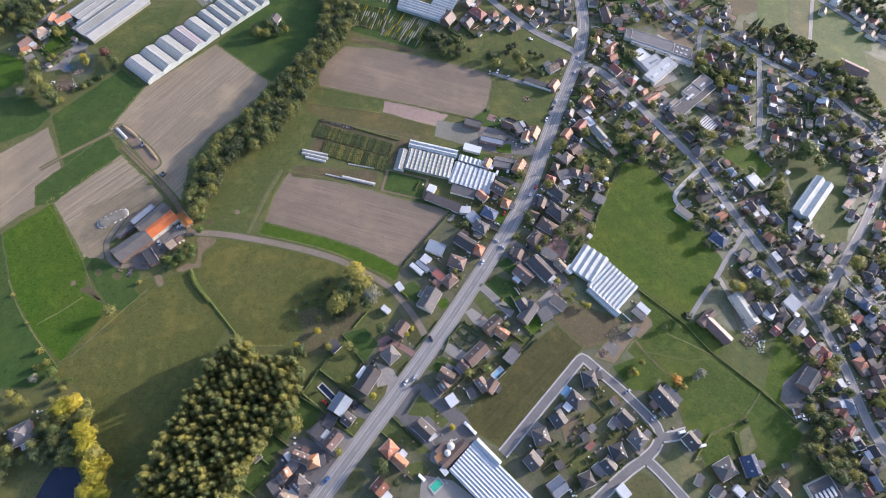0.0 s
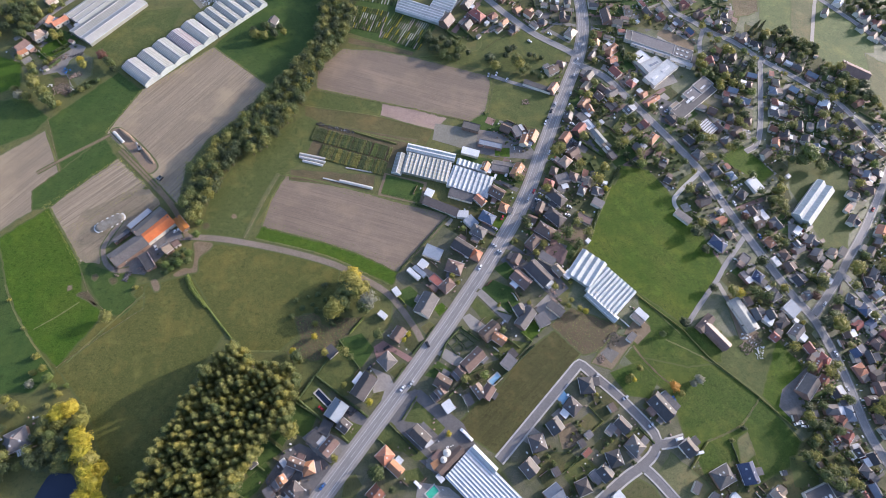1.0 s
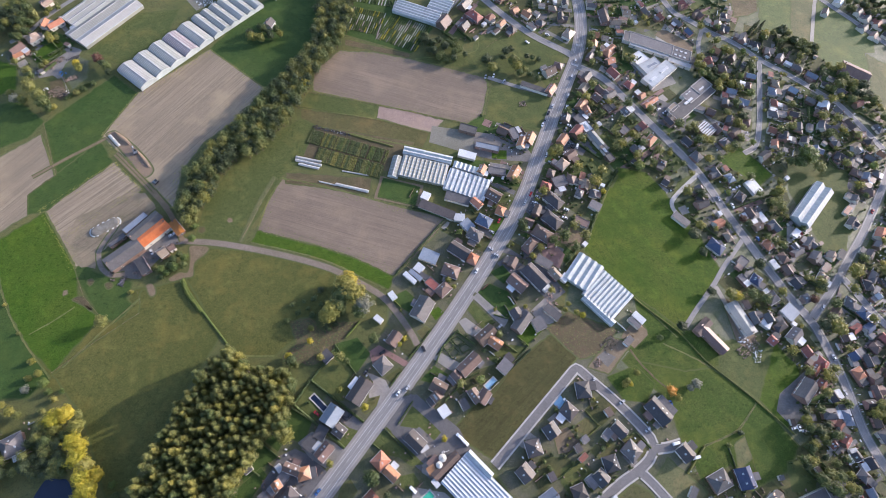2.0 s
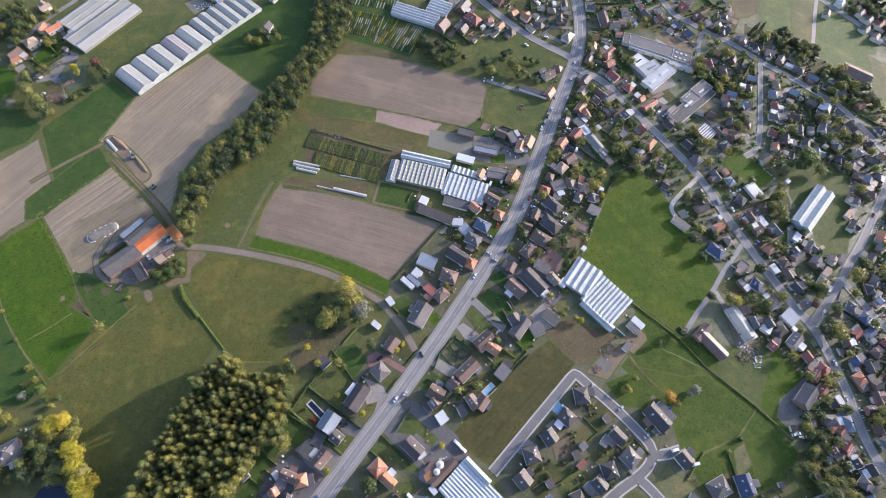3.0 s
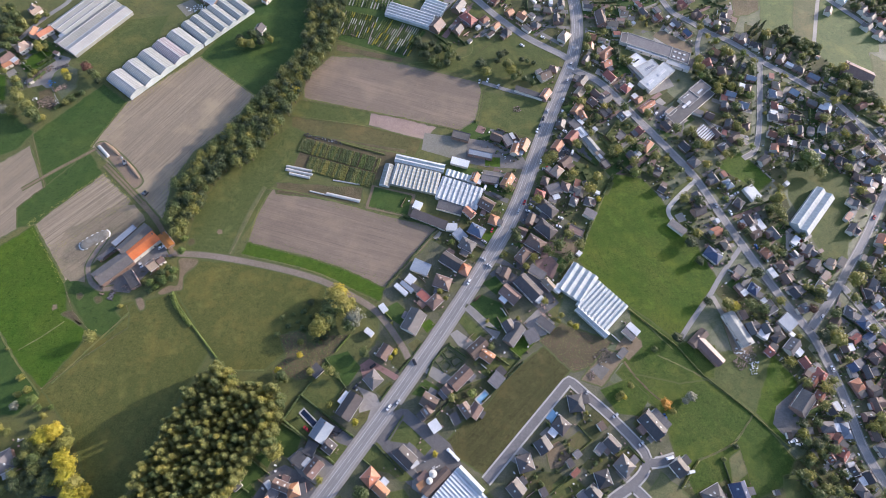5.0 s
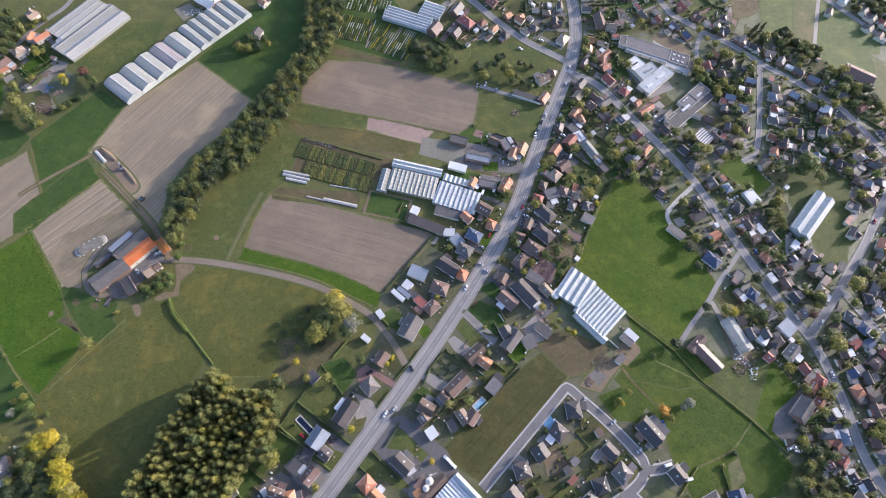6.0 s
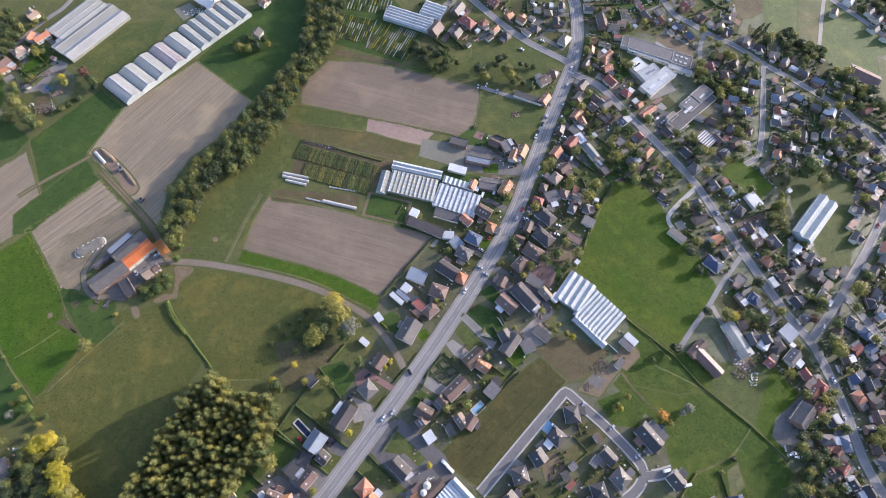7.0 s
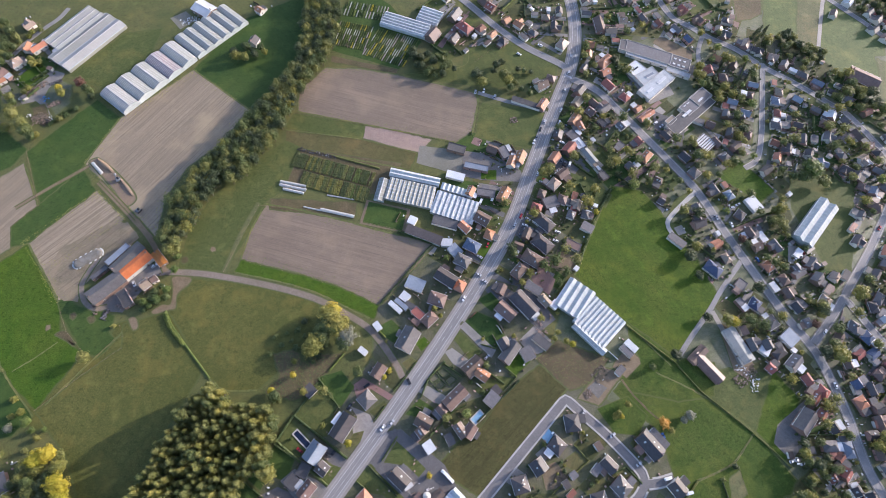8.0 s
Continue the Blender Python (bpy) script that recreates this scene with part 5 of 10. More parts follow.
patch("meadow", [(261.1, 250), (281.9, 266.6), (303.7, 238.6), (290.3, 227.5)], "lush_grass", "bright green paddock behind houses", "meadow")
patch("meadow", [(165.1, 10.1), (174.9, 23.2), (196.6, 4), (182.3, -11.5), (169.2, -6.1)], "dry_grass", "unbuilt grass plot in a new estate", "meadow")
patch("meadow", [(150.3, 8.4), (160.3, 3.7), (168.1, -11.6), (136.5, -11.7), (136.1, -2.6)], "lawn", "grass plot at a road junction", "lawn")
patch("meadow", [(253.5, 21), (273.9, 24.7), (267.4, 4.8), (252.3, 4.6)], "olive_grass", "garden grass", "lawn")
patch("meadow", [(169.8, 131.2), (199.7, 105.8), (226.6, 103), (221.9, 81.4), (196.8, 77.5), (166, 83.8), (159, 91.9), (175.7, 104.3), (171.2, 119.1)], "field_green", "green grass beside a yard", "meadow", rough_edge=1.0)
patch("rough_grass", [(220.9, 31.1), (228.5, 36.3), (230.2, 23.0), (219.0, 14.8)], "dry_grass", "rough grass plot", "grass")
patch("farmyard", [(-190, 134.6), (-175.1, 147.4), (-174.1, 153.9), (-162.5, 165.1), (-149.6, 166.5), (-144.9, 162.2), (-145.9, 157.8), (-155, 156.6), (-158.7, 147.9), (-162.8, 141.5), (-168.7, 131), (-176.7, 131.6), (-185.8, 132.2)], "yard_paving", "dark worn farmyard with wheel marks", "yard", rough_edge=0.8)
patch("earth_patch", [(-220.2, 245.4), (-216.2, 248.7), (-210.6, 245.9), (-196.6, 235), (-181.7, 219.6), (-180.6, 212.9), (-185.9, 210.3), (-197.2, 222.7), (-213.9, 239.7)], "brown_soil", "freshly dug strip of brown earth", "earth", rough_edge=1.2)
patch("yard", [(-272.9, 330.7), (-260.9, 326.8), (-262.3, 319.6), (-268.4, 311.0), (-270.3, 302.8), (-260.8, 287.7), (-256.1, 280.3), (-259.1, 279.0), (-271.9, 297.0), (-275.1, 299.1), (-283.9, 295.1), (-287.6, 301.6), (-281.1, 310.7), (-277.4, 319.7)], "paving", "rough grey yard with scattered materials", "yard", rough_edge=1.0)
patch("yard", [(-275.5, 292.3), (-267.5, 296.2), (-258.0, 281.3), (-261.0, 274.6), (-269.9, 279.5)], "weed_soil", "rough ground with boards and rubble", "yard", rough_edge=1.2)
patch("yard", [(-268.4, 311.0), (-262.3, 319.6), (-252.6, 315.6), (-248.7, 298.6), (-256.3, 286.9), (-268.3, 301.8)], "village_soil", "rough garden ground", "yard", rough_edge=1.0)
patch("garden_lawn", [(-296.8, 317.1), (-290.3, 329.5), (-280.7, 335.0), (-273.0, 329.5), (-282.3, 314.7), (-290.4, 310.6)], "lush_grass", "green garden lawn behind houses", "lawn", rough_edge=1.0)
patch("yard", [(24.2, 269.7), (58.9, 266.3), (56, 243.7), (22, 253.7)], "old_concrete", "pale gravel yard", "yard", rough_edge=0.3)
patch("yard", [(58.9, 266.3), (82.2, 263.3), (102.4, 250.5), (106.2, 239.7), (71.8, 240.3), (56, 243.7)], "yard_paving", "dark asphalt yard", "yard", rough_edge=0.3)
patch("yard", [(74.8, 160.7), (95.4, 154.8), (90.3, 141.2), (109.3, 122.6), (120.4, 131.4), (101.9, 157.3), (81.7, 172.6)], "dark_asphalt", "dark asphalt car park", "yard", rough_edge=0.3)
patch("yard", [(-1, 55.1), (11.4, 58.7), (45.5, 35.1), (52.3, 23.7), (31.4, 6.3), (15.9, 18.7), (-3.7, 38.1)], "dark_asphalt", "dark asphalt yard behind houses", "yard", rough_edge=0.3)
patch("yard", [(20.9, 28.4), (34.9, 31.7), (45.3, 23.7), (31.4, 9.4), (21.1, 14)], "paving", "cluttered paved yard", "yard", rough_edge=0.3)
patch("yard", [(16.2, 6.3), (34.8, 3.3), (54.6, -11.7), (15, -11.6)], "gravel", "bare gravel yard", "yard", rough_edge=0.3)
patch("rough_plot", [(104.7, 104.4), (120.6, 116.8), (136.0, 111.3), (154.3, 105.1), (149.6, 99.1), (138.1, 87.7), (125.4, 84.0), (118.3, 90.2)], "weed_soil", "rough plot of brown dry weeds", "field", rough_edge=1.2)
patch("yard", [(149.6, 99.1), (157.2, 97.4), (161.4, 93.7), (143.4, 74.5), (130.5, 78.6), (138.1, 87.7)], "dirt", "rubble-strewn yard of a building site", "yard", rough_edge=1.0)
patch("foundation", [(137.0, 85.4), (143.4, 90.1), (150.6, 85.8), (144.0, 78.9)], "yard_paving", "bare concrete slab of a new building", "slab", rough_edge=0)
patch("yard", [(158.0, 102.9), (167.3, 112.3), (175.1, 105.7), (175.3, 101.8), (164.4, 92.2), (155.9, 99.3)], "dirt", "worn brown paved yard beside sheds", "yard", rough_edge=0.3)
patch("yard", [(230.1, 383.9), (236.1, 395.5), (247.6, 397.4), (263.2, 370.6), (259.8, 362.5), (237.8, 375.2)], "gravel", "worn playing field of a school", "yard", rough_edge=0.3)
patch("yard", [(196.4, 389.3), (230.8, 381.8), (267.5, 360.4), (259.7, 349.3), (196.9, 374.9)], "dark_asphalt", "asphalt school yard", "yard", rough_edge=0.3)
patch("yard", [(196.9, 357.3), (233.1, 350.3), (239.9, 330.7), (216.8, 319)], "paving", "paved yard round halls", "yard", rough_edge=0.3)
patch("yard", [(218.2, 312.7), (243.8, 299), (236.7, 277.1), (215.6, 284.5)], "dark_asphalt", "asphalt car park", "yard", rough_edge=0.3)
patch("yard", [(234.5, 131.4), (246.5, 127.5), (253.9, 102.4), (247.4, 92.3), (239, 97.8)], "dirt", "gravel yard with stacked materials", "yard", rough_edge=0.3)
patch("yard", [(260.3, 63.5), (283.6, 79.4), (280.4, 56.6), (263.8, 41.8), (255, 52.4)], "yard_paving", "asphalt yard beside a church hall", "yard", rough_edge=0.3)
patch("yard", [(273.3, 11.4), (286.6, 16.5), (294, -5), (269.6, -10.9)], "paving", "paved yard", "yard", rough_edge=0.3)
patch("yard", [(303.2, 193.5), (320.9, 197.1), (323.2, 189.6), (296.5, 170.9)], "gravel", "gravel drive at a greenhouse", "yard", rough_edge=0.3)
patch("yard", [(96, 205.5), (103.6, 207.8), (108.5, 198.3), (102.2, 188.6), (96.2, 194.5)], "dark_asphalt", "asphalt forecourt of a shop with parked cars", "yard", rough_edge=0.3)
patch("yard", [(129.8, 260.7), (140.1, 265.6), (150.7, 256.3), (145, 246.9), (131.5, 248.9)], "dark_asphalt", "asphalt forecourt of a shop with parked cars", "yard", rough_edge=0.3)
patch("playing_field", [(230.2, 387.4), (235.7, 395.2), (243.8, 393.7), (264.3, 379.1), (263.8, 368.5), (251.3, 371)], "dirt", "worn sandy playing field of a school", "yard", rough_edge=0.5)
patch("pond", [(-191.9, 7.6), (-183.4, 9.7), (-177.8, 8.3), (-171.0, -6.0), (-173.4, -20.5), (-196.2, -20.1)], "water", "dark still pond under trees", "pond", rough_edge=0.5)
patch("nursery_ground", [(-67.2, 263.6), (10.7, 253), (-1.8, 225.4), (-34.2, 223.6), (-73.7, 234.4)], "weed_soil", "dark soil of a plant nursery", "nursery", rough_edge=0.3)
patch("rough_ground", [(-52, 357), (4.5, 345), (3.2, 340.6), (-52, 350.5)], "weed_soil", "strip of dark earth below a nursery", "earth", rough_edge=0.8)
patch("nursery_ground", [(-49.5, 409), (-31.6, 438), (-5.2, 418.8), (23.4, 376.6), (5.1, 345.6), (-53.8, 363.1)], "deep_grass", "dark soil of a plant nursery", "nursery", rough_edge=0.3)
patch("paddock_path", [(-14.6, 220.5), (18.5, 213.6), (15, 193.5), (-18.3, 200.2)], "dirt", "worn path round a small paddock", "path", rough_edge=0.5)
patch("rough_ground", [(-84.6, 219.2), (-50.5, 218.6), (-20.7, 217.8), (-21.8, 203.8), (-60.9, 208.4), (-83.5, 210.3)], "weed_soil", "rough brown ground beside plant tunnels", "earth", rough_edge=1.5)
patch("meadow", [(-211.8, 137.0), (-207.3, 141.2), (-196.4, 134.4), (-184.9, 132.1), (-173.3, 128.5), (-174.3, 118.7), (-169.1, 112.0), (-176.9, 101.6), (-187.2, 105.0), (-207.4, 129.2)], "deep_grass", "green paddock beside a farm", "meadow")
for spot, ground_of in (([(-201.5, 129.4), (-199.2, 130.5), (-197.3, 128.6), (-198.7, 125.4), (-200.9, 126.9)], "weed_soil"),
                        ([(-206.9, 115.7), (-200.6, 117.8), (-192.7, 108.6), (-194.4, 108.5), (-199.6, 112.1)], "weed_soil"),
                        ([(-190.0, 127), (-186.6, 128.2), (-184.6, 125.6), (-187, 123.4)], "weed_soil"),
                        ([(-214.2, 121.6), (-212, 122), (-211, 119.4), (-213.4, 118)], "dirt"),
                        ([(-163.9, 126.9), (-160.8, 128.5), (-157.9, 125.5), (-156.6, 121), (-159.2, 119.2), (-161.6, 122.4)], "dirt"),
                        ([(-119.8, 179.6), (-117.4, 179.2), (-116.2, 176.4), (-118.6, 175.4), (-120.6, 177.2)], "dirt"),
                        ([(-138.1, 171), (-135.1, 171.5), (-133.6, 168.4), (-136.2, 166.4), (-138.6, 168.2)], "weed_soil"),
                        ([(-141.6, 156.5), (-129.6, 156.3), (-129.9, 151.4), (-136, 144.2), (-135.3, 134.7), (-139.8, 133.1), (-147.7, 130.2), (-150.6, 132.1), (-144.3, 137), (-139.5, 137.2), (-139.6, 146.8)], "dirt")):
    patch("earth_patch", spot, ground_of, "trampled bare earth in grass", "earth", rough_edge=1.3)
patch("farm_earth", [(-219.8, 175.4), (-190.7, 195.6), (-181.1, 196), (-171.4, 184.9), (-187.4, 164.1), (-194.3, 156.9), (-199.2, 148), (-199.5, 138.1), (-207.7, 138.8), (-215, 144), (-224.5, 157.9)], "farm_soil", "tan rutted earth and stubble round a silage clamp", "earth", rough_edge=1.6)
patch("yard", [(-191.9, 391.1), (-180.4, 399.8), (-170.4, 390), (-181, 378.9)], "old_concrete", "paved yard with pallets", "yard", rough_edge=0.3)
patch("scrub", [(-67.4, 105.0), (-55.0, 108.1), (-46.8, 100.0), (-32.7, 106.1), (-23.4, 106.4), (-31.5, 92.9), (-39.4, 81.7), (-51.2, 76.1), (-60.3, 77.6), (-65.1, 74.0), (-69.5, 81.0), (-61.9, 90.2)], "weed_soil", "brown scrubby ground beside a wood", "scrub", rough_edge=2.0)
patch("nursery_paddock", [(-12.4, 218.6), (15.9, 211.9), (12.8, 195.8), (-15.8, 201.8)], "deep_grass", "small green paddock", "paddock", rough_edge=0.3)
# drives, yards and lawns of single houses
patch("plot_lawn", [(65.8, 179), (76.2, 189.1), (80.4, 186.9), (71.1, 172.1)], "lush_grass", "garden lawn with worn patches beside a house", "lawn", rough_edge=0.4)
patch("plot_lawn", [(50.2, 185.4), (56.8, 190.6), (61.7, 183.6), (56.5, 178.6)], "lawn", "garden lawn with worn patches beside a house", "lawn", rough_edge=0.4)
patch("plot_lawn", [(82, 177.4), (89.2, 188.8), (99.6, 183), (92.6, 175.5)], "lawn", "garden lawn with worn patches beside a house", "lawn", rough_edge=0.4)
patch("plot_lawn", [(79.6, 172.5), (93.9, 163.8), (89.4, 159), (79.2, 165.5)], "lawn", "garden lawn with worn patches beside a house", "lawn", rough_edge=0.4)
patch("plot_paving", [(103.2, 56.6), (109.3, 61), (112.6, 56.7), (108.3, 51.3)], "pool_blue", "blue-grey paved forecourt of a house", "paving", rough_edge=0.4)
patch("plot_lawn", [(142.2, 249.2), (157.9, 243), (172.6, 230.3), (166.3, 219.3), (144.4, 228.6)], "olive_grass", "garden lawn with worn patches beside a house", "lawn", rough_edge=0.4)
patch("plot_lawn", [(121.3, 203.8), (134, 217.4), (147.1, 212.9), (153, 205.5), (140.1, 192.3)], "lawn", "garden lawn with worn patches beside a house", "lawn", rough_edge=0.4)
patch("plot_yard", [(125.9, 184.2), (140.5, 177.7), (134.8, 165.6), (120.1, 169.6)], "dirt", "bare yard behind a house", "yard", rough_edge=0.4)
patch("plot_lawn", [(72.2, 248.6), (83.7, 249.3), (83.3, 241), (71.9, 241.4)], "lush_grass", "garden lawn with worn patches beside a house", "lawn", rough_edge=0.4)
patch("plot_lawn", [(156.4, 350.2), (167, 372), (181.1, 376.9), (175.9, 358.8)], "lawn", "garden lawn with worn patches beside a house", "lawn", rough_edge=0.4)
patch("plot_lawn", [(169.8, 393.9), (213.8, 394.7), (206.4, 383), (173.4, 379.7)], "olive_grass", "garden lawn with worn patches beside a house", "lawn", rough_edge=0.4)
patch("plot_lawn", [(197.8, 240), (225.5, 258.8), (236.2, 250.9), (215.6, 232.9)], "olive_grass", "garden lawn with worn patches beside a house", "lawn", rough_edge=0.4)
patch("plot_lawn", [(221.8, 227.9), (238.1, 237.1), (224.4, 217.4), (210.9, 208.8)], "olive_grass", "garden lawn with worn patches beside a house", "lawn", rough_edge=0.4)
patch("plot_lawn", [(236.2, 250.9), (246, 240.4), (250.8, 229.7), (242.3, 223.8)], "lawn", "garden lawn with worn patches beside a house", "lawn", rough_edge=0.4)
patch("plot_lawn", [(243.3, 149.7), (257.6, 136.8), (243.3, 131.8), (235, 142.5)], "lawn", "garden lawn with worn patches beside a house", "lawn", rough_edge=0.4)
patch("plot_lawn", [(291.6, 210.9), (311.1, 228.1), (311.9, 214.7), (291.2, 192.8)], "lawn", "garden lawn with worn patches beside a house", "lawn", rough_edge=0.4)
patch("plot_lawn", [(260, 145.8), (271.6, 124.2), (260.5, 115.2), (250.9, 127.7)], "lawn", "garden lawn with worn patches beside a house", "lawn", rough_edge=0.4)
patch("plot_lawn", [(228.4, 415.1), (243.5, 405.3), (235.7, 393.2), (203.1, 397.3)], "lawn", "garden lawn with worn patches beside a house", "lawn", rough_edge=0.4)
patch("plot_lawn", [(-88.3, 20.4), (-75.7, 29.9), (-64.2, 22.7), (-70.7, 17.4), (-77.4, 12.8), (-81.5, 8.3)], "deep_grass", "garden lawn with worn patches beside a house", "lawn", rough_edge=0.4)
patch("plot_lawn", [(-81.5, 8.3), (-73.1, 16.5), (-69.3, 12.3), (-75.6, 0.9), (-82.6, -4.9), (-89.1, 0.3)], "deep_grass", "garden lawn with worn patches beside a house", "lawn", rough_edge=0.4)
patch("plot_lawn", [(-59.3, 49.7), (-46.5, 42.5), (-50.2, 30.1), (-60.6, 33.2), (-64.6, 25.2), (-72.6, 30.9)], "deep_grass", "garden lawn with worn patches beside a house", "lawn", rough_edge=0.4)
patch("plot_drive", [(-63.6, 22.7), (-54.8, 26.9), (-44.4, 22.3), (-33.6, 13.1), (-39.2, 4.0), (-46.1, -6.3), (-66.7, -6.3), (-71.7, 6.9), (-66.6, 15.9)], "dark_asphalt", "paved drive beside a house", "drive", rough_edge=0.4)
patch("plot_drive", [(-53.6, 30.1), (-45.9, 36.6), (-31.8, 30.3), (-24.7, 25.6), (-30.7, 17.7), (-35.5, 16.1), (-46.0, 22.3)], "paving", "paved drive beside a house", "drive", rough_edge=0.4)
patch("plot_lawn", [(-58.2, 54.7), (-51.7, 65.2), (-36.3, 50.0), (-41.6, 44.2), (-46.5, 42.5)], "olive_grass", "garden lawn with worn patches beside a house", "lawn", rough_edge=0.4)
patch("plot_drive", [(-33.5, 50.0), (-26.5, 49.1), (-13.8, 40.9), (-18.7, 35.9), (-29.5, 42.7)], "dark_asphalt", "paved drive beside a house", "drive", rough_edge=0.4)
patch("plot_lawn", [(-31.9, 31.9), (-25.1, 39.1), (-15.9, 36.3), (-24.1, 27.2)], "olive_grass", "garden lawn with worn patches beside a house", "lawn", rough_edge=0.4)
patch("plot_lawn", [(-50.2, 67.0), (-39.7, 79.8), (-21.4, 74.7), (-28.7, 55.2), (-33.3, 55.1)], "olive_grass", "garden lawn with worn patches beside a house", "lawn", rough_edge=0.4)
patch("plot_drive", [(-15.8, 73.0), (-3.0, 67.9), (1.7, 59.2), (-10.9, 50.4), (-13.2, 58.9), (-10.8, 66.7)], "paving", "paved drive beside a house", "drive", rough_edge=0.4)
patch("plot_lawn", [(-16.8, 48.6), (-12.3, 56.5), (-6.1, 58.3), (-7.9, 52.8), (-14.2, 46.9)], "lawn", "garden lawn with worn patches beside a house", "lawn", rough_edge=0.4)
patch("plot_lawn", [(-3.1, 69.7), (5.7, 76.4), (8.4, 71.7), (2.5, 64.5)], "lawn", "garden lawn with worn patches beside a house", "lawn", rough_edge=0.4)
patch("plot_drive", [(-14.8, 85.9), (-8.5, 90.5), (11.9, 79.1), (8.3, 76.8), (-3.0, 83.5), (-11.4, 76.7)], "red_paving", "paved drive beside a house", "drive", rough_edge=0.4)
patch("plot_lawn", [(-37.0, 90.2), (-22.8, 95.1), (-14.0, 84.8), (-21.2, 72.9), (-36.2, 80.9)], "deep_grass", "garden lawn with worn patches beside a house", "lawn", rough_edge=0.4)
patch("plot_lawn", [(6.2, 95.1), (12.4, 101.0), (18.2, 92.3), (11.8, 82.8), (5.7, 87.5)], "lawn", "garden lawn with worn patches beside a house", "lawn", rough_edge=0.4)
patch("plot_lawn", [(16.2, 100.0), (21.8, 104.0), (27.5, 100.3), (20.8, 93.9)], "lawn", "garden lawn with worn patches beside a house", "lawn", rough_edge=0.4)
patch("plot_lawn", [(24.7, 113.6), (30.1, 117.8), (34.0, 113.9), (28.6, 108.1)], "lush_grass", "garden lawn with worn patches beside a house", "lawn", rough_edge=0.4)
patch("plot_lawn", [(-1.7, 123.3), (7.8, 129.0), (15.7, 121.8), (10.1, 113.6), (4.3, 117.4)], "deep_grass", "garden lawn with worn patches beside a house", "lawn", rough_edge=0.4)
patch("plot_lawn", [(57.8, 128.6), (66.0, 135.7), (79.0, 130.2), (84.0, 119.9), (78.0, 111.2), (68.3, 114.1)], "deep_grass", "garden lawn with worn patches beside a house", "lawn", rough_edge=0.4)
patch("plot_drive", [(54.1, 124.8), (57.8, 128.6), (78.3, 109.6), (74.9, 104.3)], "paving", "paved drive beside a house", "drive", rough_edge=0.4)
patch("plot_lawn", [(49.2, 117.6), (53.6, 122.3), (68.1, 108.5), (60.9, 103.1)], "olive_grass", "garden lawn with worn patches beside a house", "lawn", rough_edge=0.4)
patch("plot_drive", [(44.0, 107.8), (48.7, 110.7), (60.8, 102.0), (56.8, 96.4), (49.3, 100.1)], "gravel", "paved drive beside a house", "drive", rough_edge=0.4)
patch("plot_lawn", [(63.3, 83.9), (77.0, 92.6), (89.6, 91.0), (75.1, 77.9), (66.2, 81.4)], "olive_grass", "garden lawn with worn patches beside a house", "lawn", rough_edge=0.4)
patch("plot_lawn", [(83.9, 99.0), (94.7, 107.7), (100.6, 102.3), (90.5, 93.0)], "lush_grass", "garden lawn with worn patches beside a house", "lawn", rough_edge=0.4)
patch("plot_drive", [(71.9, 151.5), (80.5, 158.1), (93.7, 149.7), (88.7, 142.5), (78.6, 144.8)], "dark_asphalt", "paved drive beside a house", "drive", rough_edge=0.4)
patch("plot_lawn", [(67.1, 144.3), (76.0, 149.9), (81.7, 143.1), (76.5, 136.1)], "deep_grass", "garden lawn with worn patches beside a house", "lawn", rough_edge=0.4)
patch("plot_paving", [(94.1, 116.2), (105.0, 126.9), (116.2, 116.8), (109.4, 108.5), (101.3, 106.3)], "paving", "paved yard between houses", "paving", rough_edge=0.4)
patch("plot_paving", [(102.4, 171.0), (115.0, 169.2), (122.6, 160.3), (117.3, 148.9), (107.4, 155.2)], "red_paving", "paved yard between houses", "paving", rough_edge=0.4)
patch("plot_lawn", [(30.6, 91.9), (42.8, 99.5), (54.4, 91.3), (45.1, 78.0), (37.0, 83.0)], "garden_soil", "garden lawn with worn patches beside a house", "lawn", rough_edge=0.4)
patch("plot_drive", [(26.5, 82.7), (32.5, 86.2), (48.8, 77.3), (45.8, 73.2), (36.9, 75.6)], "gravel", "paved drive beside a house", "drive", rough_edge=0.4)
patch("plot_lawn", [(55.5, 74.5), (68.7, 79.6), (75.9, 73.1), (66.1, 60.3), (55.2, 65.4), (44.1, 59.9), (42.3, 63.4)], "lawn", "garden lawn with worn patches beside a house", "lawn", rough_edge=0.4)
patch("plot_lawn", [(19.4, 68.3), (27.7, 77.6), (36.9, 72.3), (31.4, 66.1)], "deep_grass", "garden lawn with worn patches beside a house", "lawn", rough_edge=0.4)
patch("plot_lawn", [(7.3, 40.5), (16.1, 54.9), (24.3, 52.6), (35.4, 40.9), (28.4, 32.5), (21.0, 39.0)], "olive_grass", "garden lawn with worn patches beside a house", "lawn", rough_edge=0.4)
patch("plot_drive", [(11.7, 59.0), (17.0, 59.4), (43.8, 39.3), (51.3, 26.9), (45.3, 22.9), (36.8, 35.2)], "dark_asphalt", "paved drive beside a house", "drive", rough_edge=0.4)
patch("plot_paving", [(22.9, 25.3), (36.8, 36.9), (51.3, 27.2), (43.6, 18.2), (36.7, 12.8), (26.4, 17.4)], "dark_asphalt", "paved yard between houses", "paving", rough_edge=0.4)
patch("plot_lawn", [(-9.4, 29.9), (-1.0, 39.4), (22.0, 19.0), (14.5, 18.0), (7.6, 22.7), (-1.0, 24.2)], "olive_grass", "garden lawn with worn patches beside a house", "lawn", rough_edge=0.4)
patch("plot_drive", [(1.9, 36.5), (6.0, 39.2), (25.0, 21.2), (22.0, 19.0)], "dark_asphalt", "paved drive beside a house", "drive", rough_edge=0.4)
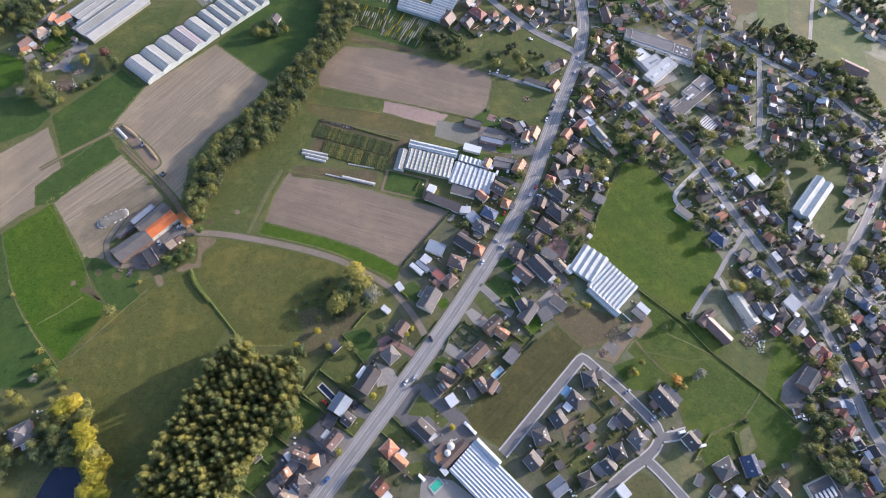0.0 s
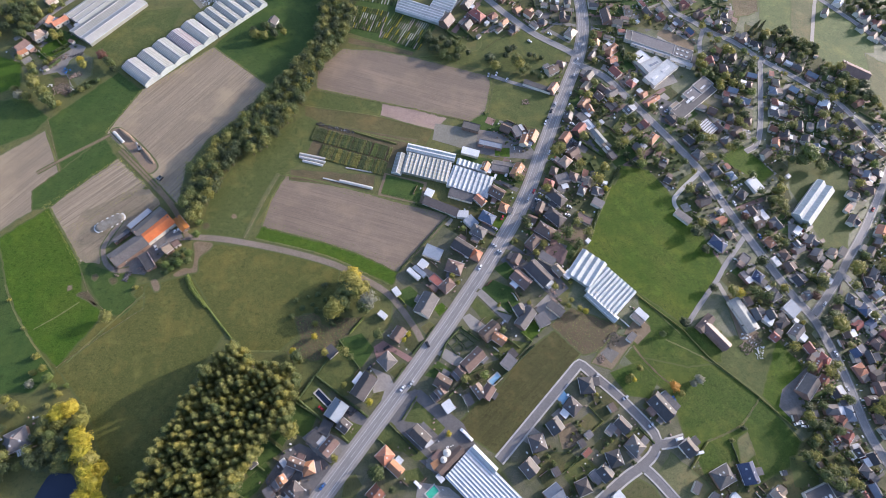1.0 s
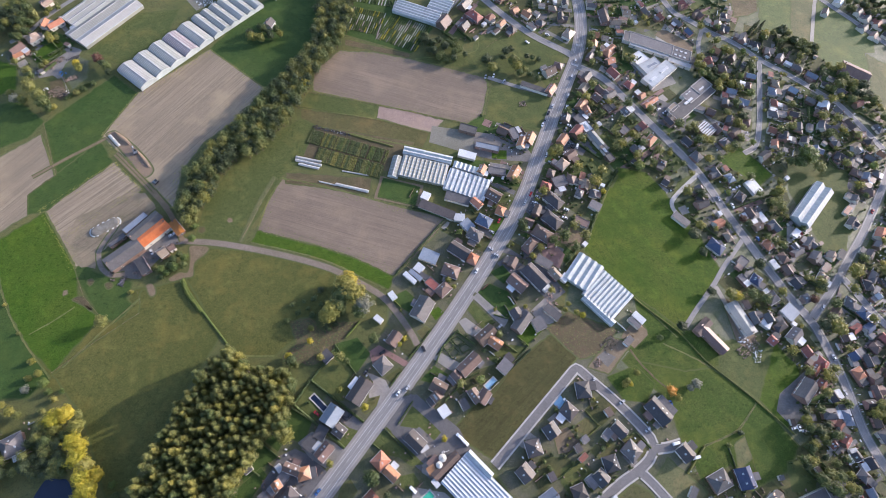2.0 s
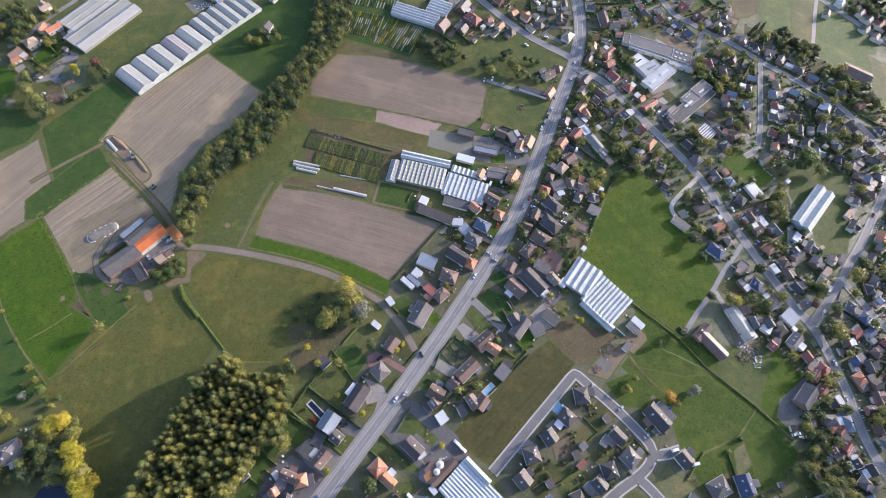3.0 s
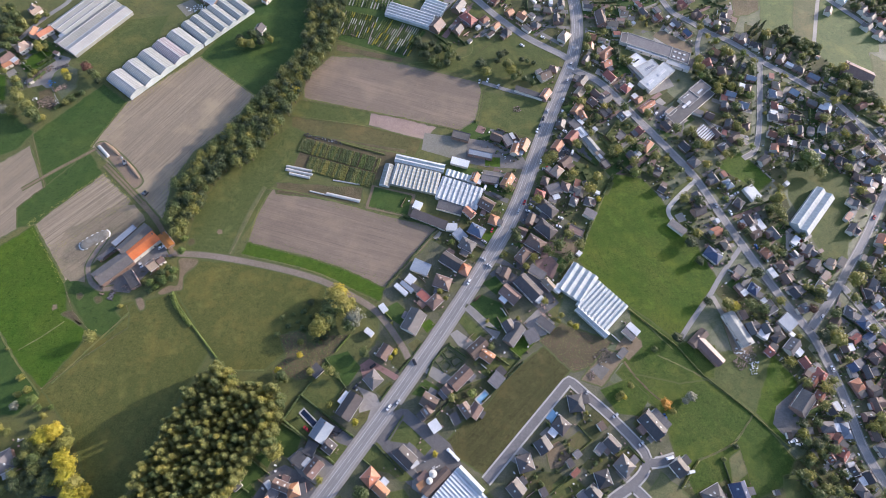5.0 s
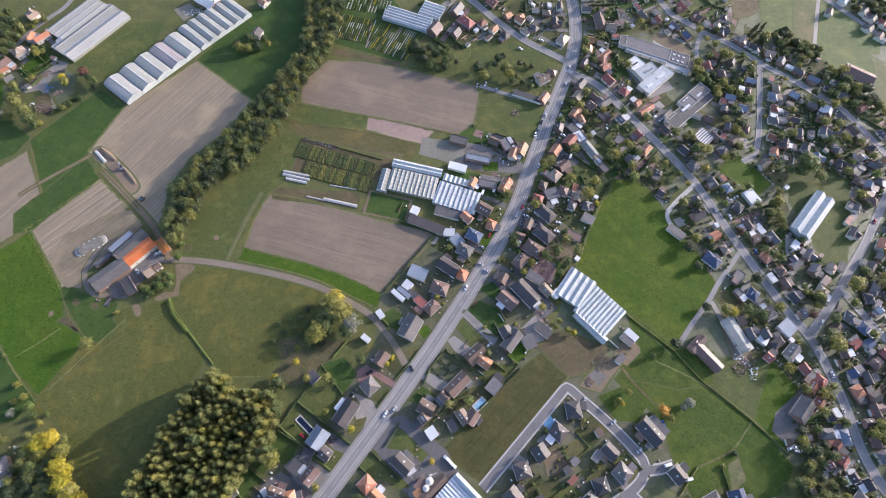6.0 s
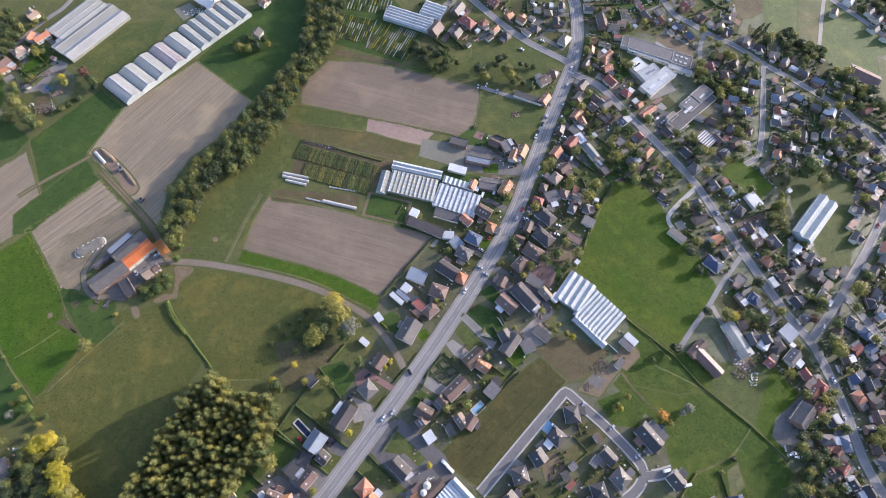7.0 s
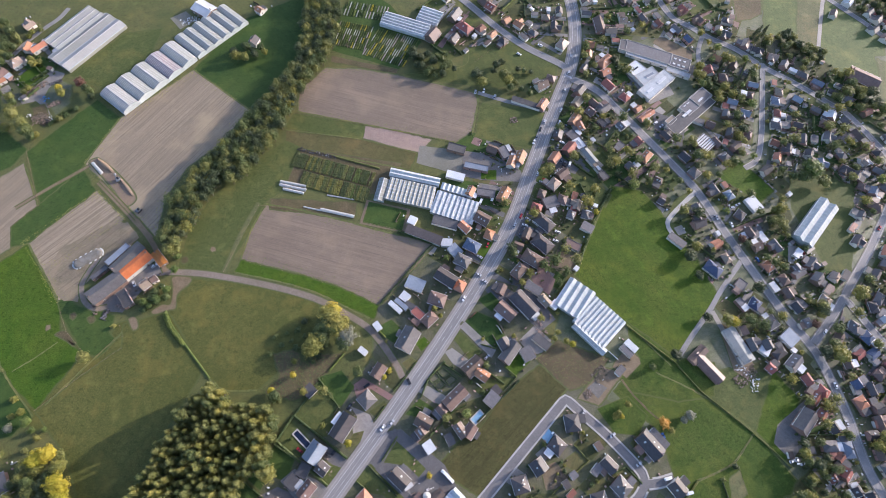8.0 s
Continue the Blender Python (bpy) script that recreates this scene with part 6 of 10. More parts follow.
patch("plot_lawn", [(8.3, 11.7), (16.3, 13.6), (19.8, 8.7), (14.9, 4.4), (9.2, 6.5)], "olive_grass", "garden lawn with worn patches beside a house", "lawn", rough_edge=0.4)
patch("plot_lawn", [(-25.8, 7.0), (-20.8, 10.1), (-16.5, 4.1), (-20.9, -2.5), (-27.4, -1.9)], "lawn", "garden lawn with worn patches beside a house", "lawn", rough_edge=0.4)
patch("plot_lawn", [(125.3, 51.3), (136.3, 60.7), (146.4, 51.6), (135.3, 42.1)], "lawn", "garden lawn with worn patches beside a house", "lawn", rough_edge=0.4)
patch("plot_lawn", [(115.9, 40.1), (125.5, 46.8), (132.7, 41.7), (125.5, 34.8)], "lawn", "garden lawn with worn patches beside a house", "lawn", rough_edge=0.4)
patch("plot_lawn", [(86.6, 13.1), (94.4, 22.7), (110.4, 22.8), (115.3, 18.3), (102.1, 10.3), (92.8, 3.7)], "lawn", "garden lawn with worn patches beside a house", "lawn", rough_edge=0.4)
patch("plot_lawn", [(125.3, 26.8), (135.4, 34.9), (145.5, 28.3), (137.4, 23.0), (131.8, 21.6)], "lawn", "garden lawn with worn patches beside a house", "lawn", rough_edge=0.4)
patch("plot_lawn", [(147.4, 33.7), (155.4, 37.2), (164.3, 28.5), (160.9, 21.8)], "lawn", "garden lawn with worn patches beside a house", "lawn", rough_edge=0.4)
patch("plot_lawn", [(106.2, 16.3), (117.5, 21.5), (127.2, 13.9), (121.1, 7.6), (110.1, 2.6), (105.5, 8.7)], "olive_grass", "garden lawn with worn patches beside a house", "lawn", rough_edge=0.4)
patch("plot_yard", [(102.9, 37.6), (112.4, 41.4), (120.8, 31.4), (114.4, 26.4), (105.3, 24.7)], "dirt", "bare yard behind a house", "yard", rough_edge=0.4)
patch("plot_drive", [(80.7, 29.7), (88.4, 37.4), (94.2, 33.2), (87.6, 25.9)], "gravel", "paved drive beside a house", "drive", rough_edge=0.4)
patch("plot_drive", [(99.9, 45.1), (105.8, 49.6), (110.2, 45.2), (105.0, 40.7)], "gravel", "paved drive beside a house", "drive", rough_edge=0.4)
patch("plot_drive", [(156.7, 40.6), (161.6, 43.4), (164.8, 40.0), (159.7, 36.5)], "paving", "paved drive beside a house", "drive", rough_edge=0.4)
patch("plot_drive", [(145.9, 23.7), (150.1, 27.0), (156.8, 18.9), (152.0, 16.6)], "paving", "paved drive beside a house", "drive", rough_edge=0.4)
patch("plot_lawn", [(142.5, 72.5), (163.1, 80.5), (174.8, 68.7), (166.9, 56.5), (151.9, 58.1)], "field_green", "garden lawn with worn patches beside a house", "lawn", rough_edge=0.4)
# roads and tracks
road("road", [(-55.9, -25.7), (-38.1, -0.6), (-27.3, 14.6), (-16.0, 30.4), (-4.1, 47.1), (8.2, 64.7), (20.9, 83.2), (34.0, 102.7), (47.3, 123.3), (60.9, 145.0), (74.5, 168.0), (86.9, 190.2), (98.5, 216.2), (113.6, 256.6), (128.7, 295.9), (142, 328.6), (152.2, 354.9), (159.8, 388.9), (161, 422.9), (156.2, 470.8)], 7.8, "asphalt", "straight grey asphalt main road with cycle lanes", 1.9, "cl")
road("road", [(149.9, 343.9), (174.4, 329.4), (197.7, 298.2), (221.7, 265.2), (240.3, 237), (255.7, 200.8), (270.4, 168.5), (287.3, 133.4), (298.8, 114.4), (304.9, 93.9), (309.4, 70.5), (312.9, 35.8), (324.6, 5.6)], 5.4, "asphalt", "grey asphalt village street", 1.1, "")
road("road", [(459.4, 310), (411.8, 251.5), (395, 227.9), (365.7, 189.3), (341.4, 161.1), (326.1, 143.2), (300.7, 117.5)], 4.8, "asphalt", "curved grey village street", 0.9, "")
road("road", [(333.4, 151.4), (344.4, 131.5), (354.8, 114.5), (376.5, 90.4)], 4.6, "asphalt", "grey village street", 0.9, "")
road("road", [(151.7, 350.8), (144.2, 358.3), (114.3, 376.5), (89.3, 398.7), (68.8, 420.7), (47.6, 441.7)], 5.2, "asphalt", "grey village street", 1.0, "")
road("road", [(327.4, 369.3), (317.4, 330.5), (306.7, 291.3), (297.2, 267.7), (284.7, 258.6)], 3.8, "asphalt", "narrow grey lane", 0.5, "")
road("road", [(243, 447), (247.4, 434.2), (254.7, 418.8), (269.6, 408.5), (284, 396.9), (306.7, 383.8), (327.3, 364.7), (350.1, 348.7), (374.9, 328.6), (390.7, 313.8), (414.6, 268.1), (436.5, 230.7)], 4.6, "asphalt", "grey village street", 0.9, "")
road("road", [(279.2, 400.5), (271, 381), (268.5, 365.8)], 4.0, "asphalt", "short grey lane", 0, "")
road("lane", [(424.9, 486.4), (407.7, 450.4), (384.3, 387.3)], 3.5, "gravel", "pale farm lane between meadows", 0, "")
road("road", [(410.5, 457.5), (415.5, 452.3), (427.9, 438.5), (441.8, 423.5), (459.9, 401.4), (480, 380.1), (506, 352)], 4.6, "asphalt", "pale grey lane along gardens", 0.6, "")
road("track", [(-147.1, 160.2), (-123.3, 159.3), (-95.9, 155.4), (-68.1, 149.8), (-44.1, 142.9), (-23.9, 133.3), (-7.9, 123.8), (2.2, 113.1), (12.1, 99.5), (16.8, 91)], 3.2, "track_gravel", "pale brown gravel farm track", 0, "")
road("track", [(-108.3, 160.7), (-101, 190.3), (-92.3, 215.2)], 1.2, "dry_grass", "narrow trodden path along a field", 0, "")
road("track", [(-208.8, 229.8), (-185.8, 208.7), (-161.4, 185.3)], 0.5, "dirt", "worn wheel rut of a field track", 0, "")
road("track", [(-209.9, 227.8), (-186.9, 206.8), (-162.5, 183.5)], 0.5, "dirt", "worn wheel rut of a field track", 0, "")
road("track", [(-260.3, 205.6), (-242.3, 222.4), (-229.6, 233.2), (-219.2, 242.2)], 0.9, "dirt", "narrow dirt path between fields", 0, "")
road("track", [(-147.1, 160.2), (-158.5, 178.6), (-175.8, 198.9)], 2.4, "dirt", "narrow dirt track", 0, "")
road("track", [(-179.2, 134.6), (-187, 133.1), (-195, 138.2), (-199.7, 148.9), (-197.6, 159), (-194.2, 168.4), (-193, 175.4)], 2.0, "track_gravel", "tan dirt loop round a barn", 0, "")
road("road", [(65.3, 18), (93, 47.5), (114.7, 70.5), (120.4, 76.6), (122.3, 78.0), (124.4, 76.8), (132.0, 69.8), (146.6, 56.6), (162.8, 39.2), (167, 31.4), (163.6, 23), (155, 15.8), (141.1, 7.3), (119.5, -8.7), (108.1, -17.6)], 5.2, "estate_asphalt", "new grey estate road", 0.9, "", "kerb_concrete")
road("road", [(155, 15.8), (162.8, 8.5), (176, -7), (184.4, -17.5)], 5.0, "estate_asphalt", "new grey estate road", 0.9, "", "kerb_concrete")
road("road", [(165.3, 28.1), (175.9, 29.2), (185.8, 31.7)], 5.0, "estate_asphalt", "short estate road end", 1.0, "", "kerb_concrete")
road("road", [(240, 235.9), (219.4, 216.9), (212.3, 207.1), (215.4, 197.1), (221.5, 188.9)], 3.4, "kerb_concrete", "pale curved lane round houses", 0.0, "")
road("road", [(262.8, 177.8), (242, 154.1), (231.2, 140), (215.1, 121.9), (202.6, 106.8)], 3.4, "asphalt", "narrow grey lane", 0, "")
road("road", [(232.7, 139.2), (239.8, 118.6), (245.6, 100.1)], 3.5, "gravel", "gravel drive", 0, "")
road("road", [(71.4, 324), (94.8, 316.3), (126.4, 308.2)], 3.6, "asphalt", "narrow side lane", 0.0, "")
road("road", [(55.8, 127), (66.6, 116.9), (76, 107)], 3.2, "paving", "narrow paved drive", 0, "")
road("track", [(-317.1, 329.9), (-307.6, 340.3), (-299.9, 357.7), (-289.4, 374.7), (-282.0, 385.2), (-277.5, 397.1)], 3.6, "asphalt", "narrow grey lane between houses", 0, "")
road("road", [(11.4, 58), (24.1, 47.7), (36.6, 36.7)], 5.0, "dark_asphalt", "dark asphalt drive", 0, "")
lay_roads()
for x0, y0, x1, y1 in (
    (146.9, 345.9, 152.2, 343.7),
    (153.8, 368.7, 159.9, 367.9),
):      # white bars of the zebra crossings
    crossing = tagged(new("zebra_crossing"), "white painted bars of a zebra crossing", "crossing", "", "structure")
    b = Build()
    b.box(-1.4, 1.4, -0.25, 0.25, -0.05, 0)
    bar = b.mesh("bar", "line_paint")
    for k in range(7):
        part("bar", bar, crossing, pose(x0 + (x1 - x0) * k / 6, y0 + (y1 - y0) * k / 6, 0.2, 0, 0, math.degrees(math.atan2(y1 - y0, x1 - x0)) + 90))
# greenhouses and halls
glasshouse(134.3, 145.8, -35.5, 4, 5.09, 23.9, rise=1.4)
glasshouse(149.7, 129.4, -44.8, 9, 2.98, 25.2, rise=0.95)
glasshouse(141.6, 117.8, -135.4, 1, 4.86, 27.2, rise=1.0)
glasshouse(18.1, 225.6, -12.3, 11, 3.21, 18.3, glaze='green_glazing', rise=0.6)
glasshouse(51.2, 214.4, -17.5, 9, 3.58, 19.2, glaze='patchy_glazing', rise=0.6, eave=3.2)
glasshouse(21.1, 239.5, -102.0, 2, 3.38, 38.3, rise=0.9)
glasshouse(53.0, 228.9, -16.8, 7, 3.51, 5.6, rise=0.9)
glasshouse(-3.5, 228.1, -11.0, 1, 7.53, 18.8, rise=2.6, eave=1.2, arched=True, glaze='film_cover')
glasshouse(326.8, 210.0, -43.2, 2, 7.67, 45.3, rise=2.2, eave=4.5)
glasshouse(63.7, -4.9, -133.4, 11, 2.10, 64.5, glaze='blue_glazing', rise=0.38, bars=4.0)
glasshouse(55.8, 18.9, -133.9, 1, 3.83, 19.2, rise=1.2, eave=3.6)
glasshouse(-193.2, 325.5, 52.6, 5, 14.60, 27.7, rise=3.0, eave=2.6, arched=True, glaze='film_cover', bars=1.6, darks=((0, 'pale_film'), (3, 'pink_film')))
glasshouse(-153.6, 376.9, 50.6, 6, 8.95, 29.2, rise=2.0, eave=2.6, arched=True, glaze='film_cover', bars=2.0)
glasshouse(-250.1, 359.1, 147.4, 2, 11.67, 59.8, rise=1.8, eave=3.0, glaze='film_cover', bars=2.0, darks=((0, 'pale_film'),))
glasshouse(-264.4, 372.6, 148.3, 3, 6.41, 47.6, rise=1.4, eave=3.0, glaze='film_cover', bars=2.0)
glasshouse(9.1, 393.3, -108.8, 5, 3.21, 41.6, rise=0.9)
glasshouse(30.3, 404.6, -111.1, 5, 3.44, 19.4, rise=0.9)
tunnel(-69.3, 231.8, -10.4, 19.9, 2.4, 1.3)
tunnel(-69.2, 228.9, -11.6, 20.4, 2.4, 1.3)
tunnel(-68.5, 225.8, -11.9, 15.9, 2.2, 1.3)
tunnel(-34.8, 208.6, -12.1, 25.4, 2.6, 1.4)
tunnel(-53.2, 211.6, -12.2, 13.2, 1.2, 0.7)
tunnel(-33.4, 221.6, -8.6, 20.6, 1.2, 0.7)
tunnel(-213.1, 240.1, -44.4, 12.7, 2.6, 1.2)
# houses along the main road and in the estate
house(-54.0, 1.2, -40, 7.4, 7.3, "hip", "dark", 3.7, wall="brick_wall", sky=3)
house(-47.5, 13.2, -74, 6.8, 6.5, "hip", "orange", 3.7, wall="brick_wall")
house(-54.7, 15.6, -20, 9.4, 4.6, "gable", "brown", 3.7, wall="pale_wall", sky=3)
house(-62.0, 6.8, -52, 4.4, 4.6, "gable", "orange", 3.7, wall="pale_wall", sky=3)
house(-64.2, 5.0, -38, 6.0, 6.2, "flat", "dark", 3.0, wall="brick_wall")
house(-59.1, 11.2, -33, 6.0, 5.4, "flat", "dark", 3.0, wall="brick_wall")
house(-59.5, -6.3, -27, 9.4, 6.2, "gable", "tan", 3.7, wall="brick_wall", sky=1)
house(-37.0, 25.2, 52, 9.5, 6.9, "gable", "brown", 3.7, wall="pale_wall", sky=3)
house(-29.0, 36.8, -36, 6.4, 6.2, "gable", "dark", 3.7, wall="pale_wall", sky=2)
house(-34.4, 45.6, 59, 11.3, 9.2, "gable", "bluegrey", 3.7, wall="brick_wall")
house(-18.7, 60.4, 59, 15.3, 9.2, "gable", "dark", 3.7, wall="pale_wall")
house(-5.2, 76.6, -46, 9.1, 8.5, "hip", "grey", 3.7, wall="pale_wall")
house(1.3, 94.1, 60, 8.8, 6.9, "gable", "brown", 3.7, wall="brick_wall")
house(19.4, 115.0, 63, 15.3, 10.8, "gable", "grey", 3.7, wall="pale_wall", sky=1)
house(33.5, 129.2, 45, 9.5, 6.9, "hip", "brown", 3.7, wall="brick_wall", sky=1)
house(26.4, 132.6, -42, 11.0, 6.2, "flat", "red", 3.0, wall="brick_wall", sky=2)
house(38.5, 143.1, -18, 11.3, 8.5, "hip", "brown", 3.7, wall="brick_wall", sky=2)
house(44.8, 158.9, -33, 14.7, 8.5, "gable", "dark", 3.7, wall="brick_wall")
house(56.2, 172.1, -28, 10.4, 7.7, "hip", "grey", 3.7, wall="pale_wall", sky=1)
house(63.2, 183.6, -28, 10.6, 7.7, "hip", "blue", 3.7, wall="brick_wall", sky=1)
house(58.3, 198.3, -45, 8.4, 5.4, "gable", "orange", 3.7, wall="pale_wall", sky=1)
house(71.3, 205.6, -31, 10.6, 8.5, "gable", "brown", 3.7, wall="brick_wall", sky=3)
house(88.0, 226.3, 62, 11.6, 6.9, "gable", "orange", 3.7, wall="brick_wall", sky=3)
house(63.0, 228.0, 66, 7.5, 5.4, "gable", "orange", 3.7, wall="brick_wall", sky=3)
house(74.8, 227.7, -8, 13.7, 6.2, "flat", "dark", 3.0, wall="brick_wall")
house(95.8, 255.3, 70, 8.7, 6.2, "gable", "orange", 3.7, wall="pale_wall", sky=2)
house(102.5, 259.6, 67, 10.3, 6.9, "gable", "orange", 3.7, wall="brick_wall", sky=2)
house(90.2, 264.4, -64, 11.1, 6.9, "flat", "felt", 3.0, wall="brick_wall", sky=2)
house(124.2, 311.5, 57, 9.4, 6.2, "gable", "orange", 3.7, wall="brick_wall", sky=3)
house(124.9, 331.9, 32, 10.2, 7.7, "gable", "brown", 3.7, wall="pale_wall", sky=3)
house(-3.6, 20.2, 46, 8.3, 7.7, "hip", "orange", 3.7, wall="brick_wall", sky=1)
house(3.0, 13.4, -40, 8.5, 5.4, "gable", "orange", 3.7, wall="pale_wall")
house(-7.9, -0.3, 47, 7.1, 7.7, "gable", "red", 3.7, wall="brick_wall", sky=2)
house(16.9, 31.4, -41, 11.3, 7.7, "gable", "dark", 3.7, wall="pale_wall", sky=1)
house(30.6, 63.7, -28, 9.6, 7.7, "gable", "brown", 3.7, wall="pale_wall", sky=1)
house(29.6, 58.1, -51, 5.1, 6.2, "gable", "brown", 3.7, wall="pale_wall", sky=3)
house(50.4, 78.4, 44, 15.5, 7.7, "gable", "brown", 3.7, wall="pale_wall", sky=2)
house(42.0, 70.8, -47, 5.7, 5.4, "gable", "brown", 3.7, wall="brick_wall")
house(53.8, 58.7, -54, 8.5, 5.4, "gable", "brown", 3.7, wall="brick_wall", sky=3)
house(59.4, 58.2, 56, 8.1, 6.2, "gable", "brown", 3.7, wall="brick_wall")
house(62.2, 97.9, 42, 12.9, 8.5, "gable", "brown", 3.7, wall="brick_wall", sky=3)
house(68.0, 93.0, -35, 8.6, 6.2, "gable", "orange", 3.7, wall="brick_wall", sky=3)
house(86.8, 107.5, 54, 14.9, 7.7, "gable", "grey", 3.7, wall="brick_wall")
house(83.3, 113.4, -61, 6.5, 6.9, "gable", "dark", 3.7, wall="pale_wall")
house(85.5, 135.7, -42, 13.3, 8.5, "gable", "brown", 3.7, wall="brick_wall", sky=1)
house(98.7, 140.9, -48, 18.7, 10.0, "gable", "dark", 3.7, wall="pale_wall")
house(96.3, 165.2, 49, 10.9, 6.9, "hip", "brown", 3.7, wall="brick_wall", sky=2)
house(106.0, 174.8, -33, 13.4, 9.2, "hip", "brown", 3.7, wall="brick_wall", sky=3)
house(114.5, 186.6, -42, 14.2, 9.2, "hip", "dark", 3.7, wall="brick_wall")
house(117.1, 203.6, -43, 14.2, 8.5, "hip", "dark", 3.7, wall="pale_wall")
house(123.9, 221.4, 20, 11.7, 9.2, "flat", "felt", 3.0, wall="brick_wall", sky=2)
house(137.2, 186.6, -28, 12.7, 6.9, "flat", "brown", 2.6, wall="pale_wall", sky=3)
house(112.9, 143.5, -50, 8.4, 5.4, "gable", "tan", 3.7, wall="brick_wall", sky=1)
house(129.7, 260.2, 56, 9.0, 6.9, "gable", "orange", 3.7, wall="brick_wall")
house(142.8, 269.6, 51, 10.5, 8.5, "gable", "red", 3.0, wall="brick_wall")
house(127.2, 236.7, 50, 9.3, 6.9, "hip", "tan", 3.7, wall="brick_wall")
house(134.8, 246.5, 41, 9.1, 6.2, "gable", "brown", 3.0, wall="brick_wall")
house(149.7, 298.0, 56, 10.6, 6.9, "gable", "orange", 3.0, wall="brick_wall", sky=1)
house(153.4, 292.2, -71, 7.9, 5.4, "gable", "orange", 3.0, wall="pale_wall", sky=3)
house(147.0, 282.4, -48, 11.5, 8.5, "flat", "felt", 2.6, wall="brick_wall", sky=1)
house(146.6, 378.6, 56, 11.3, 7.7, "hip", "tan", 3.0, wall="pale_wall", sky=1)
house(182.9, 402.9, -84, 16.1, 8.5, "gable", "brown", 3.0, wall="brick_wall")
house(183.1, 361.5, 44, 16.1, 7.7, "hip", "orange", 3.0, wall="brick_wall", sky=2)
house(181.3, 349.1, 28, 7.6, 6.2, "gable", "orange", 3.0, wall="brick_wall", sky=2)
house(182.4, 335.0, -51, 10.0, 7.7, "gable", "red", 3.0, wall="pale_wall")
house(194.6, 323.1, -46, 7.7, 7.5, "hip", "red", 2.7, wall="brick_wall", sky=1)
house(157.2, 328.8, 54, 9.3, 6.2, "gable", "dark", 3.0, wall="brick_wall")
house(153.7, 316.2, 53, 9.1, 6.2, "gable", "tan", 3.0, wall="brick_wall")
house(163.9, 306.8, -48, 7.0, 6.9, "gable", "brown", 3.0, wall="brick_wall", sky=3)
house(172.2, 296.4, -55, 8.4, 6.2, "flat", "felt", 2.6, wall="brick_wall")
house(187.6, 293.7, -55, 7.2, 6.1, "gable", "grey", 2.7, wall="pale_wall", sky=3)
house(199.9, 279.4, -55, 7.1, 6.8, "gable", "red", 2.7, wall="brick_wall")
house(184.4, 275.1, -49, 7.0, 6.1, "flat", "dark", 2.6, wall="brick_wall")
house(210.8, 305.2, 38, 16.6, 4.8, "gable", "orange", 2.7, wall="brick_wall", sky=2)
house(204.1, 311.7, 39, 5.7, 5.5, "gable", "orange", 2.7, wall="brick_wall")
house(203.8, 264.9, 50, 13.2, 6.8, "hip", "orange", 2.7, wall="brick_wall", sky=2)
house(210.1, 243.3, -26, 6.5, 5.5, "hip", "brown", 2.7, wall="brick_wall", sky=2)
house(209.4, 225.2, -34, 5.2, 6.1, "gable", "dark", 2.7, wall="brick_wall", sky=2)
house(235.8, 265.8, -51, 8.8, 7.5, "gable", "black", 2.7, wall="brick_wall", sky=2)
house(240.6, 251.4, 40, 9.1, 8.1, "hip", "grey", 2.7, wall="brick_wall")
house(268.9, 267.0, 33, 8.3, 7.5, "hip", "grey", 2.7, wall="brick_wall", sky=3)
house(238.6, 170.3, -43, 12.9, 9.5, "hip", "blue", 2.7, wall="pale_wall")
house(256.9, 158.8, -42, 7.8, 8.8, "flat", "dark", 2.6, wall="brick_wall")
house(253.0, 145.6, 35, 5.7, 6.1, "flat", "dark", 2.6, wall="brick_wall", sky=3)
house(263.5, 144.4, 52, 9.0, 7.5, "hip", "blue", 2.7, wall="pale_wall", sky=3)
house(271.9, 131.1, 29, 10.2, 8.8, "hip", "grey", 2.7, wall="brick_wall")
house(294.0, 142.6, -59, 7.5, 7.5, "gable", "black", 2.7, wall="pale_wall")
house(298.6, 131.2, -70, 6.7, 6.1, "hip", "grey", 2.7, wall="pale_wall", sky=1)
house(280.9, 103.2, 42, 12.2, 8.1, "gable", "grey", 2.7, wall="pale_wall", sky=2)
house(287.0, 92.2, -63, 7.1, 6.8, "gable", "red", 2.7, wall="brick_wall")
house(263.6, 99.5, -47, 5.5, 6.8, "gable", "red", 2.7, wall="brick_wall", sky=1)
house(288.9, 80.2, 47, 9.7, 6.1, "gable", "red", 2.7, wall="brick_wall", sky=3)
house(295.2, 84.1, 47, 8.3, 8.1, "hip", "red", 2.7, wall="brick_wall", sky=1)
house(290.3, 69.7, 46, 6.7, 6.1, "gable", "red", 2.7, wall="brick_wall", sky=1)
house(296.1, 61.8, -68, 6.4, 6.8, "gable", "dark", 2.7, wall="pale_wall")
house(320.9, 89.7, -64, 5.8, 7.5, "gable", "blue", 2.7, wall="brick_wall", sky=1)
house(320.0, 77.5, 23, 8.3, 8.1, "hip", "orange", 2.7, wall="brick_wall")
house(318.9, 102.4, -78, 5.2, 6.1, "gable", "brown", 2.7, wall="brick_wall")
house(221.4, 11.8, -79, 11.6, 10.0, "gable", "blue", 3.0, wall="brick_wall", sky=3)
house(204.6, 10.0, 25, 12.5, 10.0, "hip", "grey", 3.0, wall="brick_wall", sky=3)
house(172.6, 50.9, -51, 15.9, 10.0, "gable", "black", 3.0, wall="brick_wall", sky=3)
house(145.0, 39.3, -47, 8.8, 6.9, "gable", "dark", 3.0, wall="pale_wall")
house(124.4, 63.6, -84, 9.9, 8.9, "hip", "black", 3.0, wall="brick_wall")
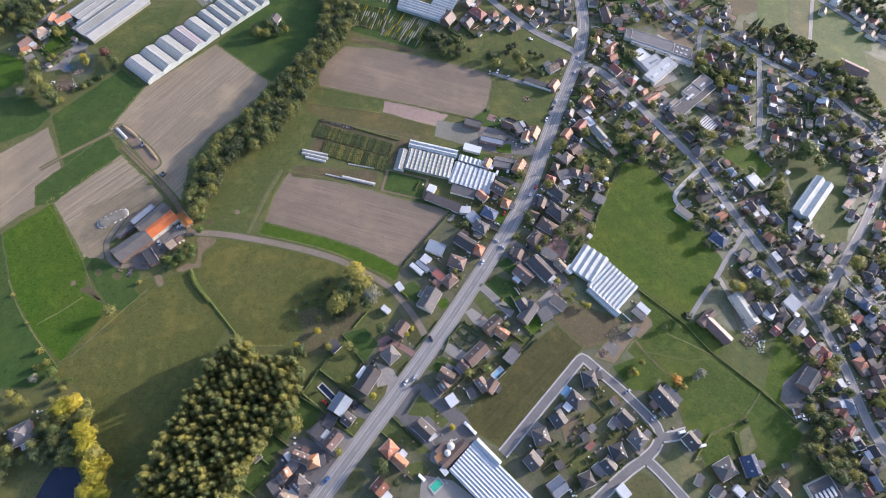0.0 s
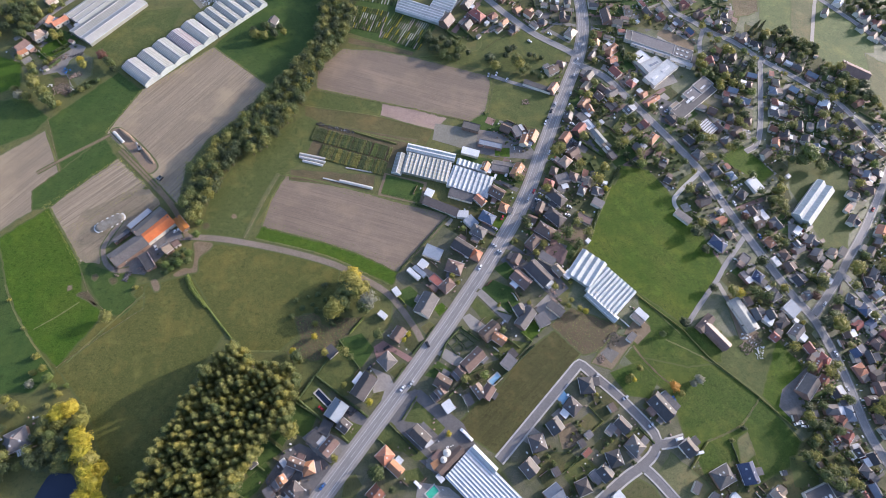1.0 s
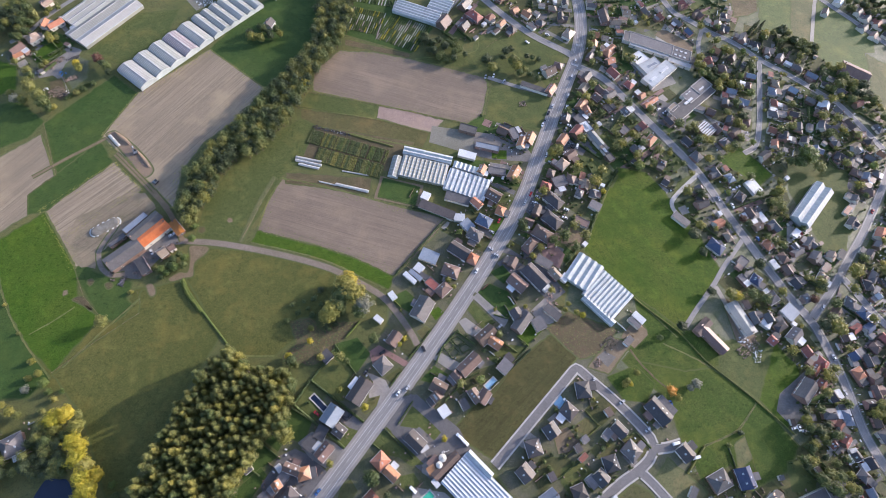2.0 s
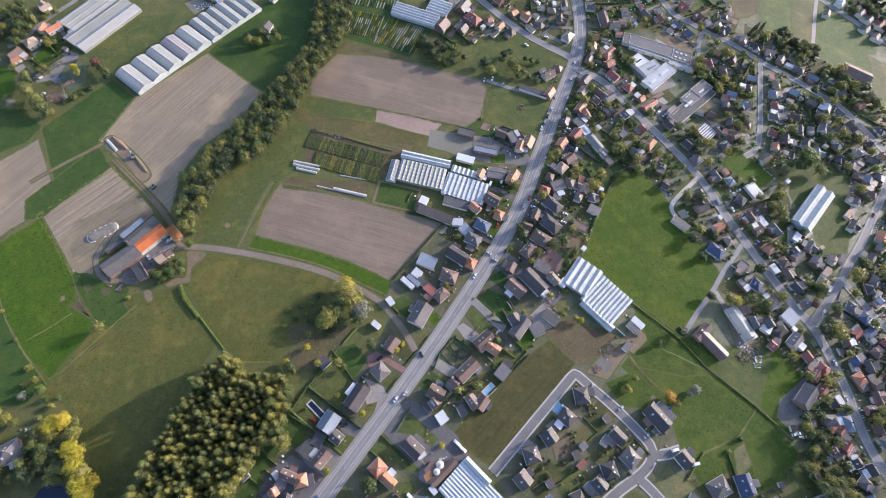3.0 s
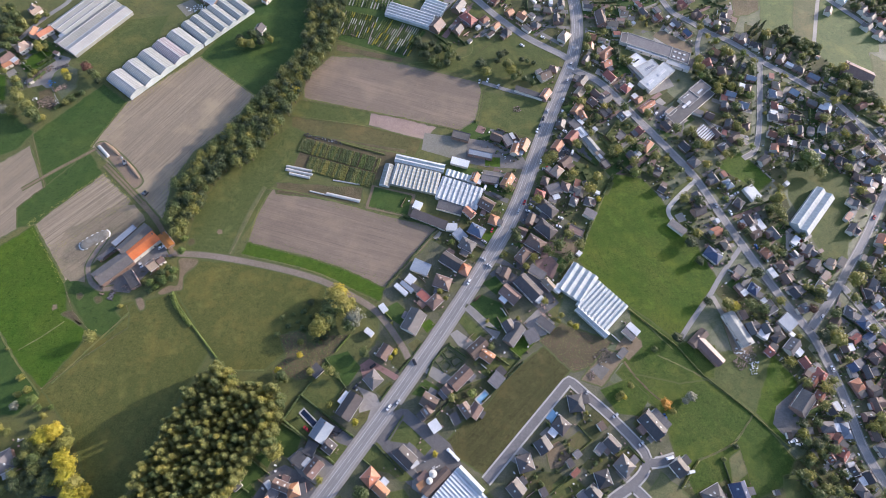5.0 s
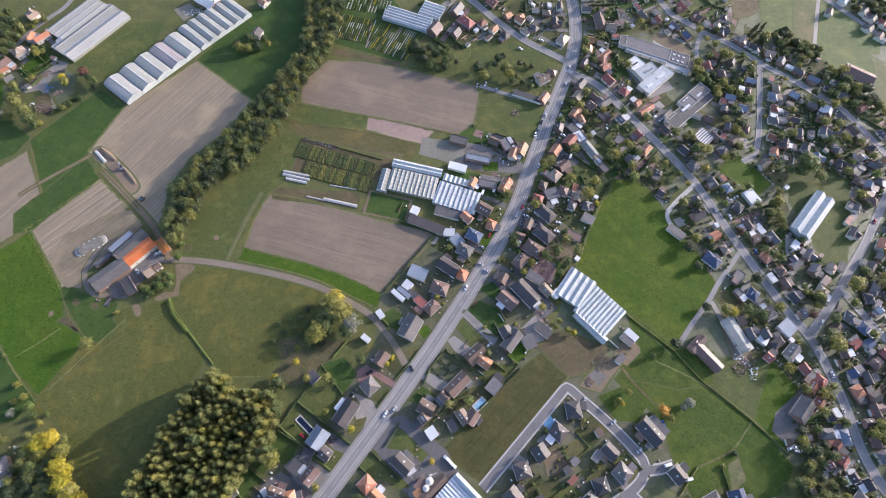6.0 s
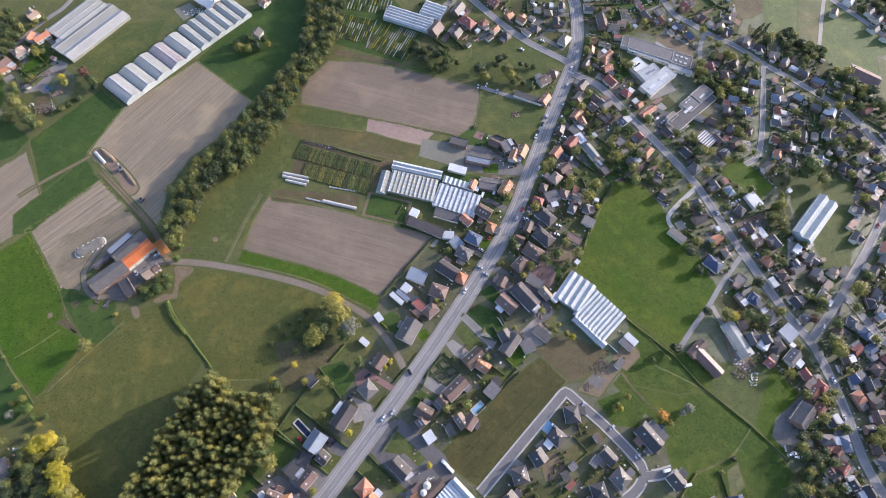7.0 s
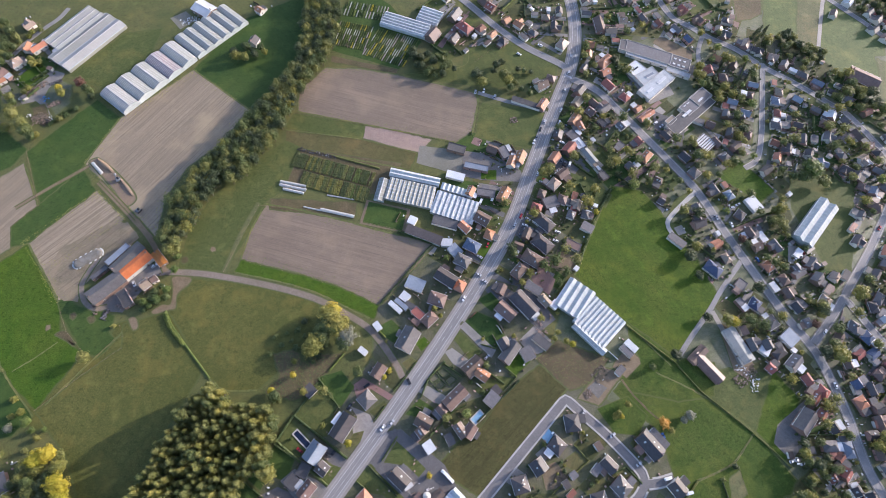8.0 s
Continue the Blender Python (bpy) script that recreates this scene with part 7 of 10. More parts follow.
house(113.5, 50.1, -42, 8.8, 8.5, "hip", "dark", 3.0, wall="brick_wall", sky=2)
house(101.1, 38.4, -57, 7.8, 8.5, "gable", "black", 3.7, wall="brick_wall", sky=1)
house(89.2, 28.1, -75, 9.1, 8.9, "hip", "dark", 3.7, wall="brick_wall", sky=3)
house(83.0, 14.1, -50, 8.4, 8.5, "gable", "dark", 3.7, wall="brick_wall", sky=1)
house(115.5, 3.7, 21, 7.9, 7.7, "hip", "dark", 3.0, wall="brick_wall")
house(129.7, 11.7, -50, 7.7, 7.7, "gable", "black", 3.0, wall="pale_wall", sky=1)
house(136.9, 19.6, -75, 8.7, 8.5, "hip", "black", 3.0, wall="pale_wall", sky=2)
house(151.1, 26.8, -47, 9.7, 9.2, "hip", "grey", 3.0, wall="brick_wall", sky=3)
house(185.8, 26.3, -54, 8.7, 8.5, "gable", "dark", 3.0, wall="pale_wall", sky=1)
house(97.0, -0.3, 33, 9.8, 8.5, "gable", "bluegrey", 3.7, wall="brick_wall")
house(-212.1, 27.2, 31, 11.0, 10.8, "hip", "grey", 3.7, wall="brick_wall", sky=3)
house(-286.3, 350.0, 48, 12, 5, "gable", "orange", 3.4, wall="pale_wall")
house(-294.8, 349.4, 87, 8, 4.5, "gable", "orange", 3.4, wall="pale_wall")
house(-291.8, 350.8, 45, 9, 2.6, "flat", "bluegrey", 3.0, wall="pale_wall", near=False)
house(-298.4, 333.2, 51, 9, 8, "hip", "tan", 3.6, wall="pale_wall", sky=2)
house(-306.3, 320.8, 59, 10, 6.5, "gable", "brown", 3.4, wall="brick_wall")
house(-304.4, 315.1, 44, 7, 4, "gable", "orange", 2.6, wall="pale_wall")
house(-300.4, 373.0, 55, 9, 5, "gable", "tan", 3.0, wall="pale_wall", near=False)
house(-295.3, 337.1, -17, 5, 4, "flat", "felt", 2.6, wall="pale_wall", near=False)
house(280.7, 173.2, -147, 7.7, 7.5, "hip", "orange", 2.7, wall="brick_wall", sky=1)
house(269.2, 215.1, 48, 8.5, 6.8, "hip", "dark", 2.7, wall="brick_wall")
house(316.2, 147.4, 50, 9.0, 8.1, "hip", "tan", 2.7, wall="pale_wall", sky=2)
house(331.6, 128.9, -122, 8.8, 6.8, "hip", "grey", 2.7, wall="pale_wall", sky=1)
house(339.0, 121.3, 37, 8.8, 7.5, "hip", "blue", 2.7, wall="brick_wall")
house(351.1, 143.5, -88, 8.5, 6.8, "hip", "dark", 2.7, wall="brick_wall")
house(355.5, 134.8, -57, 4.0, 6.1, "gable", "white", 2.7, wall="brick_wall")
house(286.1, 31.9, 118, 4.0, 6.1, "gable", "red", 2.7, wall="pale_wall", sky=3)
house(294.8, 34.3, 45, 7.4, 7.5, "gable", "red", 2.7, wall="brick_wall", sky=2)
house(299.0, 24.6, -68, 4.8, 7.5, "gable", "dark", 2.7, wall="brick_wall", sky=1)
house(294.4, 43.8, 41, 5.6, 5.5, "gable", "red", 2.7, wall="pale_wall")
house(300.4, 13.3, -140, 7.1, 6.8, "hip", "grey", 2.7, wall="brick_wall")
house(52.5, 406.9, 61, 13.0, 7.7, "gable", "grey", 3.7, wall="brick_wall", sky=1)
house(32.9, 381.9, 58, 11.4, 10.0, "gable", "brown", 3.7, wall="brick_wall")
house(60.8, 392.5, -42, 14.1, 8.5, "hip", "red", 3.7, wall="brick_wall", sky=1)
house(51.3, 378.8, 59, 8.4, 6.9, "gable", "dark", 3.7, wall="brick_wall")
house(84.8, 418.2, -40, 8.1, 7.7, "gable", "red", 3.7, wall="brick_wall", sky=3)
house(-117.2, 401.6, -34, 5.8, 5.4, "gable", "orange", 3.7, wall="pale_wall", sky=3)
house(-163.6, 399.4, -32, 16.9, 13, "gable", "white", 4.5, wall="brick_wall", name="hall", pitch=15)
house(-117.0, 366.4, 72, 7.6, 6.9, "gable", "dark", 3.7, wall="pale_wall")
# garages, sheds and annexes
shed(-271.6, 347.3, -35, 5.0, 4.5, "white", 3.0, name="garage")
shed(-45.8, 29.4, 52, 7.2, 8.0, "felt", 2.8, name="annexe")
shed(-40.1, 35.9, -23, 6.5, 8.0, "felt", 2.8, name="annexe")
shed(-22.4, 65.2, 55, 7.8, 4.0, "white", 2.8, name="annexe")
shed(-80.4, 15.7, 42, 5.0, 5.0, "felt", 2.8, name="garden_shed")
shed(-67.7, -0.8, 40, 4.5, 9.0, "felt", 2.8, name="garage")
shed(-62.0, 15.8, 40, 3.0, 5.0, "white", 2.8, name="garden_shed")
shed(23.4, 154.2, -22, 12.7, 9.0, "bluegrey", 2.8, name="workshop")
shed(16.5, 144.9, -38, 6.1, 6.0, "white", 2.8, name="garage")
shed(10.3, 137.4, -41, 10.6, 3.0, "white", 2.8, name="workshop")
shed(14.2, 139.5, -40, 10.4, 3.0, "bluegrey", 2.8, name="workshop")
shed(21.0, 138.0, -31, 9.3, 4.0, "felt", 2.8, name="workshop")
shed(45.2, 186.1, -91, 5.7, 8.0, "white", 2.8, name="garage")
shed(51.2, 180.1, 42, 7.5, 9.0, "bluegrey", 2.8, name="annexe")
shed(20.1, 203.1, -114, 6.1, 6.0, "white", 2.8, name="garage")
shed(28.7, 191.8, -21, 27.3, 7.0, "dark", 2.8, name="workshop")
shed(44.2, 202.6, -15, 18.8, 8.0, "felt", 2.8, name="workshop")
shed(21.6, 28.3, 34, 5.3, 5.0, "white", 2.8, name="annexe")
shed(34.3, 49.1, 35, 6.1, 7.0, "white", 2.8, name="garage")
shed(47.0, 53.5, 28, 4.7, 7.0, "felt", 2.8, name="garage")
shed(56.2, 80.8, 46, 4.9, 8.0, "felt", 2.8, name="annexe")
shed(73.9, 77.7, -41, 7.7, 9.0, "felt", 2.8, name="garage")
shed(77.1, 83.3, 41, 4.8, 6.0, "dark", 2.8, name="garden_shed")
shed(105.4, 134.1, 39, 5.7, 7.0, "white", 2.8, name="garage")
shed(120.1, 141.2, 50, 5.9, 5.0, "white", 2.8, name="garage")
shed(106.0, 152.8, -33, 11.8, 6.0, "felt", 2.8, name="garage")
shed(95.2, 147.4, 53, 3.9, 5.0, "felt", 2.8, name="garage")
shed(108.8, 115.3, -40, 12.2, 6.0, "felt", 2.8, name="workshop")
shed(98.7, 106.9, -63, 9.0, 8.0, "felt", 2.8, name="garage")
shed(-9.6, 107.3, 53, 3.5, 6.0, "white", 2.8, name="garden_shed")
shed(-1.1, 123.9, -53, 6.0, 4.0, "white", 2.8, name="garden_shed")
shed(-41.5, 81.9, -43, 6.9, 7.0, "felt", 2.8, name="garden_shed")
shed(110.8, 313.4, -20, 24.5, 5.0, "felt", 2.8, name="workshop")
shed(51.9, 241.9, -15, 13.8, 6.0, "white", 2.8, name="workshop")
shed(149.6, 201.2, 148, 8.8, 7.0, "felt", 2.8, name="garage")
shed(169.6, 113.0, -45, 9.0, 4.6, "white", 3.0, name="garage")
shed(166.0, 109.4, -45, 9.0, 3.6, "felt", 2.6, name="garage")
shed(215.8, 192.4, -42, 13.4, 6.0, "grey", 2.8, name="workshop")
shed(282.5, 224.9, -62, 12.3, 9.0, "white", 2.8, name="workshop")
shed(178.8, 54.3, -48, 13.2, 6.0, "felt", 2.8, name="annexe")
shed(99.7, 12.1, 27, 4.2, 5.0, "dark", 2.8, name="garden_shed")
shed(122.5, 33.4, 37, 4.5, 4.0, "felt", 2.8, name="garden_shed")
shed(117.5, 28.3, 30, 4.0, 4.5, "dark", 2.8, name="garden_shed")
shed(120.0, 22.9, -49, 3.0, 6.0, "red", 2.8, name="garden_shed")
shed(123.4, 10.1, -54, 5.1, 6.0, "felt", 2.8, name="annexe")
shed(137.1, 36.4, -42, 4.5, 7.0, "felt", 2.8, name="annexe")
shed(139.9, 50.0, 31, 4.3, 5.0, "brown", 2.8, name="garden_shed")
shed(186.5, 3.5, -33, 3.8, 7.0, "felt", 2.8, name="garden_shed")
shed(282.6, 120.4, 38, 10.8, 10.0, "bluegrey", 2.8, name="workshop")
shed(263.0, 112.3, 143, 6.6, 8.0, "white", 2.8, name="garage")
shed(137.4, -2.6, 38, 6.0, 8.0, "white", 2.8, name="annexe")
shed(26.9, 15.4, 31, 5.0, 5.0, "orange", 2.8, name="workshop")
house(35.4, 18.0, 42.9, 19.0, 4.6, "gable", "brown", 3.0, pitch=22, wall="brick_wall", name="workshop", near=False)
shed(27.9, 20.1, 46, 7.0, 5.0, "brown", 2.6, name="workshop")
for x, y, q in ((33.3, 22.1, 2.3), (31.3, 18.3, 1.9)):
    storage_tank(x, y, q)
shed(29.4, 8.4, 42, 3.0, 5.0, "white", 2.8, name="garage")
shed(-215.9, 26.1, -107, 4.7, 6.0, "felt", 2.8, name="annexe")
# houses beyond the far lane
for x, y, a, tile in ((410.4, 431.0, 60, "brown"), (444.3, 412.7, 40, "grey"), (451.2, 403.8, 45, "brown"), (452.5, 426.4, 45, "grey"), (461.4, 419.9, 40, "red"), (430.7, 447.0, 50, "white"), (446.8, 435.0, 40, "grey"), (468.1, 404.8, 50, "dark")):
    house(x, y, a, 9, 6.5, "gable", tile, 3.0, wall="pale_wall", near=False)
# large farm, school and church buildings
house(-181.2, 147.0, 46, 23.5, 11, "gable", "felt2", 4.2, wall="brick_wall", name="barn", near=False, pitch=18)
house(-172.3, 168.2, 54, 23.8, 7.5, "gable", "felt2", 4.6, wall="brick_wall", name="barn", near=False, pitch=18)
house(-166.6, 163.4, 49, 22.3, 9.5, "gable", "rust", 4.2, wall="pale_wall", name="barn", near=False, pitch=16)
house(-179.7, 170.8, 53, 18.3, 5, "flat", "bluegrey", 4, wall="brick_wall", sky=2, name="barn")
house(-189.1, 157.6, 48, 12.0, 3.6, "flat", "dark", 2.6, wall="brick_wall", sky=1, name="farm_shed")
house(-152.0, 168.8, -47, 11.5, 5.2, "gable", "rust", 3.2, wall="brick_wall", name="farm_shed", pitch=10)
house(-156.8, 149.5, 46, 5.3, 6.2, "gable", "tan", 4, wall="brick_wall")
house(-152.3, 153.8, 39, 4.0, 4.6, "gable", "brown", 3.4, wall="pale_wall")
house(-168.1, 139.8, -52, 12.9, 6, "flat", "dark", 3, wall="brick_wall", name="farm_shed")
clamp(-200.5, 168.6, 37, 19.9, 7.5)
house(222.3, 373.6, -20.2, 42.0, 13.7, "flat", "felt", 2.9, wall="pale_wall", near=False, name="school")
house(249.8, 362.7, -21.0, 17.0, 14.0, "flat", "felt", 3.0, wall="pale_wall", near=False, name="school", lights=((-0.75, -0.5, -0.6, -0.38), (-0.75, -0.5, 0.25, 0.47), (-0.25, 0.0, -0.6, -0.38), (-0.25, 0.0, 0.25, 0.47), (0.25, 0.5, -0.6, -0.38), (0.25, 0.5, 0.25, 0.47)))
house(220.4, 366.4, -20.7, 36.6, 5.0, "flat", "zinc", 2.5, wall="pale_wall", near=False, name="school_annexe")
house(246.1, 352.4, -22.0, 20.8, 5.1, "flat", "zinc", 2.5, wall="pale_wall", near=False, name="school_annexe")
house(201.1, 380.1, 73.9, 12.3, 6.0, "flat", "felt2", 3.5, wall="pale_wall", near=False, name="school")
house(208.7, 354.1, 42.0, 14.9, 13.3, "flat", "white", 2.9, wall="pale_wall", near=False, name="hall", lights=((-0.5, 0.4, -0.12, 0.12),), lit="glass_dark")
house(218.0, 346.1, 32.7, 20.6, 12.9, "flat", "zinc", 3.3, wall="pale_wall", near=False, name="hall", lights=((-0.3, 0.6, -0.2, 0.2),), lit="roof_bluegrey")
house(224.2, 337.4, 42.8, 36.1, 12.6, "flat", "zinc", 3.7, wall="pale_wall", near=False, name="hall", lights=((-0.75, -0.35, -0.2, 0.15), (0.05, 0.65, -0.2, 0.15)))
house(248.6, 308.4, 41.8, 53.7, 12.3, "flat", "dark", 2.9, wall="pale_wall", near=False, name="hall", lights=((-0.3, 0.1, 0.2, 0.55),))
house(255.0, 320.9, 41.7, 32.9, 11.0, "flat", "felt", 3.2, wall="pale_wall", near=False, name="hall", lights=((-0.75, -0.6, 0.5, 0.65), (-0.5, -0.35, 0.5, 0.65), (0.1, 0.5, -0.4, -0.1)))
house(260.2, 326.4, 41.7, 18.3, 11.0, "flat", "felt2", 3.4, wall="pale_wall", near=False, name="hall")
house(230.4, 301.0, 43.0, 10.1, 5.7, "flat", "tan", 2.7, wall="pale_wall", near=False, name="hall")
house(254.3, 278.9, 42.3, 13.7, 13.5, "flat", "white", 4.0, wall="brick_wall", near=False, name="workshop", lights=((-0.95, 0.95, -0.9, -0.75), (-0.95, 0.95, -0.6000000000000001, -0.45), (-0.95, 0.95, -0.30000000000000004, -0.15000000000000002), (-0.95, 0.95, -1.1102230246251565e-16, 0.1499999999999999), (-0.95, 0.95, 0.29999999999999993, 0.44999999999999996), (-0.95, 0.95, 0.6, 0.75), (-0.95, 0.95, 0.8999999999999998, 1.0499999999999998)), lit="roof_dark")
house(52.9, 266.6, -14.9, 14.0, 7.3, "flat", "felt2", 3.0, wall="brick_wall", near=False, name="workshop")
house(68.0, 250.2, -11.5, 19.1, 5.4, "flat", "bluegrey", 3.0, wall="brick_wall", near=False, name="workshop")
house(244.5, 114.8, -66, 24.6, 9, "gable", "fibre", 3, wall="pale_wall", name="hall", near=False, pitch=9)
house(219.9, 99.3, -51, 22.2, 7, "gable", "brown", 3.4, wall="brick_wall", name="workshop", near=False, pitch=22)
house(214.7, 107.7, 42, 14.0, 6, "gable", "brown", 3.2, wall="brick_wall", name="workshop", near=False, pitch=22)
house(224.4, 94.3, -47.1, 9.6, 3.9, "flat", "white", 2.6, wall="pale_wall", near=False, name="workshop")
house(150.2, 274.3, -58.2, 10.0, 8.0, "flat", "white", 4.0, wall="pale_wall", near=False, name="workshop", lights=((-0.6, 0.6, -0.2, 0.2),), lit="roof_bluegrey")
house(157.4, 263.7, -58.2, 15.0, 6.0, "gable", "fibre", 3.4, pitch=20, wall="pale_wall", near=False, name="workshop")
house(161.9, 255.2, -58.2, 13.0, 4.0, "flat", "tan", 3.0, wall="pale_wall", near=False, name="workshop", lights=((-0.8, -0.3, -0.5, 0.5), (0.2, 0.8, -0.5, 0.5)))
house(167.1, 245.9, -58.2, 7.0, 6.0, "flat", "felt2", 3.0, wall="brick_wall", near=False, name="workshop")
house(276.9, 65.2, 45, 15.6, 9.5, "gable", "grey", 4, wall="brick_wall", name="church_hall", pitch=36)
house(412.2, 353.0, -31, 25, 15.5, "gable", "brown", 5, wall="brick_wall", name="barn", pitch=22)
house(265.2, -2.7, 20.0, 18.4, 13.8, "flat", "dark", 2.9, wall="pale_wall", near=False, name="hall", lights=((-0.8, -0.62, -0.7, 0.1), (-0.46, -0.27999999999999997, -0.7, 0.1), (-0.12, 0.06000000000000005, -0.7, 0.1), (0.21999999999999997, 0.4, -0.7, 0.1), (0.56, 0.7400000000000001, -0.7, 0.1)))
# houses farther off in the village
house(238.4, 409.1, 300, 7, 6.8, "gable", "red", 2.5, wall="brick_wall", near=False)
shed(238.6, 418.6, 300, 7.2, 4.4, "felt")
house(253.9, 402.8, 308, 10.5, 6.2, "gable", "grey", 2.5, wall="brick_wall", near=False)
shed(245.6, 395.2, 308, 5.5, 3.5, "felt")
house(262.2, 390.8, 303, 8, 6.2, "gable", "blue", 3.4, wall="brick_wall", near=False)
house(225.3, 413.7, 297, 10.5, 6.2, "gable", "grey", 2.5, wall="brick_wall", near=False)
shed(221.7, 424.4, 297, 7.4, 3.5, "red")
house(292.9, 403.9, 250, 7, 6.8, "gable", "tan", 3.4, wall="brick_wall", near=False)
shed(285.3, 408.0, 250, 5.7, 3.9, "felt")
house(314.8, 388.7, 61, 10.5, 6.8, "gable", "tan", 2.8, wall="brick_wall", near=False)
shed(317.7, 386.4, 61, 7.5, 4.9, "felt")
house(324.0, 381.9, 344, 10.5, 6.2, "gable", "dark", 2.8, wall="pale_wall", near=False, sky=1)
house(299.7, 399.9, 333, 9, 6.8, "gable", "grey", 2.5, wall="brick_wall", near=False)
shed(290.3, 404.2, 333, 5.6, 3.9, "red")
house(275.0, 356.4, 270, 9, 6.8, "gable", "red", 2.5, wall="pale_wall", near=False)
house(298.3, 363.2, 59, 7, 6.2, "gable", "dark", 2.5, wall="brick_wall", near=False)
house(336.0, 374.5, 345, 9, 6.8, "gable", "tan", 3.4, wall="brick_wall", near=False)
house(344.1, 365.7, 54, 8, 6.8, "gable", "grey", 3.4, wall="brick_wall", near=False, sky=1)
shed(335.5, 370.5, 54, 5.6, 4.8, "grey")
house(358.5, 355.4, 328, 10.5, 6.2, "hip", "grey", 2.8, wall="brick_wall", near=False)
shed(351.7, 360.4, 328, 6.6, 3.7, "white")
house(369.3, 346.7, 327, 10.5, 6.2, "gable", "bluegrey", 3.4, wall="brick_wall", near=False)
house(310.1, 342.1, 347, 9, 5.8, "gable", "bluegrey", 2.8, wall="brick_wall", near=False)
house(331.9, 335.2, 256, 9, 6.8, "hip", "tan", 2.8, wall="brick_wall", near=False)
shed(330.4, 345.6, 256, 6.2, 4.3, "red")
house(287.1, 322.7, 343, 9, 6.8, "gable", "bluegrey", 2.8, wall="brick_wall", near=False)
house(295.8, 311.9, 342, 9, 7.4, "gable", "bluegrey", 2.5, wall="brick_wall", near=False)
house(326.4, 325.6, 256, 9, 7.4, "hip", "bluegrey", 2.8, wall="pale_wall", near=False)
house(320.1, 300.0, 347, 9, 7.4, "hip", "grey", 2.8, wall="pale_wall", near=False)
house(293.2, 289.8, 249, 8, 6.2, "hip", "brown", 2.8, wall="brick_wall", near=False)
house(278.1, 290.5, 246, 9, 5.8, "gable", "grey", 2.8, wall="brick_wall", near=False, sky=1)
shed(272.6, 281.6, 246, 5.3, 3.8, "red")
house(279.8, 277.4, 219, 9, 5.8, "gable", "brown", 3.4, wall="brick_wall", near=False)
house(313.9, 282.5, 338, 7, 6.8, "gable", "red", 2.8, wall="pale_wall", near=False)
house(299.9, 255.6, 217, 10.5, 6.8, "gable", "dark", 2.8, wall="pale_wall", near=False)
house(359.6, 317.3, 329, 9, 5.8, "hip", "grey", 3.4, wall="brick_wall", near=False)
shed(367.1, 309.9, 329, 7.3, 4.1, "felt")
house(371.1, 311.9, 59, 9, 7.4, "gable", "white", 3.4, wall="brick_wall", near=False)
house(339.2, 286.2, 251, 10.5, 6.8, "gable", "grey", 2.8, wall="brick_wall", near=False)
shed(350.3, 287.9, 251, 7.6, 4.9, "felt")
house(340.1, 272.5, 244, 7, 6.8, "gable", "dark", 3.4, wall="pale_wall", near=False)
shed(330.7, 274.0, 244, 5.1, 4.2, "felt")
house(361.1, 289.7, 64, 9, 6.8, "gable", "grey", 3.4, wall="pale_wall", near=False)
shed(368.5, 297.2, 64, 6.1, 4.6, "brown")
house(381.4, 306.4, 296, 7, 6.8, "gable", "grey", 3.4, wall="pale_wall", near=False)
house(368.1, 272.2, 24, 7, 7.4, "hip", "grey", 2.8, wall="brick_wall", near=False, sky=1)
house(368.0, 258.8, 327, 10.5, 7.4, "gable", "dark", 2.8, wall="brick_wall", near=False, sky=1)
house(385.2, 270.0, 29, 9, 5.8, "gable", "tan", 2.8, wall="pale_wall", near=False, sky=1)
house(394.0, 258.9, 325, 8, 6.2, "gable", "grey", 2.8, wall="brick_wall", near=False)
shed(384.3, 256.3, 325, 5.2, 4.6, "grey")
house(395.1, 282.7, 26, 7, 5.8, "gable", "brown", 2.8, wall="brick_wall", near=False, sky=1)
shed(400.3, 274.7, 26, 5.9, 4.5, "felt")
house(414.3, 291.0, 294, 9, 6.2, "hip", "grey", 2.5, wall="pale_wall", near=False, sky=1)
house(375.8, 244.0, 237, 7, 5.8, "hip", "brown", 2.5, wall="brick_wall", near=False)
house(366.0, 217.2, 231, 7, 6.2, "gable", "grey", 2.8, wall="pale_wall", near=False, sky=1)
shed(360.7, 209.3, 231, 8.7, 3.7, "grey")
house(383.9, 239.0, 235, 8, 6.8, "gable", "bluegrey", 2.8, wall="brick_wall", near=False)
house(376.5, 186.9, 235, 10.5, 7.4, "gable", "orange", 2.8, wall="pale_wall", near=False)
shed(387.4, 189.5, 235, 8.5, 4.3, "white")
house(290.6, 189.6, 298, 10.5, 6.2, "gable", "grey", 3.4, wall="brick_wall", near=False)
shed(282.2, 197.1, 298, 8.4, 4.9, "white")
house(276.6, 188.8, 24, 7, 6.2, "gable", "brown", 2.5, wall="brick_wall", near=False, sky=1)
shed(277.5, 198.3, 24, 6.3, 4.4, "grey")
house(289.7, 163.0, 297, 8, 7.4, "hip", "brown", 2.8, wall="pale_wall", near=False)
shed(281.3, 157.5, 297, 7.3, 4.6, "white")
house(289.7, 152.9, 292, 8, 5.8, "gable", "brown", 3.4, wall="brick_wall", near=False)
house(314.9, 164.3, 226, 9, 7.4, "gable", "grey", 3.4, wall="brick_wall", near=False)
shed(322.0, 156.6, 226, 8.5, 4.2, "brown")
house(329.1, 166.0, 231, 7, 6.8, "gable", "tan", 2.5, wall="pale_wall", near=False)
shed(338.4, 167.9, 231, 8.7, 4.1, "felt")
house(355.9, 195.8, 226, 10.5, 5.8, "gable", "dark", 2.8, wall="pale_wall", near=False)
shed(356.6, 207.0, 226, 9.0, 3.6, "red")
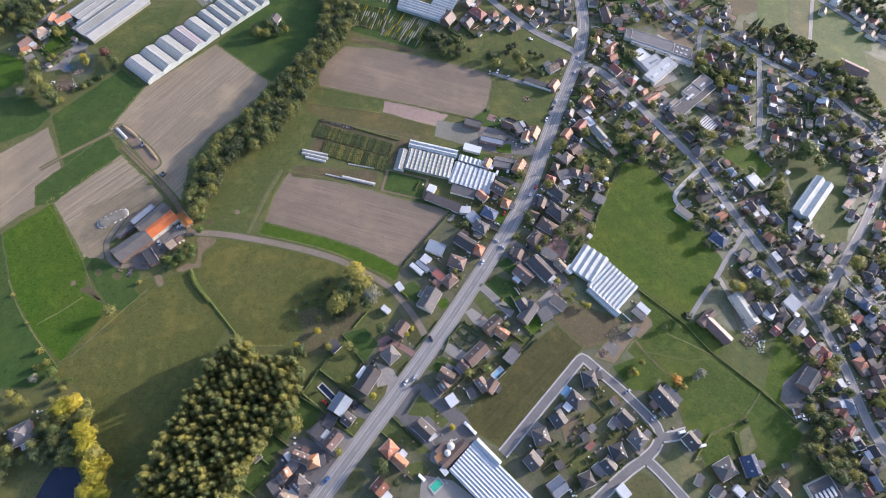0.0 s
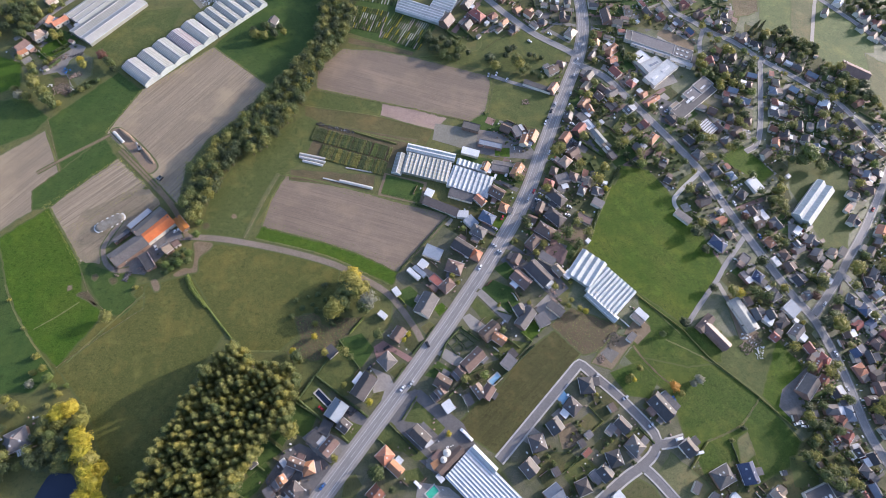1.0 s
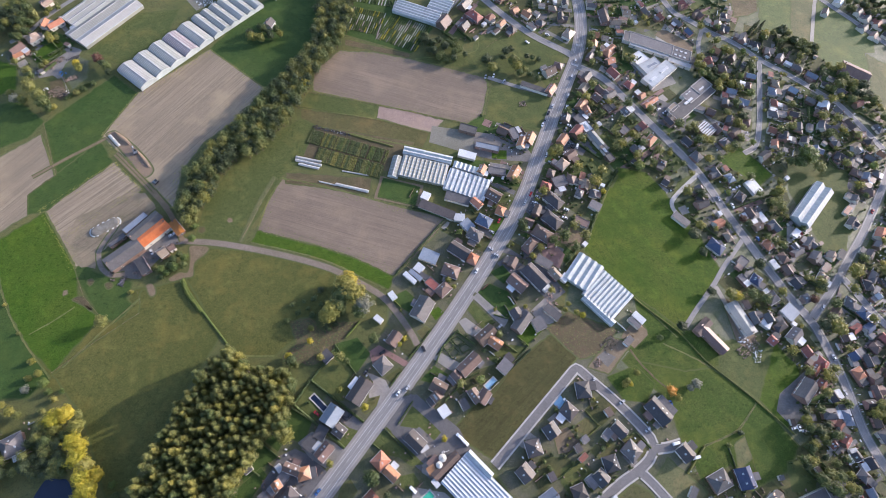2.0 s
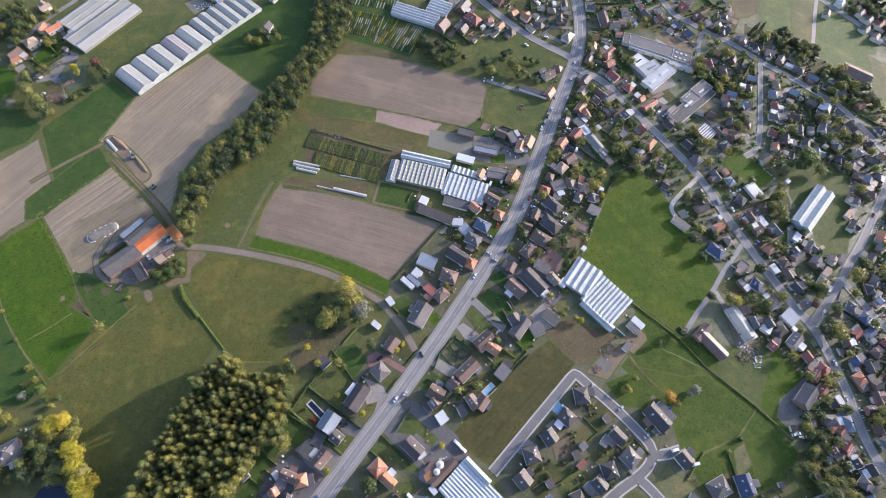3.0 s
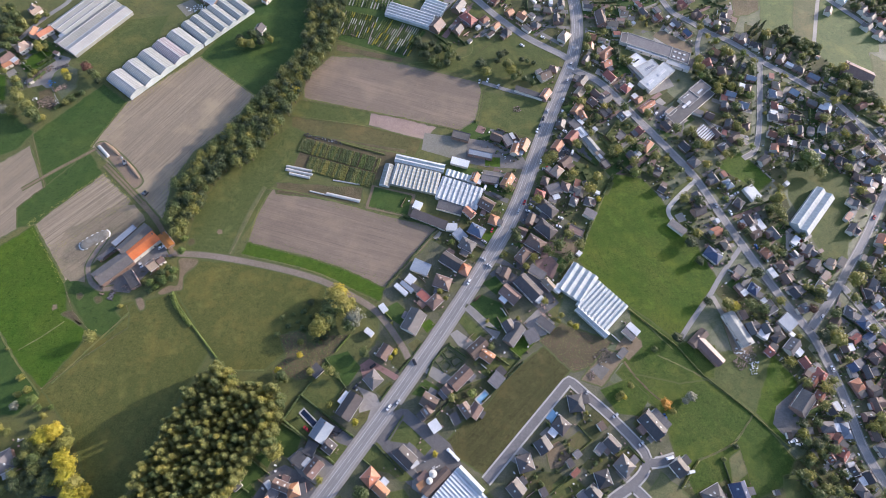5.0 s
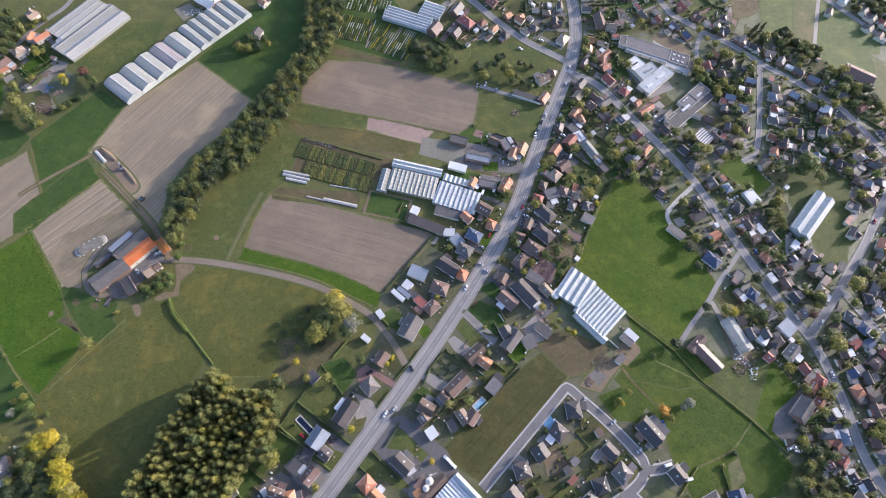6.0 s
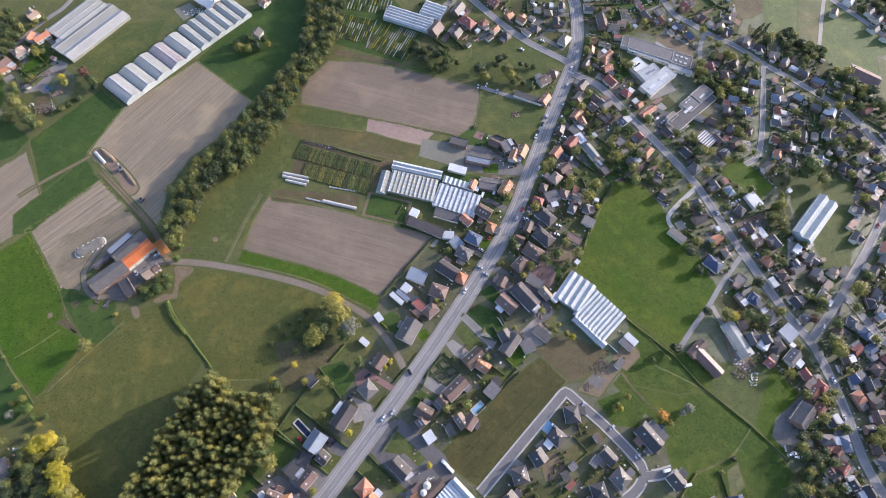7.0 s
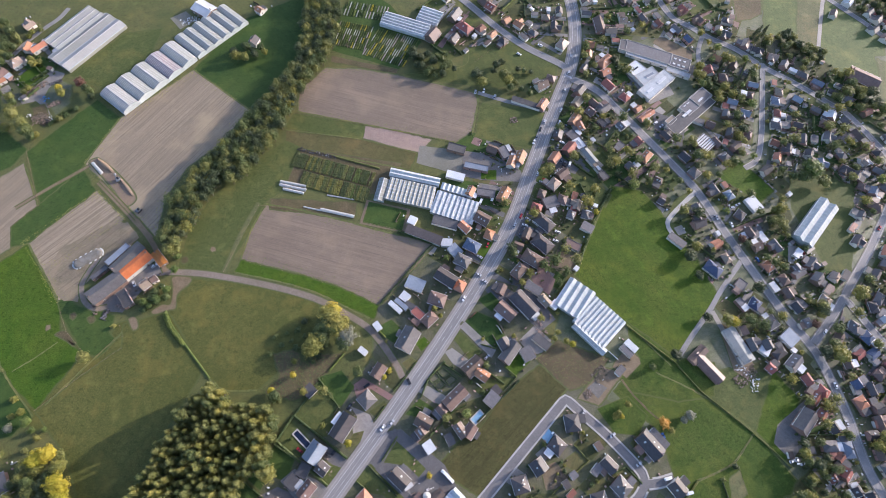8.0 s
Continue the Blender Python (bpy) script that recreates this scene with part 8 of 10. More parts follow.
house(357.5, 150.2, 231, 10.5, 5.8, "hip", "grey", 2.8, wall="brick_wall", near=False)
shed(356.2, 139.0, 231, 7.9, 3.7, "felt")
house(339.1, 110.0, 32, 8, 6.2, "gable", "blue", 2.8, wall="pale_wall", near=False)
shed(329.5, 112.9, 32, 7.7, 3.8, "felt")
house(338.7, 95.7, 310, 7, 6.8, "hip", "brown", 2.5, wall="brick_wall", near=False, sky=1)
shed(339.1, 105.2, 310, 5.2, 4.1, "felt")
house(330.2, 86.6, 279, 9, 5.8, "gable", "grey", 2.5, wall="brick_wall", near=False)
shed(319.7, 86.0, 279, 6.6, 4.3, "felt")
house(330.3, 73.8, 15, 7, 6.8, "gable", "dark", 3.4, wall="brick_wall", near=False)
house(320.8, 57.0, 5, 7, 6.2, "gable", "dark", 3.4, wall="brick_wall", near=False, sky=1)
shed(327.2, 64.1, 5, 5.0, 4.6, "red")
house(322.0, 45.6, 276, 7, 6.2, "gable", "brown", 2.8, wall="brick_wall", near=False)
house(323.2, 36.9, 294, 8, 7.4, "hip", "grey", 3.4, wall="pale_wall", near=False)
house(302.5, 2.1, 288, 9, 6.2, "gable", "bluegrey", 2.8, wall="brick_wall", near=False)
house(294.3, -1.8, 294, 7, 6.2, "gable", "red", 2.5, wall="pale_wall", near=False)
house(98.4, 404.0, 225, 7, 6.8, "gable", "orange", 2.8, wall="brick_wall", near=False)
house(109.3, 399.2, 139, 9, 6.8, "gable", "orange", 3.4, wall="pale_wall", near=False)
shed(119.3, 402.5, 139, 5.5, 4.0, "grey")
house(121.9, 390.9, 135, 8, 5.8, "hip", "grey", 2.8, wall="brick_wall", near=False)
shed(113.3, 385.9, 135, 8.3, 4.6, "felt")
house(134.3, 410.0, 175, 8, 6.8, "hip", "tan", 2.8, wall="brick_wall", near=False)
shed(124.9, 413.4, 175, 5.9, 4.4, "felt")
shed(449.8, 435.4, 336, 8.6, 3.9, "red")
shed(469.3, 423.8, 252, 8.3, 4.2, "felt")
house(141.3, 398.8, 88, 9, 5.8, "gable", "dark", 3.4, wall="brick_wall", near=False)
house(205.6, 411.6, 179, 7, 7.4, "gable", "tan", 2.5, wall="pale_wall", near=False, sky=1)
shed(201.4, 403.1, 179, 7.4, 4.3, "brown")
house(192.3, 396.7, 181, 10.5, 7.4, "gable", "tan", 3.4, wall="pale_wall", near=False)
shed(195.7, 386.0, 181, 6.5, 4.4, "red")
house(277.5, 415.6, 301, 9, 6.2, "gable", "brown", 3.4, wall="brick_wall", near=False, sky=1)
shed(285.2, 408.6, 301, 6.1, 4.6, "felt")
house(301.9, 415.9, 251, 7, 5.8, "hip", "dark", 3.4, wall="pale_wall", near=False)
shed(309.9, 421.1, 251, 5.5, 4.0, "brown")
house(235.0, 206.6, 22, 10.5, 7.4, "gable", "dark", 3.4, wall="brick_wall", near=False)
house(272.7, 200.1, 293, 8, 6.8, "gable", "brown", 3.4, wall="brick_wall", near=False)
house(393.8, 243.4, 237, 7, 6.2, "hip", "grey", 3.4, wall="brick_wall", near=False)
shed(387.1, 236.7, 237, 7.6, 4.3, "white")
house(381.0, 226.0, 326, 10.5, 7.4, "hip", "brown", 2.8, wall="brick_wall", near=False)
house(360.8, 168.3, 230, 8, 5.8, "gable", "dark", 3.4, wall="pale_wall", near=False)
house(302.6, 168.4, 29, 10.5, 5.8, "gable", "grey", 2.5, wall="brick_wall", near=False, sky=1)
house(314.2, 176.2, 227, 10.5, 6.2, "gable", "grey", 2.5, wall="brick_wall", near=False)
shed(306.6, 184.5, 227, 8.0, 4.4, "white")
house(318.5, 121.3, 228, 7, 6.2, "gable", "brown", 2.5, wall="brick_wall", near=False)
house(329.1, 109.6, 31, 8, 5.8, "gable", "red", 2.5, wall="brick_wall", near=False)
shed(339.1, 109.8, 31, 6.5, 4.0, "red")
house(272.4, 109.6, 30, 10.5, 5.8, "hip", "dark", 2.8, wall="brick_wall", near=False)
house(254.2, 115.1, 286, 9, 6.2, "gable", "grey", 3.4, wall="brick_wall", near=False)
shed(251.2, 125.2, 286, 6.3, 4.8, "brown")
house(264.9, 115.5, 291, 7, 7.4, "gable", "grey", 3.4, wall="brick_wall", near=False)
shed(274.2, 113.5, 291, 7.2, 4.1, "felt")
house(328.7, 64.4, 278, 10.5, 5.8, "gable", "brown", 2.5, wall="brick_wall", near=False)
house(301.6, 48.5, 272, 10.5, 7.4, "hip", "bluegrey", 2.5, wall="brick_wall", near=False, sky=1)
shed(290.4, 47.1, 272, 8.8, 4.4, "red")
house(308.0, 20.9, 290, 7, 7.4, "gable", "dark", 2.8, wall="pale_wall", near=False)
shed(299.6, 25.4, 290, 7.9, 4.7, "white")
house(374.2, 253.5, 232, 7, 7.4, "gable", "grey", 2.8, wall="brick_wall", near=False)
house(323.3, 275.9, 247, 9, 6.2, "gable", "dark", 3.4, wall="brick_wall", near=False)
house(305.0, 330.8, 251, 7, 5.8, "hip", "brown", 2.5, wall="brick_wall", near=False)
house(285.7, 349.1, 265, 9, 7.4, "hip", "brown", 2.5, wall="brick_wall", near=False)
house(278.6, 309.1, 251, 7, 5.8, "gable", "grey", 3.4, wall="brick_wall", near=False)
shed(280.7, 318.4, 251, 6.2, 4.8, "red")
house(263.2, 298.5, 337, 7, 6.8, "gable", "brown", 2.8, wall="brick_wall", near=False, sky=1)
shed(254.3, 301.8, 337, 8.5, 4.9, "felt")
house(338.8, 301.6, 346, 8, 6.2, "gable", "dark", 2.5, wall="brick_wall", near=False)
shed(328.8, 301.4, 346, 7.4, 4.7, "felt")
house(363.0, 303.6, 333, 7, 6.2, "hip", "brown", 3.4, wall="brick_wall", near=False)
shed(370.6, 309.3, 333, 5.5, 4.9, "brown")
house(388.4, 293.2, 297, 10.5, 7.4, "gable", "brown", 2.5, wall="pale_wall", near=False, sky=1)
house(399.7, 275.6, 299, 7, 7.4, "hip", "dark", 2.8, wall="brick_wall", near=False)
house(347.2, 263.0, 250, 10.5, 6.2, "gable", "bluegrey", 2.8, wall="brick_wall", near=False)
shed(341.1, 272.5, 250, 8.3, 4.2, "felt")
house(264.0, 280.4, 304, 9, 6.8, "gable", "brown", 3.4, wall="brick_wall", near=False)
house(132.7, 223.9, 70, 8, 7.4, "hip", "brown", 2.8, wall="pale_wall", near=False)
shed(142.3, 226.6, 70, 8.3, 4.2, "red")
house(138.0, 211.2, 66, 7, 5.8, "hip", "grey", 3.4, wall="pale_wall", near=False, sky=1)
house(149.3, 211.9, 71, 7, 6.2, "hip", "grey", 2.5, wall="pale_wall", near=False)
shed(140.1, 214.3, 71, 7.6, 4.8, "red")
house(143.5, 219.3, 72, 9, 5.8, "gable", "tan", 2.8, wall="brick_wall", near=False)
shed(151.1, 212.0, 72, 6.3, 4.5, "white")
house(167.8, 315.7, 310, 8, 6.2, "gable", "brown", 2.8, wall="brick_wall", near=False)
shed(177.8, 315.3, 310, 7.6, 4.2, "brown")
house(134.3, 282.5, 72, 8, 7.4, "gable", "dark", 3.4, wall="brick_wall", near=False, sky=1)
house(176.0, 310.6, 37, 10.5, 6.2, "gable", "grey", 2.5, wall="pale_wall", near=False)
house(81.1, 267.0, 156, 9, 6.8, "gable", "brown", 2.8, wall="brick_wall", near=False)
house(117.3, 228.2, 68, 7, 5.8, "hip", "brown", 3.4, wall="brick_wall", near=False)
house(264.5, 232.1, 295, 8, 7.4, "hip", "bluegrey", 2.5, wall="brick_wall", near=False, sky=1)
house(253.7, 236.8, 295, 9, 5.8, "gable", "grey", 2.8, wall="brick_wall", near=False)
shed(263.2, 241.2, 295, 5.2, 3.6, "red")
house(236.7, 219.9, 290, 7, 7.4, "gable", "grey", 2.5, wall="brick_wall", near=False)
house(190.4, 254.7, 305, 9, 6.8, "gable", "grey", 2.5, wall="brick_wall", near=False)
house(78.8, 426.1, 131, 10.5, 7.4, "gable", "brown", 2.8, wall="brick_wall", near=False)
house(172.5, 432.6, 99, 8, 7.4, "gable", "brown", 3.4, wall="pale_wall", near=False)
shed(181.9, 435.9, 99, 8.8, 4.2, "white")
house(212.4, 437.2, 29, 9, 6.8, "gable", "tan", 2.8, wall="brick_wall", near=False, sky=1)
house(254.5, 441.4, 32, 8, 6.2, "gable", "brown", 2.8, wall="brick_wall", near=False)
shed(259.5, 450.1, 32, 5.4, 4.2, "brown")
house(265.8, 447.3, 295, 8, 7.4, "hip", "grey", 2.8, wall="pale_wall", near=False)
house(403.6, 222.8, 235, 8, 5.8, "gable", "brown", 3.4, wall="brick_wall", near=False, sky=1)
house(388.4, 187.7, 230, 9, 6.8, "gable", "grey", 2.8, wall="brick_wall", near=False, sky=1)
shed(389.9, 177.3, 230, 6.2, 3.8, "red")
house(372.8, 148.6, 318, 9, 6.2, "gable", "dark", 3.4, wall="pale_wall", near=False, sky=1)
shed(371.6, 138.2, 318, 7.0, 4.6, "brown")
house(364.6, 118.5, 313, 8, 5.8, "hip", "red", 2.8, wall="pale_wall", near=False, sky=1)
house(343.7, 76.2, 312, 8, 5.8, "hip", "grey", 3.4, wall="brick_wall", near=False)
shed(348.5, 85.0, 312, 7.0, 4.5, "white")
house(333.1, 49.9, 277, 10.5, 7.4, "hip", "brown", 2.5, wall="brick_wall", near=False)
shed(332.6, 38.7, 277, 7.0, 4.2, "grey")
house(289.5, 50.5, 2, 10.5, 6.8, "hip", "grey", 3.4, wall="brick_wall", near=False)
shed(300.0, 54.4, 2, 5.1, 4.6, "felt")
house(238.5, -1.8, 308, 10.5, 6.2, "gable", "tan", 2.5, wall="pale_wall", near=False)
house(196.6, -3.7, 42, 8, 7.4, "gable", "grey", 2.5, wall="pale_wall", near=False)
house(219.1, -6.6, 312, 7, 6.2, "hip", "grey", 2.5, wall="brick_wall", near=False, sky=1)
shed(210.5, -2.5, 312, 6.2, 4.6, "white")
house(163.2, 352.4, 59, 7, 5.8, "gable", "dark", 3.0, wall="brick_wall", near=False)
shed(166.9, 359.1, 59, 6.3, 3.7, "grey")
house(223.5, 285.4, 306, 9, 5.8, "gable", "dark", 3.4, wall="brick_wall", near=False)
house(245.0, 189.4, 24, 8, 7, "gable", "orange", 3.4, wall="pale_wall", near=False)
house(250.0, 178.7, 294, 8, 5.8, "hip", "tan", 3.0, wall="brick_wall", near=False)
shed(242.7, 173.3, 294, 4.2, 3.5, "felt")
house(330.9, 25.4, 291, 8, 6.4, "gable", "tan", 2.6, wall="pale_wall", near=False)
shed(340.6, 26.0, 291, 6.6, 3.4, "felt")
house(465.4, 298.2, 321, 9, 6.4, "hip", "grey", 2.6, wall="pale_wall", near=False)
shed(471.6, 290.1, 321, 5.6, 3.5, "felt")
house(452.7, 280.7, 321, 8, 7, "gable", "tan", 2.6, wall="brick_wall", near=False)
shed(461.7, 274.9, 321, 5.1, 3.6, "brown")
house(433.6, 296.3, 231, 7, 6.4, "gable", "bluegrey", 3.4, wall="brick_wall", near=False)
house(438.1, 264.8, 231, 7, 7, "gable", "grey", 3.0, wall="pale_wall", near=False)
shed(444.0, 258.5, 231, 5.5, 3.9, "white")
house(405.8, 263.3, 321, 7, 5.8, "gable", "orange", 3.0, wall="pale_wall", near=False)
house(419.2, 237.3, 235, 8, 6.4, "gable", "bluegrey", 2.6, wall="pale_wall", near=False)
shed(424.5, 230.0, 235, 4.0, 3.7, "grey")
house(393.6, 206.2, 233, 7, 5.8, "gable", "tan", 3.4, wall="pale_wall", near=False)
house(370.9, 176.6, 229, 7, 5.8, "gable", "grey", 3.0, wall="brick_wall", near=False)
shed(379.5, 172.8, 229, 4.7, 4.0, "grey")
house(232.4, 436.8, 298, 7, 6.4, "gable", "tan", 2.6, wall="pale_wall", near=False)
house(264.4, 427.1, 298, 9, 7, "gable", "red", 3.4, wall="brick_wall", near=False)
shed(271.2, 432.4, 298, 5.4, 3.1, "felt")
house(283.5, 369.9, 329, 8, 7, "gable", "orange", 3.4, wall="brick_wall", near=False)
shed(281.2, 361.2, 329, 5.7, 3.1, "felt")
house(345.8, 327.8, 324, 8, 7, "gable", "bluegrey", 3.4, wall="brick_wall", near=False)
shed(340.4, 318.8, 324, 6.0, 3.6, "brown")
house(381.6, 337.1, 330, 9, 5.8, "hip", "dark", 2.6, wall="pale_wall", near=False)
shed(388.9, 345.6, 330, 5.8, 3.3, "felt")
house(391.8, 330.1, 330, 7, 7, "gable", "grey", 2.6, wall="pale_wall", near=False)
shed(396.9, 336.5, 330, 4.8, 3.8, "grey")
house(404.0, 316.5, 27, 9, 5.8, "gable", "red", 3.4, wall="brick_wall", near=False)
house(439.6, 251.3, 300, 9, 7, "gable", "bluegrey", 3.4, wall="brick_wall", near=False)
shed(448.9, 256.0, 300, 6.0, 3.9, "felt")
house(349.0, 102.0, 312, 9, 6.4, "gable", "red", 3.0, wall="brick_wall", near=False)
house(374.0, 110.0, 312, 8, 7, "hip", "grey", 2.6, wall="brick_wall", near=False)
shed(382.2, 115.7, 312, 6.9, 3.8, "felt")
house(364.2, 86.6, 312, 8, 5.8, "hip", "tan", 3.4, wall="pale_wall", near=False)
house(324.6, 312.7, 255, 8, 6.4, "hip", "red", 2.6, wall="pale_wall", near=False)
shed(333.4, 307.9, 255, 5.4, 3.3, "grey")
house(312.7, 268.3, 248, 7, 6.4, "gable", "orange", 2.6, wall="pale_wall", near=False)
shed(320.7, 262.7, 248, 4.3, 3.3, "felt")
house(94.5, 379.4, 138, 8, 7, "hip", "dark", 3.4, wall="brick_wall", near=False)
house(85.1, 385.6, 228, 8, 5.8, "gable", "orange", 3.4, wall="pale_wall", near=False)
shed(80.7, 376.8, 228, 7.0, 3.1, "brown")
house(75.3, 392.5, 223, 9, 6.4, "hip", "red", 3.4, wall="pale_wall", near=False)
shed(69.7, 384.4, 223, 4.1, 3.1, "white")
house(44.6, 428.1, 135, 8, 6.4, "gable", "brown", 2.6, wall="pale_wall", near=False)
house(61.7, 445.3, 225, 7, 6.4, "gable", "dark", 2.6, wall="pale_wall", near=False)
shed(70.3, 451.0, 225, 5.1, 3.7, "brown")
house(54.4, 153.1, 64, 8, 7, "hip", "orange", 3.4, wall="brick_wall", near=False)
shed(48.4, 153.9, 64, 4.3, 3.0, "grey")
house(83.0, 151.5, 64, 8, 6.4, "gable", "brown", 2.6, wall="brick_wall", near=False)
house(76.2, 193.3, 67, 8, 7, "hip", "orange", 2.6, wall="pale_wall", near=False)
shed(69.0, 199.6, 67, 4.8, 3.6, "brown")
house(96.8, 184.4, 157, 7, 7, "gable", "brown", 2.6, wall="brick_wall", near=False)
house(103.7, 194.4, 67, 9, 5.8, "gable", "brown", 3.4, wall="brick_wall", near=False)
house(112.6, 216.7, 160, 8, 6.4, "hip", "red", 3.0, wall="brick_wall", near=False)
shed(122.0, 211.8, 160, 5.9, 3.7, "grey")
house(133.2, 339.6, 159, 8, 7, "hip", "brown", 3.4, wall="brick_wall", near=False)
house(169.3, 368.9, 77, 7, 5.8, "gable", "orange", 2.6, wall="pale_wall", near=False)
shed(176.8, 364.2, 77, 5.8, 3.8, "brown")
house(171.5, 380.3, 167, 8, 7, "gable", "orange", 2.6, wall="brick_wall", near=False)
shed(180.6, 377.5, 167, 6.0, 3.8, "felt")
house(147.4, 417.7, 88, 8, 5.8, "gable", "dark", 3.4, wall="pale_wall", near=False)
shed(138.0, 419.9, 88, 5.0, 3.4, "white")
house(172.2, 416.8, 178, 9, 5.8, "gable", "grey", 3.4, wall="pale_wall", near=False)
house(146.0, 439.5, 96, 8, 6.4, "gable", "tan", 2.6, wall="brick_wall", near=False)
shed(137.6, 440.8, 96, 4.4, 3.2, "white")
house(144.1, 451.4, 96, 9, 5.8, "gable", "brown", 2.6, wall="brick_wall", near=False)
house(172.0, 454.2, 186, 8, 6.4, "hip", "grey", 3.0, wall="pale_wall", near=False)
shed(181.5, 457.9, 186, 5.8, 3.1, "felt")
house(144.3, 463.6, 96, 7, 5.8, "gable", "brown", 3.0, wall="pale_wall", near=False)
shed(135.8, 460.2, 96, 6.6, 3.2, "brown")
house(167.9, 465.9, 186, 9, 5.8, "hip", "grey", 3.0, wall="brick_wall", near=False)
# field hedges and pools
for p, q in (((-141.3, 132.9), (-136.1, 124.0)), ((-136.1, 124.0), (-128.0, 114.5)), ((-128.0, 114.5), (-118.8, 104.2)), ((-118.8, 104.2), (-105.1, 89.4))):
    hedge(*p, *q, 0.8, 1.0, "meadow")
for p, q in (((169.5, 127.9), (198.8, 103.3)), ((198.8, 103.3), (213.1, 84.3)), ((213.1, 84.3), (242.7, 58.4)), ((242.7, 58.4), (263.1, 37.8))):
    hedge(*p, *q, 0.9, 0.8, "moss")
hedge(200.2, 30.2, 186.2, 14.5, 1.3, 1.0, "moss")
hedge(216.0, 29.4, 219.0, 11.6, 1.2, 0.7, "dark")
hedge(-30.5, 94.5, -22.0, 106.0, 1.1, 0.8, "meadow")
hedge(-46.6, 42.8, -59.3, 50.0, 1.4, 0.9, "hedge")
hedge(28.8, 78.7, 33.1, 89.8, 1.2, 0.8, "hedge")
hedge(33.1, 89.8, 42.8, 100.7, 1.2, 0.8, "hedge")
hedge(42.8, 100.7, 55.2, 92.1, 1.2, 0.8, "hedge")
hedge(66.9, 81.4, 75.4, 76.4, 1.2, 0.7, "hedge")
hedge(57.3, 73.8, 37.6, 65.8, 1.3, 0.8, "hedge")
hedge(75.4, 76.4, 90.4, 91.4, 1.2, 0.7, "dark")
hedge(83.5, 98.6, 91.2, 91.8, 1.2, 0.9, "meadow")
hedge(60.9, 102.7, 69.6, 108.5, 1.1, 0.7, "hedge")
hedge(60.9, 131.0, 65.2, 135.2, 1.0, 0.7, "copper")
hedge(68.3, 113.3, 78.3, 110.4, 1.1, 0.8, "hedge")
hedge(5.9, 41.2, 14.6, 55.2, 1.1, 0.7, "hedge")
hedge(108.6, 22.8, 133.8, 42.1, 1.3, 0.6, "moss")
hedge(102.1, 10.0, 122.0, 23.5, 1.4, 0.7, "hedge")
# the next two dark rows stand in for estate fences
hedge(115.3, 18.3, 125.3, 26.8, 1.3, 0.6, "dark")
hedge(127.2, 13.3, 137.4, 22.7, 1.3, 0.6, "dark")
hedge(125.2, 50.6, 133.0, 41.7, 1.0, 0.5, "moss")
hedge(149.0, 34.4, 156.3, 38.2, 1.0, 0.7, "hedge")
hedge(156.3, 38.2, 165.1, 28.8, 0.9, 0.8, "hedge")
hedge(-86.7, 20.4, -73.1, 11.9, 1.2, 0.7, "hedge")
hedge(-75.1, 29.9, -62.4, 21.2, 1.2, 0.7, "hedge")
hedge(-88.2, 0.9, -77.7, -5.7, 1.2, 0.8, "hedge")
hedge(20.3, 93.8, 25.3, 101.2, 0.9, 0.7, "hedge")
hedge(11.0, 82.0, 19.0, 92.0, 1.0, 0.8, "hedge")
hedge(0.5, 64.9, 6.5, 73.5, 1.0, 0.7, "hedge")
hedge(-1.0, 24.2, -8.6, 29.8, 1.0, 0.7, "hedge")
hedge(-1.7, 123.3, 4.7, 116.6, 1.3, 0.8, "meadow")
hedge(-21.8, 71.1, -37.0, 90.2, 1.2, 0.7, "hedge")
hedge(33.5, 90.5, 38.1, 94.4, 0.6, 0.5, "hedge")
hedge(38.1, 94.4, 40.8, 91.0, 0.6, 0.5, "hedge")
hedge(40.8, 91.0, 35.9, 87.4, 0.6, 0.5, "hedge")
hedge(35.9, 87.4, 33.5, 90.5, 0.6, 0.5, "hedge")
hedge(39.3, 95.2, 43.1, 97.6, 0.6, 0.5, "hedge")
hedge(43.1, 97.6, 48.0, 93.8, 0.6, 0.5, "hedge")
hedge(48.0, 93.8, 43.0, 90.7, 0.6, 0.5, "hedge")
hedge(43.0, 90.7, 39.3, 95.2, 0.6, 0.5, "hedge")
hedge(37.0, 86.3, 41.5, 89.9, 0.6, 0.5, "hedge")
hedge(41.5, 89.9, 44.5, 86.9, 0.6, 0.5, "hedge")
hedge(44.5, 86.9, 39.9, 82.3, 0.6, 0.5, "hedge")
hedge(39.9, 82.3, 37.0, 86.3, 0.6, 0.5, "hedge")
hedge(44.2, 89.9, 48.4, 92.7, 0.6, 0.5, "hedge")
hedge(48.4, 92.7, 52.5, 90.1, 0.6, 0.5, "hedge")
hedge(52.5, 90.1, 46.7, 86.2, 0.6, 0.5, "hedge")
hedge(46.7, 86.2, 44.2, 89.9, 0.6, 0.5, "hedge")
hedge(-283.4, 318.1, -272.5, 330.8, 1.6, 1.4, "hedge")
hedge(-258.1, 275.9, -250.9, 288.3, 1.6, 1.4, "hedge")
hedge(-250.9, 288.3, -241.7, 294.5, 1.6, 1.4, "hedge")
hedge(172.5, 235.7, 155.6, 208.2, 1.6, 1.4, "hedge")
hedge(155.6, 208.2, 139.7, 170.5, 1.6, 1.4, "hedge")
hedge(9.8, 194.7, 35.4, 186.2, 1.5, 1.6, "hedge")
hedge(35.4, 186.2, 0.1, 140.2, 1.4, 1.2, "dark")
hedge(92.6, 89.8, 64.5, 63.8, 1.3, 1.0, "dark")
hedge(-49.6, 66.8, -37.3, 87.0, 1.3, 1.0, "hedge")
hedge(61.4, 102.7, 82.8, 87.6, 1.3, 1.0, "hedge")
